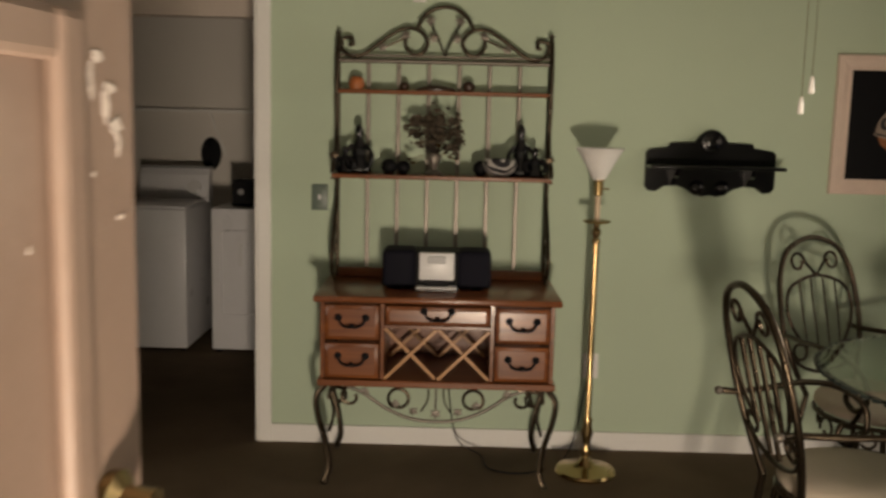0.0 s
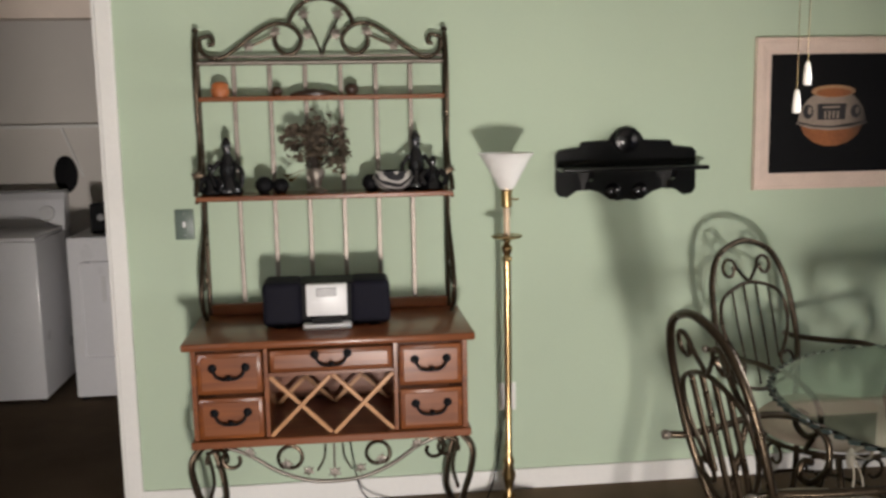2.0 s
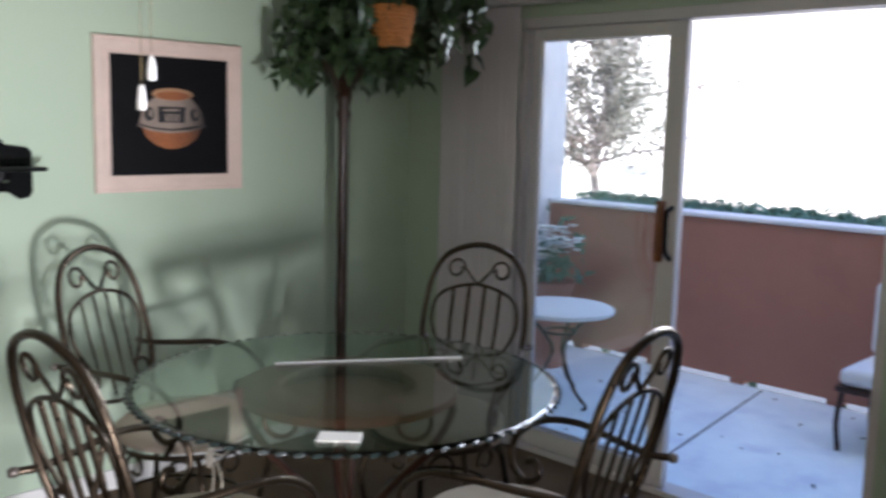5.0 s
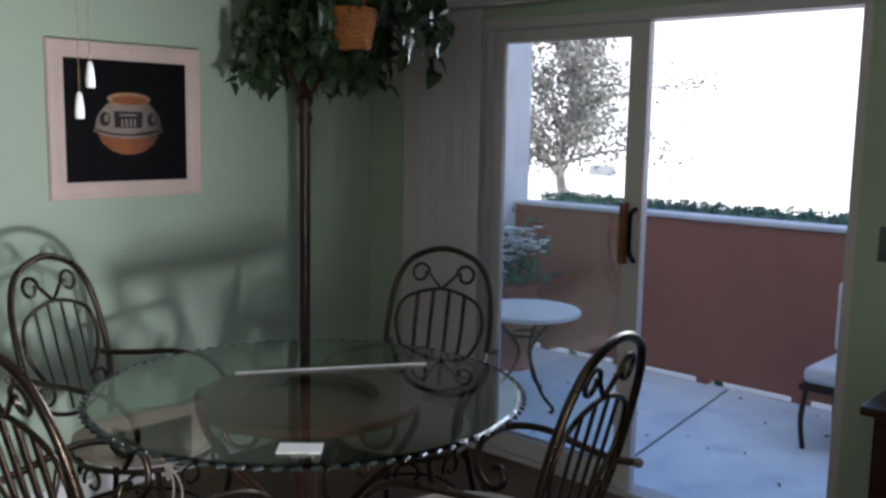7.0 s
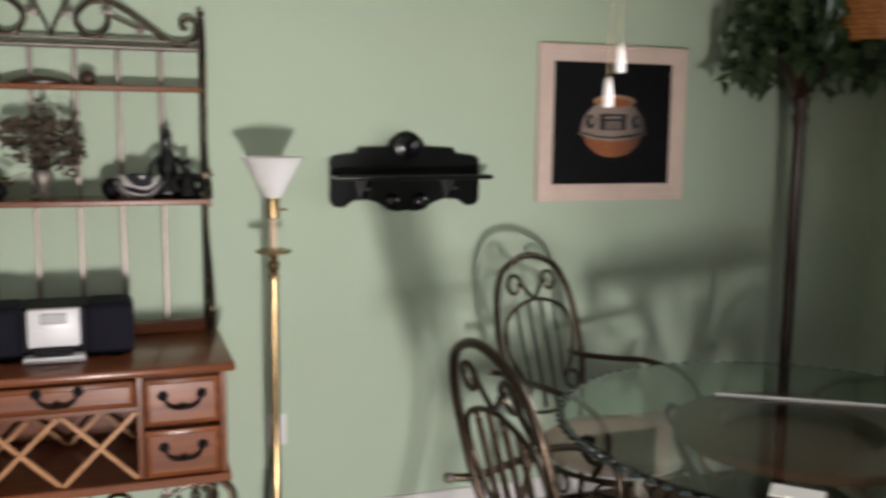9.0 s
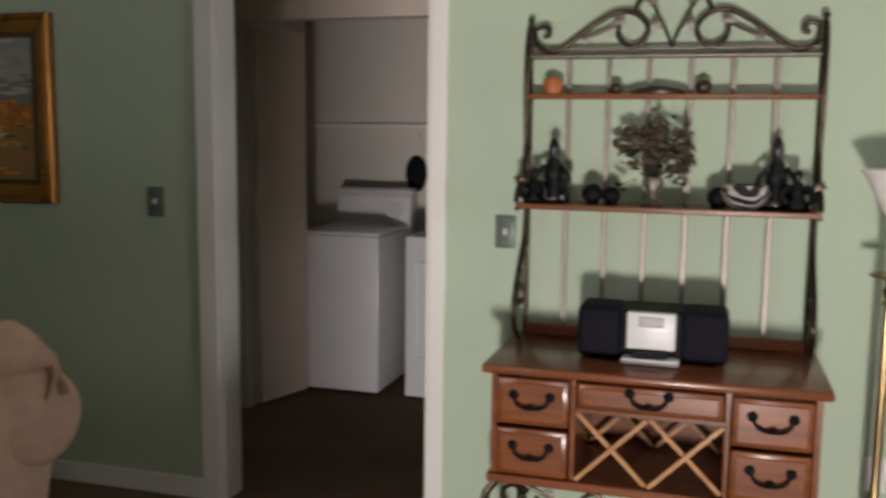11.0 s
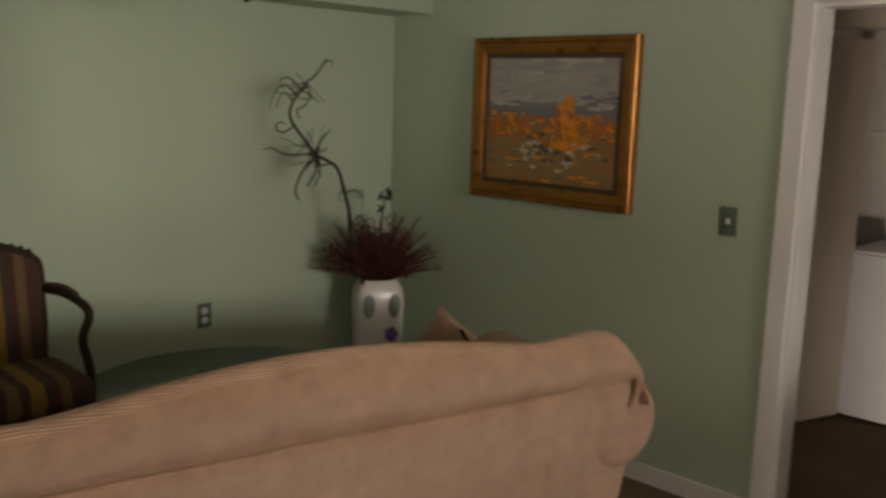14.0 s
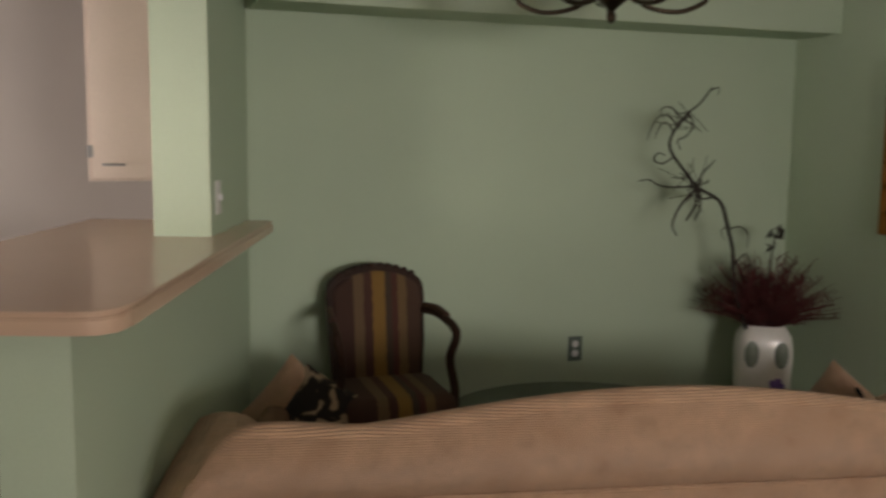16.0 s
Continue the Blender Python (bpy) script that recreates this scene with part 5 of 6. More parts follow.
d = part("door", boxed((-0.25, -0.345, 0.25), (0.25, -0.331, 0.78), 0.02), M_ENAMEL, t, smooth=40)
part("handle", boxed((-0.135, -0.362, 0.56), (-0.115, -0.344, 0.70), 0.004), M_SILVER, d)
for x in (-0.28, 0.28):
    for y in (-0.28, 0.28):
        part("foot", lathe([(0.02, 0), (0.015, 0.025)], 10, Matrix.Translation((x, y, 0))), M_MATTE, t)
t = thing("black_box", Matrix.Translation((-0.435, 1.80, 0.915)), "small glossy black box radio on the dryer", "radio")
part("case", boxed((-0.14, -0.08, 0), (0.14, 0.1, 0.165), 0.01), M_MATTE, t)
part("dial", lathe([(0.02, 0), (0.018, 0.01), (0, 0.012)], 16, Matrix.Translation((-0.08, -0.08, 0.09)) @ Matrix.Rotation(radians(90), 4, "X")), M_GREY, t)
t = thing("wire_shelf", Matrix.Translation((-0.5, 2.36, 1.50)), "thin white wall shelf rail with slanting brackets", "shelf")
part("board", boxed((-1.1, -0.05, 0.0), (1.18, 0.0, 0.022), 0.003), M_WHITE, t)
for x in (-0.36, 0.6):
    part("bracket", tube([(x, -0.045, 0.0), (x + 0.10, -0.012, -0.30)], 0.008, None, 6), M_WHITE, t)
b = lathe([(0.0, -0.008), (0.068, -0.006), (0.072, 0.0), (0.066, 0.012), (0.0, 0.016)], 32, Matrix.Translation((-0.865, 2.352, 1.215)) @ Matrix.Rotation(radians(90), 4, "X"), None, 1.6)
tagged(part("wall_plaque", b, M_MATTE, None, "", 50), "black oval plaque hanging on the laundry wall", "plaque")
t = thing("bifold_door", Matrix.Translation((-1.365, 1.20, 0)) @ Matrix.Rotation(radians(72), 4, "Z"), "off-white bifold closet door folded open", "door")
part("leaf", boxed((0, -0.012, 0.015), (0.36, 0.018, 2.0), 0.003), M_CREAM, t)
part("leaf", boxed((0, 0.024, 0.015), (0.36, 0.052, 2.0), 0.003), M_CREAM, t)
for z in (0.3, 1.0, 1.7):
    part("hinge", boxed((0.352, 0.014, z), (0.366, 0.028, z + 0.08)), M_GREY, t)
structure("closet_header", boxed((-1.62, 1.14, 2.03), (0.7, 1.26, ZC)), M_CREAM, "cream header over the laundry closet", "header")
structure("closet_return", boxed((-1.62, 1.14, 0), (-1.40, 1.26, 2.03)), M_LAUNDRY, "short wall return of the laundry closet")


# ---- living area: landscape painting ----
t = thing("landscape_painting", Matrix.Translation((-2.090, -0.003, 1.553)), "landscape painting of golden autumn trees in a gilt frame", "painting")
iw, ih = picture_frame(t, 0.930, 0.757, 0.036, 0.075, M_GILT, M_GILTDARK, 0.02)


def paint(name, c, scale=14):
    return material(name, c, 0.55, vary=0.3, scale=scale, fine=50, bump=0.12)


P_SKY, P_CLOUD = paint("painted_sky", (0.33, 0.33, 0.30), 6), paint("painted_cloud", (0.42, 0.39, 0.34), 9)
P_HILL, P_FIELD = paint("painted_hills", (0.19, 0.20, 0.21)), paint("painted_field", (0.30, 0.18, 0.06), 20)
P_ORANGE, P_RUST = paint("painted_gold_leaves", (0.78, 0.28, 0.018), 30), paint("painted_rust_bushes", (0.48, 0.15, 0.02), 30)
P_ROCK, P_DARK = paint("painted_pale_rocks", (0.55, 0.49, 0.38), 25), paint("painted_dark_rocks", (0.10, 0.08, 0.05), 25)
M_PAINTING = bpy.data.materials.new("autumn_landscape_oil")
M_PAINTING.use_nodes = True
n, l = M_PAINTING.node_tree.nodes, M_PAINTING.node_tree.links
co, sep = n.new("ShaderNodeTexCoord"), n.new("ShaderNodeSeparateXYZ")
l.new(co.outputs["Object"], sep.inputs[0])
mp = n.new("ShaderNodeMapping")
mp.inputs["Scale"].default_value = (7, 7, 16)
l.new(co.outputs["Object"], mp.inputs[0])
nz = n.new("ShaderNodeTexNoise")
nz.inputs["Scale"].default_value, nz.inputs["Detail"].default_value = 1.6, 7
l.new(mp.outputs[0], nz.inputs["Vector"])
ma = n.new("ShaderNodeMath")
ma.operation = "MULTIPLY_ADD"
ma.inputs[1].default_value, ma.inputs[2].default_value = 1.6, 0.5
l.new(sep.outputs["Z"], ma.inputs[0])
mb = n.new("ShaderNodeMath")
mb.operation = "MULTIPLY_ADD"
mb.inputs[1].default_value = 0.16
l.new(nz.outputs["Fac"], mb.inputs[0])
l.new(ma.outputs[0], mb.inputs[2])
rp = n.new("ShaderNodeValToRGB")
bands = [(0.0, (0.30, 0.17, 0.05)), (0.25, (0.33, 0.20, 0.07)), (0.42, (0.32, 0.19, 0.06)), (0.50, (0.42, 0.17, 0.03)), (0.57, (0.36, 0.14, 0.03)), (0.60, (0.17, 0.17, 0.17)), (0.70, (0.20, 0.21, 0.22)), (0.74, (0.34, 0.33, 0.30)), (0.88, (0.40, 0.38, 0.34)), (1.0, (0.30, 0.30, 0.28))]
while len(rp.color_ramp.elements) < len(bands):
    rp.color_ramp.elements.new(0.5)
for e, (p, c) in zip(rp.color_ramp.elements, bands):
    e.position, e.color = p, (*c, 1)
l.new(mb.outputs[0], rp.inputs["Fac"])
l.new(rp.outputs[0], n["Principled BSDF"].inputs["Base Color"])
n["Principled BSDF"].inputs["Roughness"].default_value = 0.5
cv = part("canvas", boxed((-iw - 0.002, -0.012, -ih - 0.002), (iw + 0.002, -0.002, ih + 0.002)), M_PAINTING, t, "painted autumn landscape")
random.seed(31)


def blob(cx, cz, rx, rz, n=16, rough=0.25):
    return [(cx + rx * (1 + random.uniform(-rough, rough)) * math.cos(2 * math.pi * i / n), cz + rz * (1 + random.uniform(-rough, rough)) * math.sin(2 * math.pi * i / n)) for i in range(n)]


def dabs(name, spots, mats, y, label):
    """Short raised brush strokes, one layer for each colour."""
    for k, mat in enumerate(mats):
        b = bmesh.new()
        for cx, cz, rx, rz in spots[k::len(mats)]:
            cx, cz = max(-iw + rx + 0.022, min(iw - rx - 0.022, cx)), max(-ih + rz + 0.022, min(ih - rz - 0.022, cz))
            d = random.uniform(0, 0.0006)
            va = [b.verts.new((px, y - 0.0004 * k - d - 0.0005, pz)) for px, pz in blob(cx, cz, rx, rz, 9, 0.35)]
            vb = [b.verts.new((v.co.x, y - 0.0004 * k, v.co.z)) for v in va]
            b.faces.new(va)
            for q in range(9):
                b.faces.new((va[q], vb[q], vb[(q + 1) % 9], va[(q + 1) % 9]))
        tagged(part(name, b, mat, cv, label), kind="stuff")


U = random.uniform
dabs("cloud_stroke", [(U(-iw, iw), U(0.16, ih), U(0.03, 0.08), U(0.005, 0.012)) for i in range(60)], (P_CLOUD, P_SKY), -0.0122, "thin grey cloud strokes")
dabs("hill_stroke", [(U(-iw, iw), 0.075 + 0.05 * U(0, 1) ** 2 + 0.012 * math.sin(9 * i), U(0.02, 0.05), U(0.005, 0.012)) for i in range(60)], (P_HILL, P_CLOUD), -0.0126, "blue-grey hill strokes")
dabs("field_stroke", [(U(-iw, iw), U(-ih, 0.03), U(0.015, 0.045), U(0.004, 0.010)) for i in range(150)], (P_FIELD, P_RUST, P_FIELD, P_ORANGE), -0.0132, "gold and rust field strokes")
dabs("rock_stroke", [(random.gauss(0.02, 0.15), random.gauss(-0.13, 0.045), U(0.008, 0.026), U(0.005, 0.014)) for i in range(66)], (P_ROCK, P_ROCK, P_DARK), -0.0148, "pale and dark rock strokes")
dabs("bush_stroke", [(random.choice((-0.31, -0.22, -0.15, 0.02, 0.27, 0.33)) + random.gauss(0, 0.017), random.gauss(-0.02, 0.025), U(0.006, 0.014), U(0.006, 0.016)) for i in range(120)], (P_ORANGE, P_RUST, P_RUST), -0.0162, "rust bush strokes")
tree_dabs = []
for i in range(170):
    h = U(0, 1) ** 1.4
    tree_dabs.append((0.105 + random.gauss(0, 0.046) * (1.2 - h), -0.12 + 0.235 * h, U(0.007, 0.014), U(0.008, 0.020)))
dabs("gold_stroke", tree_dabs, (P_RUST, P_ORANGE, P_ORANGE), -0.0178, "golden tree strokes")


# ---- sofa ----
def sofa(name, m, length, label, hump=0.09, top=0.80, depth=0.9):
    """Back along local x, outer face towards -y, seat towards +y."""
    t = thing(name, m, label, "sofa")
    h = length / 2
    b = bmesh.new()
    ns, rows = 48, []
    for i in range(ns + 1):
        s = -1 + 2 * i / ns
        z = top + hump * max(0.0, math.cos(s * math.pi * 0.78)) ** 1.0 * (1 if abs(s) < 0.64 else 0) + 0.022 * math.exp(-((abs(s) - 0.80) / 0.15) ** 2) - 0.22 * max(0.0, (abs(s) - 0.84) / 0.16) ** 2.4
        x = s * h
        zs = min(top - 0.17, z - 0.06)
        up = z - zs
        prof = [(0.06, 0.09), (0.045, 0.25), (0.02, 0.45), (0.002, zs - 0.05), (0.004, zs - 0.012), (0.002 + 0.012 * max(0.0, min(1.0, (0.84 - abs(s)) / 0.12)), zs + 0.001), (-0.012, zs + 0.014), (-0.036, zs + up * 0.3), (-0.040, zs + up * 0.62), (-0.024, zs + up * 0.9), (0.010, z), (0.055, z - 0.005), (0.10, z - 0.04), (0.135, z - 0.12), (0.16, z - 0.28), (0.20, 0.40)]
        rows.append([b.verts.new((x * (1 - 0.05 * max(0.0, (0.6 - zz) / 0.6)), y, zz)) for y, zz in prof])
    for a, c in zip(rows, rows[1:]):
        for k in range(len(a) - 1):
            b.faces.new((a[k], a[k + 1], c[k + 1], c[k]))
    b.faces.new(rows[0])
    b.faces.new(list(reversed(rows[-1])))
    back = part("back", b, M_SOFA, t, "camel-shaped chenille back with a rolled top", 60)
    seam = tube([(-h * 0.90 + h * 1.80 * i / 60, 0.004, top - 0.17) for i in range(61)], 0.004, None, 6)
    part("piping", seam, M_SOFA, back)
    part("base", boxed((-h + 0.05, 0.06, 0.09), (h - 0.05, depth, 0.32), 0.02), M_SOFA, t, smooth=40)
    for s in (-1, 1):
        b = boxed((s * (h - 0.10) - 0.08, 0.05, 0.09), (s * (h - 0.10) + 0.08, depth - 0.02, 0.52), 0.02)
        part("arm", b, M_SOFA, t, smooth=40)
        b = lathe([(0.0, 0.0), (0.13, 0.0), (0.155, 0.012), (0.165, 0.045), (0.160, depth - 0.12), (0.12, depth - 0.06), (0.0, depth - 0.055)], 28, Matrix.Translation((s * (h - 0.055), 0.012, 0.535)) @ Matrix.Rotation(radians(-90), 4, "X"))
        part("arm_roll", b, M_SOFA, t, "rolled arm", 50)
        part("corner_fold", tube(smooth_path([(s * (h - 0.085), -0.014, top - 0.09), (s * (h - 0.05), -0.020, top - 0.13), (s * (h - 0.035), -0.012, top - 0.19), (s * (h - 0.05), 0.008, top - 0.27)], 6), 0.020, None, 12, 1.0, 0.014), M_SOFA, t, "gathered fold at the arm", 60)
        part("seat_cushion", boxed((s * (h - 0.19) / 2 - (h - 0.19) / 2 + 0.005, 0.18, 0.32), (s * (h - 0.19) / 2 + (h - 0.19) / 2 - 0.005, depth - 0.01, 0.47), 0.04, seg=4), M_SOFA, t, smooth=60)
        for y in (0.1, depth - 0.08):
            part("foot", lathe([(0.022, 0), (0.03, 0.03), (0.034, 0.095)], 14, Matrix.Translation((s * (h - 0.14), y, 0))), M_DARKWOOD, t)
    return t


ang = math.atan2(-0.80 + 2.95, -1.2 + 1.65)
sofa("sofa", Matrix.Translation((-1.36, -1.865, 0)) @ Matrix.Rotation(ang, 4, "Z"), 2.44, "beige chenille camelback sofa with rolled arms", 0.085, 0.873)

# coffee table, armchair, vase
t = thing("coffee_table", Matrix.Translation((-2.42, -1.48, 0.045)), "low round glass coffee table with a dark green edge", "table")
part("top", lathe([(0.60, 0.44), (0.61, 0.445), (0.61, 0.456), (0.60, 0.461), (0.0, 0.461)], 72), material("dark_green_glass", (0.03, 0.055, 0.045), 0.12, vary=0.1, scale=3, coat=0.3), t, "dark green glass top", 40)
for i in range(3):
    a = radians(120 * i + 30)
    part("leg", tube(smooth_path([(0.42 * math.cos(a), 0.42 * math.sin(a), 0.44), (0.30 * math.cos(a), 0.30 * math.sin(a), 0.25), (0.44 * math.cos(a), 0.44 * math.sin(a), -0.045)], 6), 0.016, None, 8), M_IRON, t, smooth=50)

m = bpy.data.materials.new("striped_upholstery")
m.use_nodes = True
n, l = m.node_tree.nodes, m.node_tree.links
co, sep = n.new("ShaderNodeTexCoord"), n.new("ShaderNodeSeparateXYZ")
l.new(co.outputs["Object"], sep.inputs[0])
mu = n.new("ShaderNodeMath")
mu.operation = "MULTIPLY_ADD"
mu.inputs[1].default_value, mu.inputs[2].default_value = 3.4, 0.5
l.new(sep.outputs["X"], mu.inputs[0])
nz = n.new("ShaderNodeTexNoise")
nz.inputs["Scale"].default_value = 60
l.new(co.outputs["Object"], nz.inputs["Vector"])
ma = n.new("ShaderNodeMath")
ma.operation = "MULTIPLY_ADD"
ma.inputs[1].default_value = 0.05
l.new(nz.outputs["Fac"], ma.inputs[0])
l.new(mu.outputs[0], ma.inputs[2])
rp = n.new("ShaderNodeValToRGB")
rp.color_ramp.interpolation = "CONSTANT"
cols = [(0.06, 0.028, 0.015), (0.14, 0.085, 0.035), (0.07, 0.02, 0.012), (0.05, 0.03, 0.018), (0.21, 0.115, 0.025), (0.06, 0.022, 0.014), (0.13, 0.08, 0.04), (0.05, 0.02, 0.012)]
while len(rp.color_ramp.elements) < len(cols):
    rp.color_ramp.elements.new(0.5)
for i, c in enumerate(cols):
    rp.color_ramp.elements[i].position = (0.0, 0.12, 0.24, 0.33, 0.42, 0.60, 0.72, 0.86)[i]
    rp.color_ramp.elements[i].color = (*c, 1)
l.new(ma.outputs[0], rp.inputs["Fac"])
l.new(rp.outputs[0], n["Principled BSDF"].inputs["Base Color"])
n["Principled BSDF"].inputs["Roughness"].default_value = 0.85
M_STRIPE = m

M_CARVED = material("carved_dark_wood", (0.032, 0.014, 0.008), 0.6, vary=0.3, scale=25, fine=120, bump=0.05, spec=0.2)
t = thing("armchair", Matrix.Translation((-2.97, -2.165, 0.0)) @ Matrix.Rotation(radians(-92), 4, "Z"), "carved dark wood armchair in brown and gold striped fabric", "armchair")
outl = [(-0.185, 0.56), (-0.195, 0.74), (-0.203, 0.93), (-0.195, 0.985), (-0.16, 1.015), (-0.09, 1.045), (0, 1.058), (0.09, 1.045), (0.16, 1.015), (0.195, 0.985), (0.203, 0.93), (0.195, 0.74), (0.185, 0.56)]
for sc, y0, y1, nm, mt in ((1.0, -0.03, 0.03, "back_frame", M_CARVED), (0.90, 0.02, 0.05, "back_pad", M_STRIPE)):
    b = bmesh.new()
    cz = 0.81
    va = [b.verts.new((x * sc, y0 - 0.14 * (cz + (z - cz) * sc - 0.5), cz + (z - cz) * sc)) for x, z in outl]
    vb = [b.verts.new((x * sc, y1 - 0.14 * (cz + (z - cz) * sc - 0.5), cz + (z - cz) * sc)) for x, z in outl]
    b.faces.new(va), b.faces.new(list(reversed(vb)))
    for i in range(len(outl)):
        j = (i + 1) % len(outl)
        b.faces.new((va[i], vb[i], vb[j], va[j]))
    bmesh.ops.bevel(b, geom=list(b.edges), offset=0.008, segments=2, affect="EDGES")
    part(nm, b, mt, t, smooth=40)
for x in (-0.15, -0.12, -0.085, -0.05, -0.02, 0.02, 0.05, 0.085, 0.12, 0.15):
    b = lathe([(0.014, 0), (0.011, 0.008), (0, 0.011)], 10, Matrix.Translation((x, -0.05, 1.052 - x * x * 1.6)) @ Matrix.Rotation(radians(-90), 4, "X"))
    part("crest_carving", b, M_CARVED, t, smooth=50)
part("seat_rail", boxed((-0.225, 0.0, 0.42), (0.225, 0.42, 0.50), 0.015), M_CARVED, t, smooth=40)
b = boxed((-0.215, 0.03, 0.50), (0.215, 0.41, 0.625), 0.05, seg=5)
part("seat_pad", b, M_STRIPE, t, "striped seat pad", 60)
for s in (-1, 1):
    part("arm", tube(smooth_path([(s * 0.19, -0.035, 0.87), (s * 0.215, 0.10, 0.875), (s * 0.23, 0.26, 0.855), (s * 0.228, 0.31, 0.82), (s * 0.21, 0.29, 0.73), (s * 0.222, 0.32, 0.62), (s * 0.215, 0.33, 0.48)], 6), 0.017, None, 9), M_CARVED, t, "carved scrolled arm", 50)
    part("arm_pad", tube(smooth_path([(s * 0.198, 0.0, 0.888), (s * 0.215, 0.10, 0.895), (s * 0.226, 0.20, 0.882)], 5), 0.014, None, 9), M_STRIPE, t, smooth=50)
    part("front_leg", tube(smooth_path([(s * 0.205, 0.39, 0.44), (s * 0.225, 0.41, 0.28), (s * 0.20, 0.39, 0.12), (s * 0.22, 0.41, 0.0)], 6), 0.022, None, 9), M_CARVED, t, smooth=50)
    part("back_leg", tube(smooth_path([(s * 0.18, -0.005, 0.58), (s * 0.185, 0.01, 0.30), (s * 0.19, -0.06, 0.0)], 6), 0.019, None, 9), M_CARVED, t, smooth=50)

# low loveseat by the half wall with two pillows
def pillow_mesh(half, thick):
    """A square cushion of two pinched, rounded faces."""
    b = bmesh.new()
    n = 14
    grid = {}
    for side in (1, -1):
        for i in range(n + 1):
            for j in range(n + 1):
                u, v = -1 + 2 * i / n, -1 + 2 * j / n
                edge = i in (0, n) or j in (0, n)
                key = (i, j, 0 if edge else side)
                if key not in grid:
                    th = thick * max(0.0, (1 - u * u) * (1 - v * v)) ** 0.45
                    pin = 1 - 0.06 * (1 - min(abs(u), abs(v)) ** 2) * (max(abs(u), abs(v)) ** 6)
                    grid[key] = b.verts.new((half * u * pin, side * th, half * v * pin))
        for i in range(n):
            for j in range(n):
                ks = [(a, c, 0 if a in (0, n) or c in (0, n) else side) for a, c in ((i, j), (i + 1, j), (i + 1, j + 1), (i, j + 1))]
                b.faces.new([grid[k] for k in (ks if side > 0 else ks[::-1])])
    return b


# sofa chenille with the shade by the half wall put into its colour
M_SOFASHADE = material("shaded_chenille", (0.24, 0.145, 0.095), 0.95, vary=0.2, scale=14, fine=300, bump=0.3, spec=0.12)
t = thing("loveseat", Matrix.Translation((-2.42, -2.60, 0)) @ Matrix.Rotation(math.atan2(-0.33, 0.944), 4, "Z"), "low upholstered loveseat beside the half wall, sofa fabric coloured as shaded", "loveseat")
part("base", boxed((-0.40, -0.16, 0.06), (0.42, 0.06, 0.44), 0.05, seg=4), M_SOFASHADE, t, smooth=60)
part("back", boxed((-0.40, -0.17, 0.40), (0.42, -0.06, 0.60), 0.045, seg=4), M_SOFASHADE, t, "low rounded back", 60)
for x in (-0.36, 0.38):
    part("foot", lathe([(0.02, 0), (0.03, 0.07)], 12, Matrix.Translation((x, -0.06, 0))), M_DARKWOOD, t)
m = bpy.data.materials.new("black_cream_print")
m.use_nodes = True
n, l = m.node_tree.nodes, m.node_tree.links
co, nz, rp = n.new("ShaderNodeTexCoord"), n.new("ShaderNodeTexNoise"), n.new("ShaderNodeValToRGB")
nz.inputs["Scale"].default_value, nz.inputs["Detail"].default_value, nz.inputs["Distortion"].default_value = 13, 1.5, 1.2
l.new(co.outputs["Object"], nz.inputs["Vector"])
l.new(nz.outputs["Fac"], rp.inputs["Fac"])
rp.color_ramp.elements[0].position, rp.color_ramp.elements[0].color = 0.50, (0.018, 0.013, 0.011, 1)
rp.color_ramp.elements[1].position, rp.color_ramp.elements[1].color = 0.56, (0.34, 0.25, 0.17, 1)
l.new(rp.outputs[0], n["Principled BSDF"].inputs["Base Color"])
n["Principled BSDF"].inputs["Roughness"].default_value = 0.9
ob = tagged(part("throw_pillow", pillow_mesh(0.145, 0.055), M_SOFA, None, "", 80), "square beige throw pillow leaning on the loveseat", "pillow")
ob.matrix_world = pose(-2.72, -2.55, 0.575, -14, 38, 58)
ob = tagged(part("throw_pillow", pillow_mesh(0.15, 0.06), m, None, "", 80), "small black and cream printed pillow on the loveseat", "pillow")
ob.matrix_world = pose(-2.66, -2.47, 0.545, -20, 30, 66)

# pillow on a low bench under the painting
t = thing("bench", Matrix.Translation((-2.10, -0.42, 0)), "low beige upholstered bench under the painting", "bench")
part("seat", boxed((-0.45, -0.25, 0.12), (0.45, 0.28, 0.29), 0.05, seg=4), M_SOFA, t, smooth=60)
for x in (-0.38, 0.38):
    for y in (-0.18, 0.2):
        part("foot", lathe([(0.02, 0), (0.03, 0.13)], 12, Matrix.Translation((x, y, 0))), M_DARKWOOD, t)
ob = tagged(part("throw_pillow", pillow_mesh(0.21, 0.085), M_SOFA, None, "", 80), "square beige throw pillow leaning on the bench", "pillow")
ob.matrix_world = pose(-2.25, -0.40, 0.46, 0, 34, 30) @ Matrix.Diagonal((1.0, 0.72, 0.72, 1))
b = tube(smooth_path([(-2.06, -0.44, 0.50), (-2.12, -0.45, 0.555), (-2.20, -0.44, 0.615)], 5), 0.009, None, 6)
tagged(part("leather_strap", b, M_MATTE), "dark strap lying over the pillow", "strap")

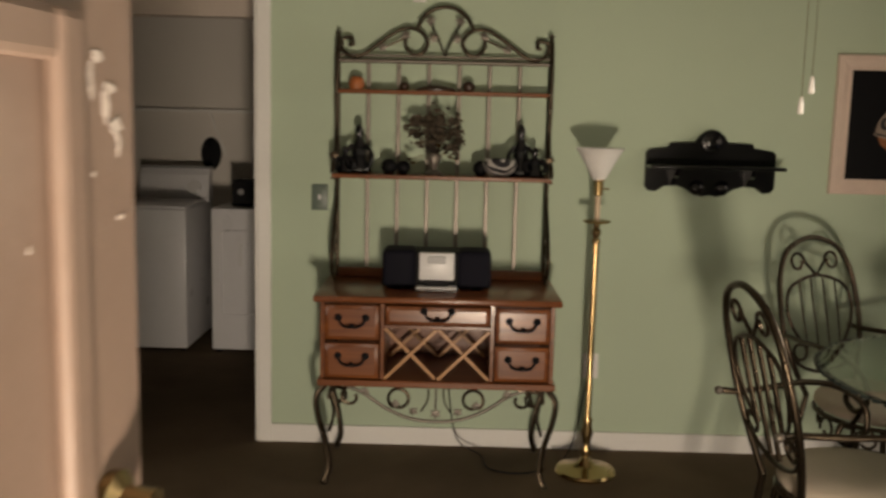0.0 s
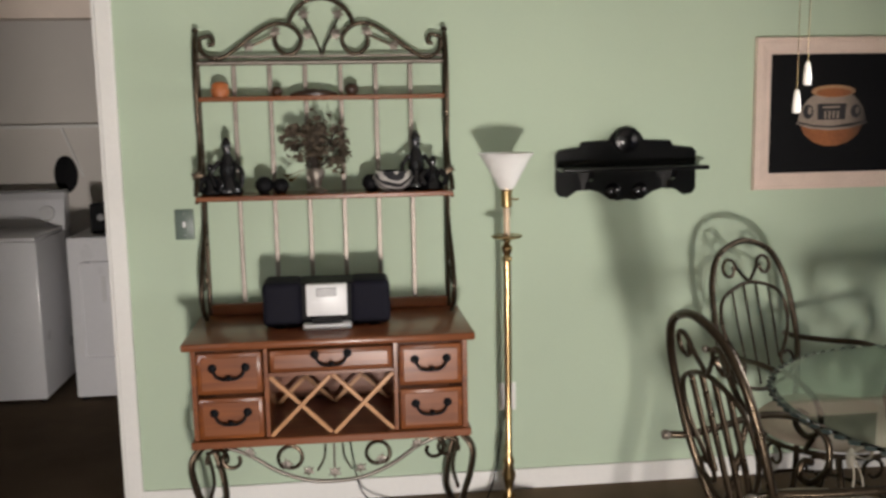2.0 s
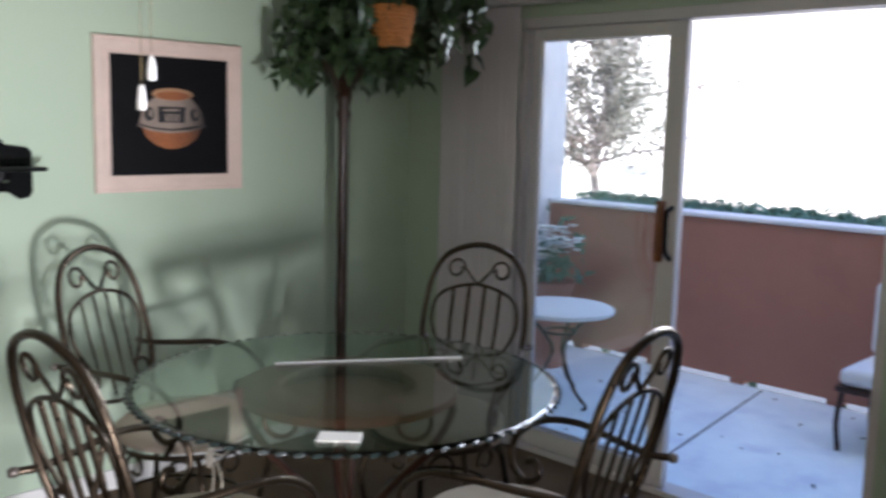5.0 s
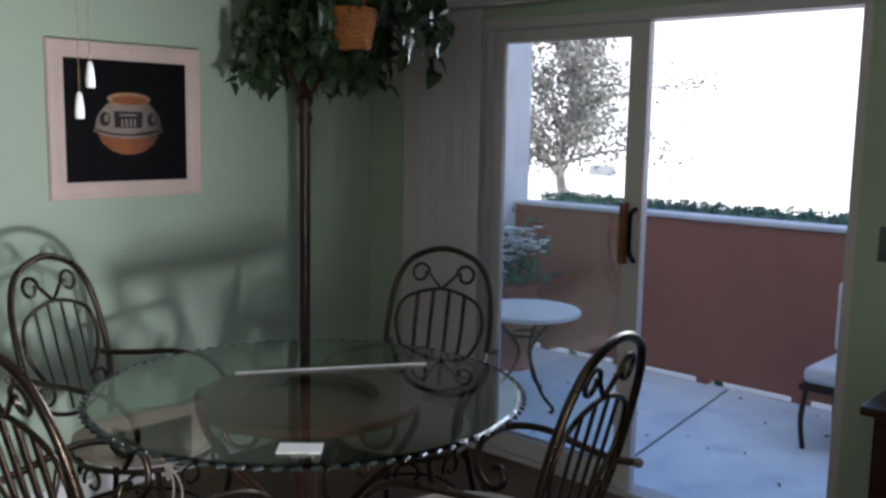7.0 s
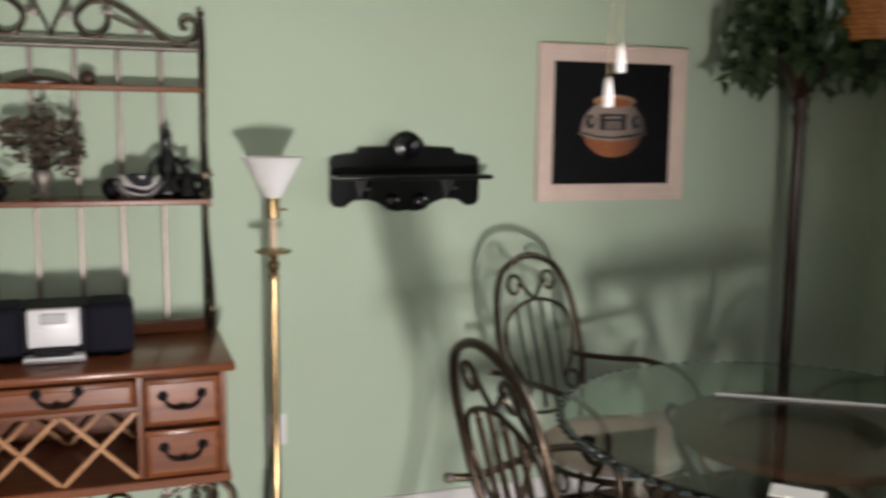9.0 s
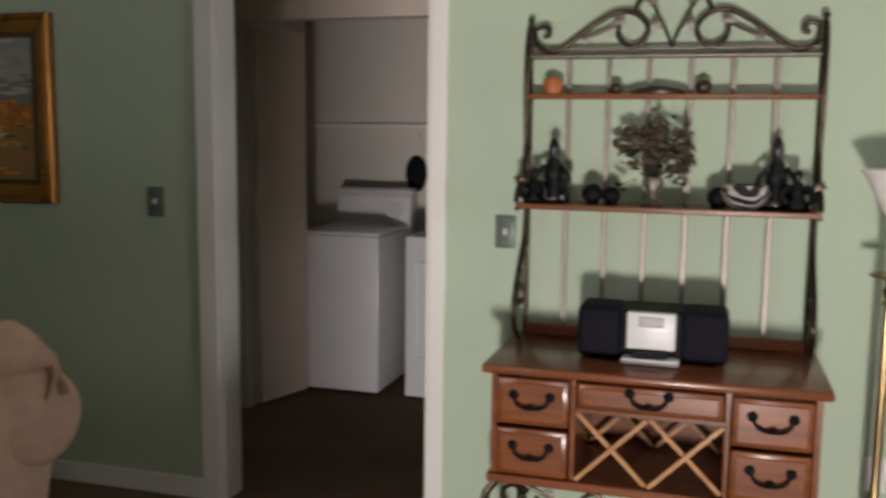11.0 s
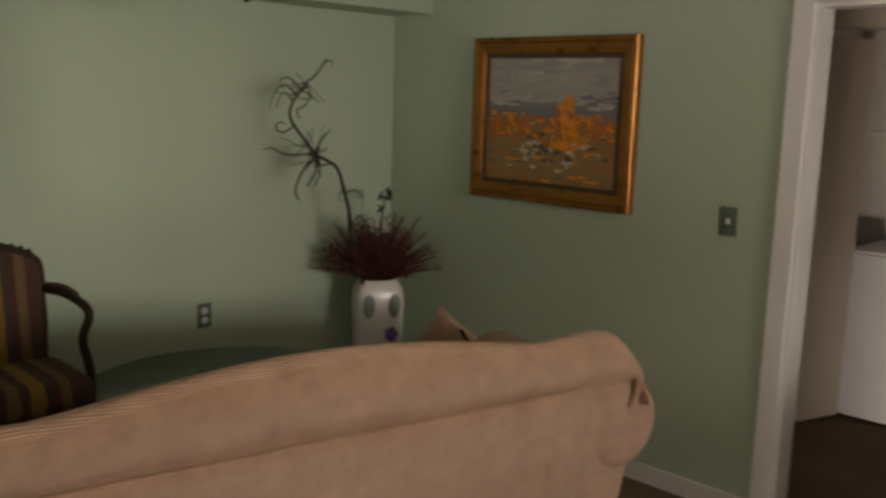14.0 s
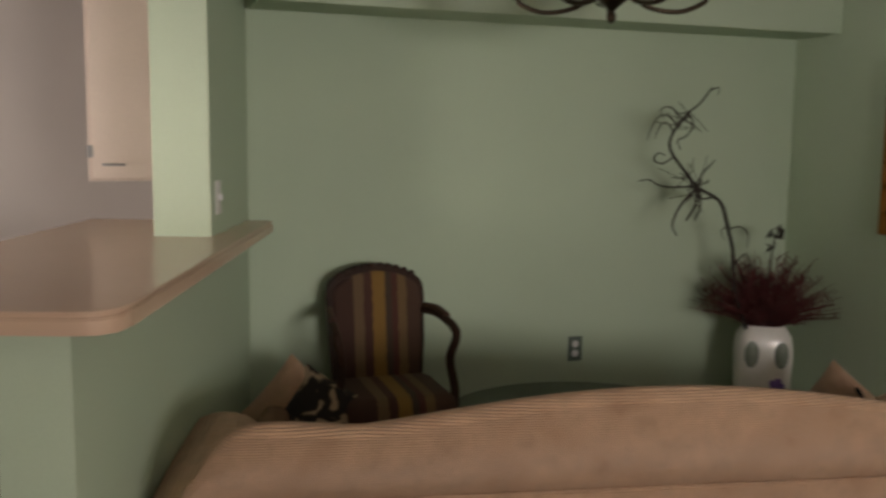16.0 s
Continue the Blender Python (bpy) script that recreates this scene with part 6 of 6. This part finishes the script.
# tall white vase with dried branches
t = thing("floor_vase", Matrix.Translation((-2.88, -0.34, 0)) @ Matrix.Rotation(radians(62), 4, "Z"), "tall white ceramic vase with green ovals and dried branches", "vase")
b = bmesh.new()
rings = []
N = 40
for w, d, z in ((0.095, 0.075, 0.0), (0.105, 0.085, 0.02), (0.118, 0.09, 0.25), (0.125, 0.092, 0.50), (0.128, 0.092, 0.62), (0.12, 0.085, 0.68), (0.098, 0.07, 0.715), (0.088, 0.064, 0.73), (0.08, 0.058, 0.728), (0.08, 0.058, 0.60)):
    ring = []
    for i in range(N):
        a = 2 * math.pi * i / N
        c, s = math.cos(a), math.sin(a)
        ring.append(b.verts.new((w * math.copysign(abs(c) ** 0.5, c), d * math.copysign(abs(s) ** 0.5, s), z)))
    rings.append(ring)
for a, c in zip(rings, rings[1:]):
    for i in range(N):
        j = (i + 1) % N
        b.faces.new((a[i], a[j], c[j], c[i]))
b.faces.new(list(reversed(rings[0])))
b.faces.new(rings[-1])
body = part("body", b, M_CERAMIC, t, "white glazed body", 60)
M_OVAL = material("grey_green_glaze", (0.17, 0.20, 0.16), 0.4, vary=0.25, scale=14, fine=80)
for s in (-1, 1):
    b = lathe([(0.0, 0.006), (0.026, 0.005), (0.032, 0.0)], 24, Matrix.Translation((s * 0.066, -0.0915, 0.605)) @ Matrix.Rotation(radians(90), 4, "X") @ Matrix.Diagonal((1, 1.95, 1, 1)))
    part("oval", b, M_OVAL, body, "recessed grey-green oval", 60)
b = bmesh.new()
for k in range(5):
    a = radians(72 * k)
    lathe([(0.0, 0.005), (0.016, 0.003), (0.018, 0.0)], 12, Matrix.Translation((0.05 + 0.019 * math.cos(a), -0.0915, 0.46 + 0.022 * math.sin(a))) @ Matrix.Rotation(radians(90), 4, "X"), b)
lathe([(0.0, 0.007), (0.022, 0.004), (0.024, 0.0)], 14, Matrix.Translation((0.05, -0.0915, 0.46)) @ Matrix.Rotation(radians(90), 4, "X"), b)
part("flower_motif", b, M_PURPLE, body, "painted purple flower", 60)
b = tube(smooth_path([(0.05, -0.093, 0.44), (0.045, -0.094, 0.38), (0.02, -0.093, 0.34)], 5), 0.004, None, 6)
part("stem_motif", b, M_MATTE, body)
random.seed(17)
b = bmesh.new()
for i in range(620):
    a, el, ln = random.uniform(0, 6.28), random.uniform(0.25, 1.35), random.uniform(0.18, 0.38)
    d = Vector((math.cos(a) * math.cos(el), 0.8 * math.sin(a) * math.cos(el), math.sin(el)))
    o = Vector((0, 0, 0.70))
    tube([o + d * 0.02, o + d * ln * 0.55 + Vector((0, 0, 0.02)), o + d * ln], 0.0035, b, 4, 0.6, 0.0012)
    if i % 2:
        for k in range(3):
            q = o + d * ln * random.uniform(0.6, 1)
            tube([q, q + Vector((random.gauss(0, 0.02), random.gauss(0, 0.02), 0.03))], 0.0022, b, 4)
tagged(part("dried_grass", b, M_MAROON, t, "bushy maroon dried grass"), kind="stuff")
inv = (Matrix.Translation((-2.88, -0.34, 0)) @ Matrix.Rotation(radians(62), 4, "Z")).inverted()


def twig(bm, pts, r0, r1):
    tube(smooth_path([inv @ Vector(p) for p in pts], 7), r0 * 0.85, bm, 7, 1.0, r1 * 0.8)


b = bmesh.new()
X = -2.88
twig(b, [(X, -0.42, 0.68), (X, -0.50, 0.85), (X, -0.53, 1.0), (X, -0.536, 1.08), (X - 0.02, -0.556, 1.19), (X, -0.60, 1.275), (X + 0.02, -0.655, 1.32), (X, -0.735, 1.365), (X, -0.80, 1.43), (X, -0.865, 1.50), (X, -0.89, 1.555), (X, -0.862, 1.62), (X, -0.80, 1.69), (X, -0.745, 1.73), (X, -0.685, 1.80)], 0.013, 0.005)
twig(b, [(X, -0.735, 1.365), (X, -0.80, 1.31), (X + 0.03, -0.86, 1.26), (X + 0.02, -0.872, 1.20), (X, -0.835, 1.155)], 0.008, 0.005)
twig(b, [(X, -0.74, 1.37), (X - 0.03, -0.84, 1.365), (X, -0.93, 1.375), (X, -0.985, 1.40), (X, -1.036, 1.395)], 0.006, 0.003)
twig(b, [(X, -0.735, 1.36), (X, -0.72, 1.42), (X, -0.68, 1.46), (X, -0.655, 1.485)], 0.007, 0.003)
twig(b, [(X, -0.74, 1.36), (X + 0.03, -0.765, 1.29), (X, -0.79, 1.22)], 0.007, 0.005)
twig(b, [(X, -0.735, 1.36), (X + 0.03, -0.74, 1.29), (X, -0.745, 1.22)], 0.006, 0.004)
twig(b, [(X, -0.655, 1.32), (X, -0.71, 1.315), (X, -0.76, 1.33), (X, -0.79, 1.30)], 0.006, 0.003)
twig(b, [(X, -0.865, 1.50), (X, -0.92, 1.47), (X, -0.965, 1.485), (X, -0.945, 1.515), (X, -0.91, 1.505)], 0.005, 0.003)
twig(b, [(X, -0.85, 1.63), (X, -0.905, 1.675), (X, -0.955, 1.665), (X, -0.99, 1.61), (X, -1.0, 1.57)], 0.005, 0.002)
twig(b, [(X, -0.87, 1.60), (X, -0.91, 1.645), (X, -0.945, 1.625), (X, -0.965, 1.575)], 0.004, 0.002)
twig(b, [(X, -0.83, 1.66), (X, -0.89, 1.71), (X, -0.94, 1.70), (X, -0.925, 1.66)], 0.005, 0.002)
twig(b, [(X, -0.80, 1.69), (X, -0.775, 1.64), (X, -0.805, 1.59), (X, -0.85, 1.57), (X, -0.835, 1.53)], 0.005, 0.003)
twig(b, [(X, -0.69, 1.79), (X, -0.65, 1.80), (X, -0.655, 1.77)], 0.004, 0.002)
twig(b, [(X, -0.555, 1.18), (X, -0.50, 1.185), (X, -0.455, 1.15), (X, -0.46, 1.09)], 0.004, 0.002)
twig(b, [(X, -0.56, 1.2), (X, -0.60, 1.17), (X, -0.585, 1.13)], 0.004, 0.002)
twig(b, [(X, -0.536, 1.0), (X, -0.47, 1.06), (X, -0.44, 1.02), (X, -0.45, 0.9)], 0.005, 0.002)
twig(b, [(X, -0.38, 0.70), (X, -0.34, 0.90), (X, -0.32, 1.05), (X, -0.30, 1.15)], 0.006, 0.004)
for q in ((-0.32, 1.08), (-0.30, 1.13), (-0.28, 1.17), (-0.33, 1.15)):
    for k in range(5):
        leaf(b, inv @ Vector((X, q[0], q[1])), 0.04, 0.03, rnd3())
for i in range(34):
    k = random.choice([(-0.735, 1.365), (-0.76, 1.36), (-0.72, 1.40), (-0.78, 1.42), (-0.82, 1.66)])
    p = inv @ Vector((X, k[0], k[1]))
    tube([p, p + Vector((random.gauss(0, 0.03), random.gauss(0, 0.03), random.gauss(0, 0.03))), p + Vector((random.gauss(0, 0.06), random.gauss(0, 0.06), random.gauss(0.01, 0.05)))], 0.002, b, 4)
part("twisted_branch", b, M_TWIG, t, "dark corkscrew willow branch", 60)

# chandelier
t = thing("chandelier", Matrix.Translation((-2.0, -1.70, 1.925)), "dark bronze chandelier with clear glass cups", "chandelier")
part("finial", lathe([(0.0, 0.0), (0.012, 0.008), (0.016, 0.025), (0.008, 0.04), (0.03, 0.06), (0.065, 0.085), (0.07, 0.10), (0.03, 0.13), (0.018, 0.2), (0.03, 0.24), (0.012, 0.28)], 24), M_IRON, t, smooth=50)
part("rod", tube([(0, 0, 0.27), (0, 0, ZC - 1.925)], 0.006, None, 8), M_IRON, t)
part("canopy", lathe([(0.06, ZC - 1.945), (0.065, ZC - 1.9255), (0.065, ZC - 1.925)], 24), M_IRON, t)
M_CLEAR = glass_material("clear_cup_glass", (0.96, 0.95, 0.94), 0.05)
for i in range(5):
    a = radians(72 * i + 8)
    c, s = math.cos(a), math.sin(a)
    arm = part("arm", tube(smooth_path([(0.05 * c, 0.05 * s, 0.10), (0.12 * c, 0.12 * s, 0.055), (0.22 * c, 0.22 * s, 0.045), (0.30 * c, 0.30 * s, 0.075), (0.31 * c, 0.31 * s, 0.10)], 6), 0.008, None, 8), M_IRON, t, smooth=50)
    part("cup", lathe([(0.018, 0.09), (0.045, 0.10), (0.06, 0.13), (0.066, 0.19), (0.063, 0.19), (0.057, 0.135), (0.04, 0.105), (0.0, 0.10)], 24, Matrix.Translation((0.31 * c, 0.31 * s, 0))), M_CLEAR, arm, "clear glass cup", 50)

# ---- bar counter and kitchen ----
t = thing("bar_counter", Matrix.Identity(4), "beige laminate bar counter with rounded corner on the half wall", "counter")
outl = [(-0.115, -0.04), (-0.115, 0.62), (0.0, 0.62), (1.80, 0.62), (1.80, -0.10), (0.0, -0.13), (-0.07, -0.125), (-0.105, -0.095)]
b = bmesh.new()
va = [b.verts.new((x, y, BARTOP - 0.012)) for x, y in outl]
vb = [b.verts.new((x, y, BARTOP)) for x, y in outl]
b.faces.new(va), b.faces.new(list(reversed(vb)))
for i in range(len(outl)):
    j = (i + 1) % len(outl)
    b.faces.new((va[i], vb[i], vb[j], va[j]))
bmesh.ops.bevel(b, geom=[e for e in b.edges if e.calc_length() > 0.02], offset=0.004, segments=2, affect="EDGES")
bmesh.ops.transform(b, matrix=BAR, verts=b.verts)
part("worktop", b, M_LAMINATE, t, "smooth beige laminate top", 40)
b = bmesh.new()
va = [b.verts.new((0.84 + (x - 0.84) * 1.003, 0.25 + (y - 0.25) * 1.008, BARTOP - 0.047)) for x, y in outl]
vb = [b.verts.new((0.84 + (x - 0.84) * 1.003, 0.25 + (y - 0.25) * 1.008, BARTOP - 0.0125)) for x, y in outl]
b.faces.new(va), b.faces.new(list(reversed(vb)))
for i in range(len(outl)):
    j = (i + 1) % len(outl)
    b.faces.new((va[i], vb[i], vb[j], va[j]))
bmesh.ops.bevel(b, geom=[e for e in b.edges if e.calc_length() > 0.02], offset=0.004, segments=2, affect="EDGES")
bmesh.ops.transform(b, matrix=BAR, verts=b.verts)
part("edge_band", b, M_LAMINATE, t, "beige laminate edge band", 40)
t = thing("kitchen_cabinet", Matrix.Translation((-3.62, -3.00, 1.37)), "cream painted upper kitchen cabinet", "cabinet")
part("body", boxed((-0.32, -0.25, 0), (0.0, 0.33, 1.06), 0.003), M_CREAM, t)
d = part("door", boxed((0.002, -0.235, 0.012), (0.022, 0.32, 1.05), 0.004), M_CREAM, t, smooth=40)
part("handle", tube(smooth_path([(0.02, -0.19, 0.07), (0.045, -0.185, 0.07), (0.045, -0.115, 0.07), (0.02, -0.11, 0.07)], 4), 0.005, None, 7), M_GREY, d)
for z in (0.10, 0.88):
    part("hinge", boxed((0.0, -0.254, z), (0.026, -0.232, z + 0.05)), M_GREY, d)
plate("light_switch", BAR @ Matrix.Translation((1.30, -0.0, 1.36)) @ Matrix.Rotation(radians(180), 4, "Z") @ Matrix.Rotation(radians(180), 4, "Z"), "white switch plate on the pier", M_WHITE, True)

# ---- entrance door ----
HINGE = Vector((DX0 + 0.005, YF + 0.01, 0))
aim = math.atan2(-3.55 - HINGE.y, 0.628 - HINGE.x)
t = thing("door_1", Matrix.Translation(HINGE) @ Matrix.Rotation(aim, 4, "Z"), "open beige entrance door with raised mouldings and scuffed paint", "door", kind="structure")
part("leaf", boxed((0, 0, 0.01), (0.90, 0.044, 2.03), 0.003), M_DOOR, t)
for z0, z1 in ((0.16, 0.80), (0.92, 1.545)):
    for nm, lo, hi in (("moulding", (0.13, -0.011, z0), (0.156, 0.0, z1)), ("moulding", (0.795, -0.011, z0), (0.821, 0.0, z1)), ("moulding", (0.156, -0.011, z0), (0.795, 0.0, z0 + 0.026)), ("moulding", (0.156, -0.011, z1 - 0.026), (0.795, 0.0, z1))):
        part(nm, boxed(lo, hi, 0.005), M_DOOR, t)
part("deadbolt", lathe([(0.030, 0), (0.030, 0.008), (0.020, 0.014), (0.018, 0.035), (0.0, 0.038)], 24, Matrix.Translation((0.852, 0, 1.268)) @ Matrix.Scale(0.8, 4) @ Matrix.Rotation(radians(90), 4, "X")), M_BRASS, t, "polished brass deadbolt turn", 40)
part("door_knob", lathe([(0.030, 0), (0.028, 0.006), (0.012, 0.012), (0.012, 0.03), (0.026, 0.045), (0.028, 0.058), (0.018, 0.07), (0.0, 0.073)], 24, Matrix.Translation((0.84, 0, 0.95)) @ Matrix.Rotation(radians(90), 4, "X")), M_BRASS, t, "polished brass knob", 40)
M_SCUFF = material("scuffed_primer", (0.74, 0.66, 0.60), 0.8, vary=0.1, scale=40, fine=200)
random.seed(41)
for k, (lx, lz, rx, rz) in enumerate(((0.853, 1.525, 0.006, 0.003), (0.845, 1.512, 0.003, 0.009), (0.862, 1.50, 0.004, 0.010), (0.872, 1.488, 0.008, 0.004), (0.866, 1.508, 0.006, 0.003), (0.876, 1.478, 0.003, 0.006), (0.845, 1.462, 0.0012, 0.0015), (0.874, 1.436, 0.0012, 0.0014), (0.879, 1.436, 0.0012, 0.0014), (0.778, 1.43, 0.0012, 0.0018))):
    o = [(lx + (x - 0.0), z) for x, z in blob(0, lz, rx, rz, 14, 0.5)]
    decal("paint_scuff", o, 0.0 - 0.0004, M_SCUFF, t, 0.0004)
structure("trim_entrance", box(box(box(bmesh.new(), (DX0 - 0.075, YF, 0), (DX0 - 0.002, YF + 0.018, 2.12), 0.004), (DX1 + 0.002, YF, 0), (DX1 + 0.075, YF + 0.018, 2.12), 0.004), (DX0 - 0.002, YF, 2.052), (DX1 + 0.002, YF + 0.018, 2.12), 0.004), M_WHITE, "white casing round the entrance", "trim")

# ---- pull chains ----
for x, y, z in ((1.495, -2.315, 1.577), (1.470, -2.335, 1.538)):
    t = thing("pull_chain", Matrix.Translation((x, y, z)), "thin pull chain with a white ceramic fob hanging from the ceiling", "pull chain", "ceiling pull chains")
    part("fob", lathe([(0.0, -0.018), (0.0052, -0.017), (0.0056, -0.007), (0.004, 0.008), (0.0028, 0.014), (0.0, 0.016)], 16), M_CERAMIC, t, "white ceramic fob", 50)
    part("chain", tube([(0, 0, 0.014), (0, 0, ZC - z)], 0.0006, None, 5), M_BRASS, t)
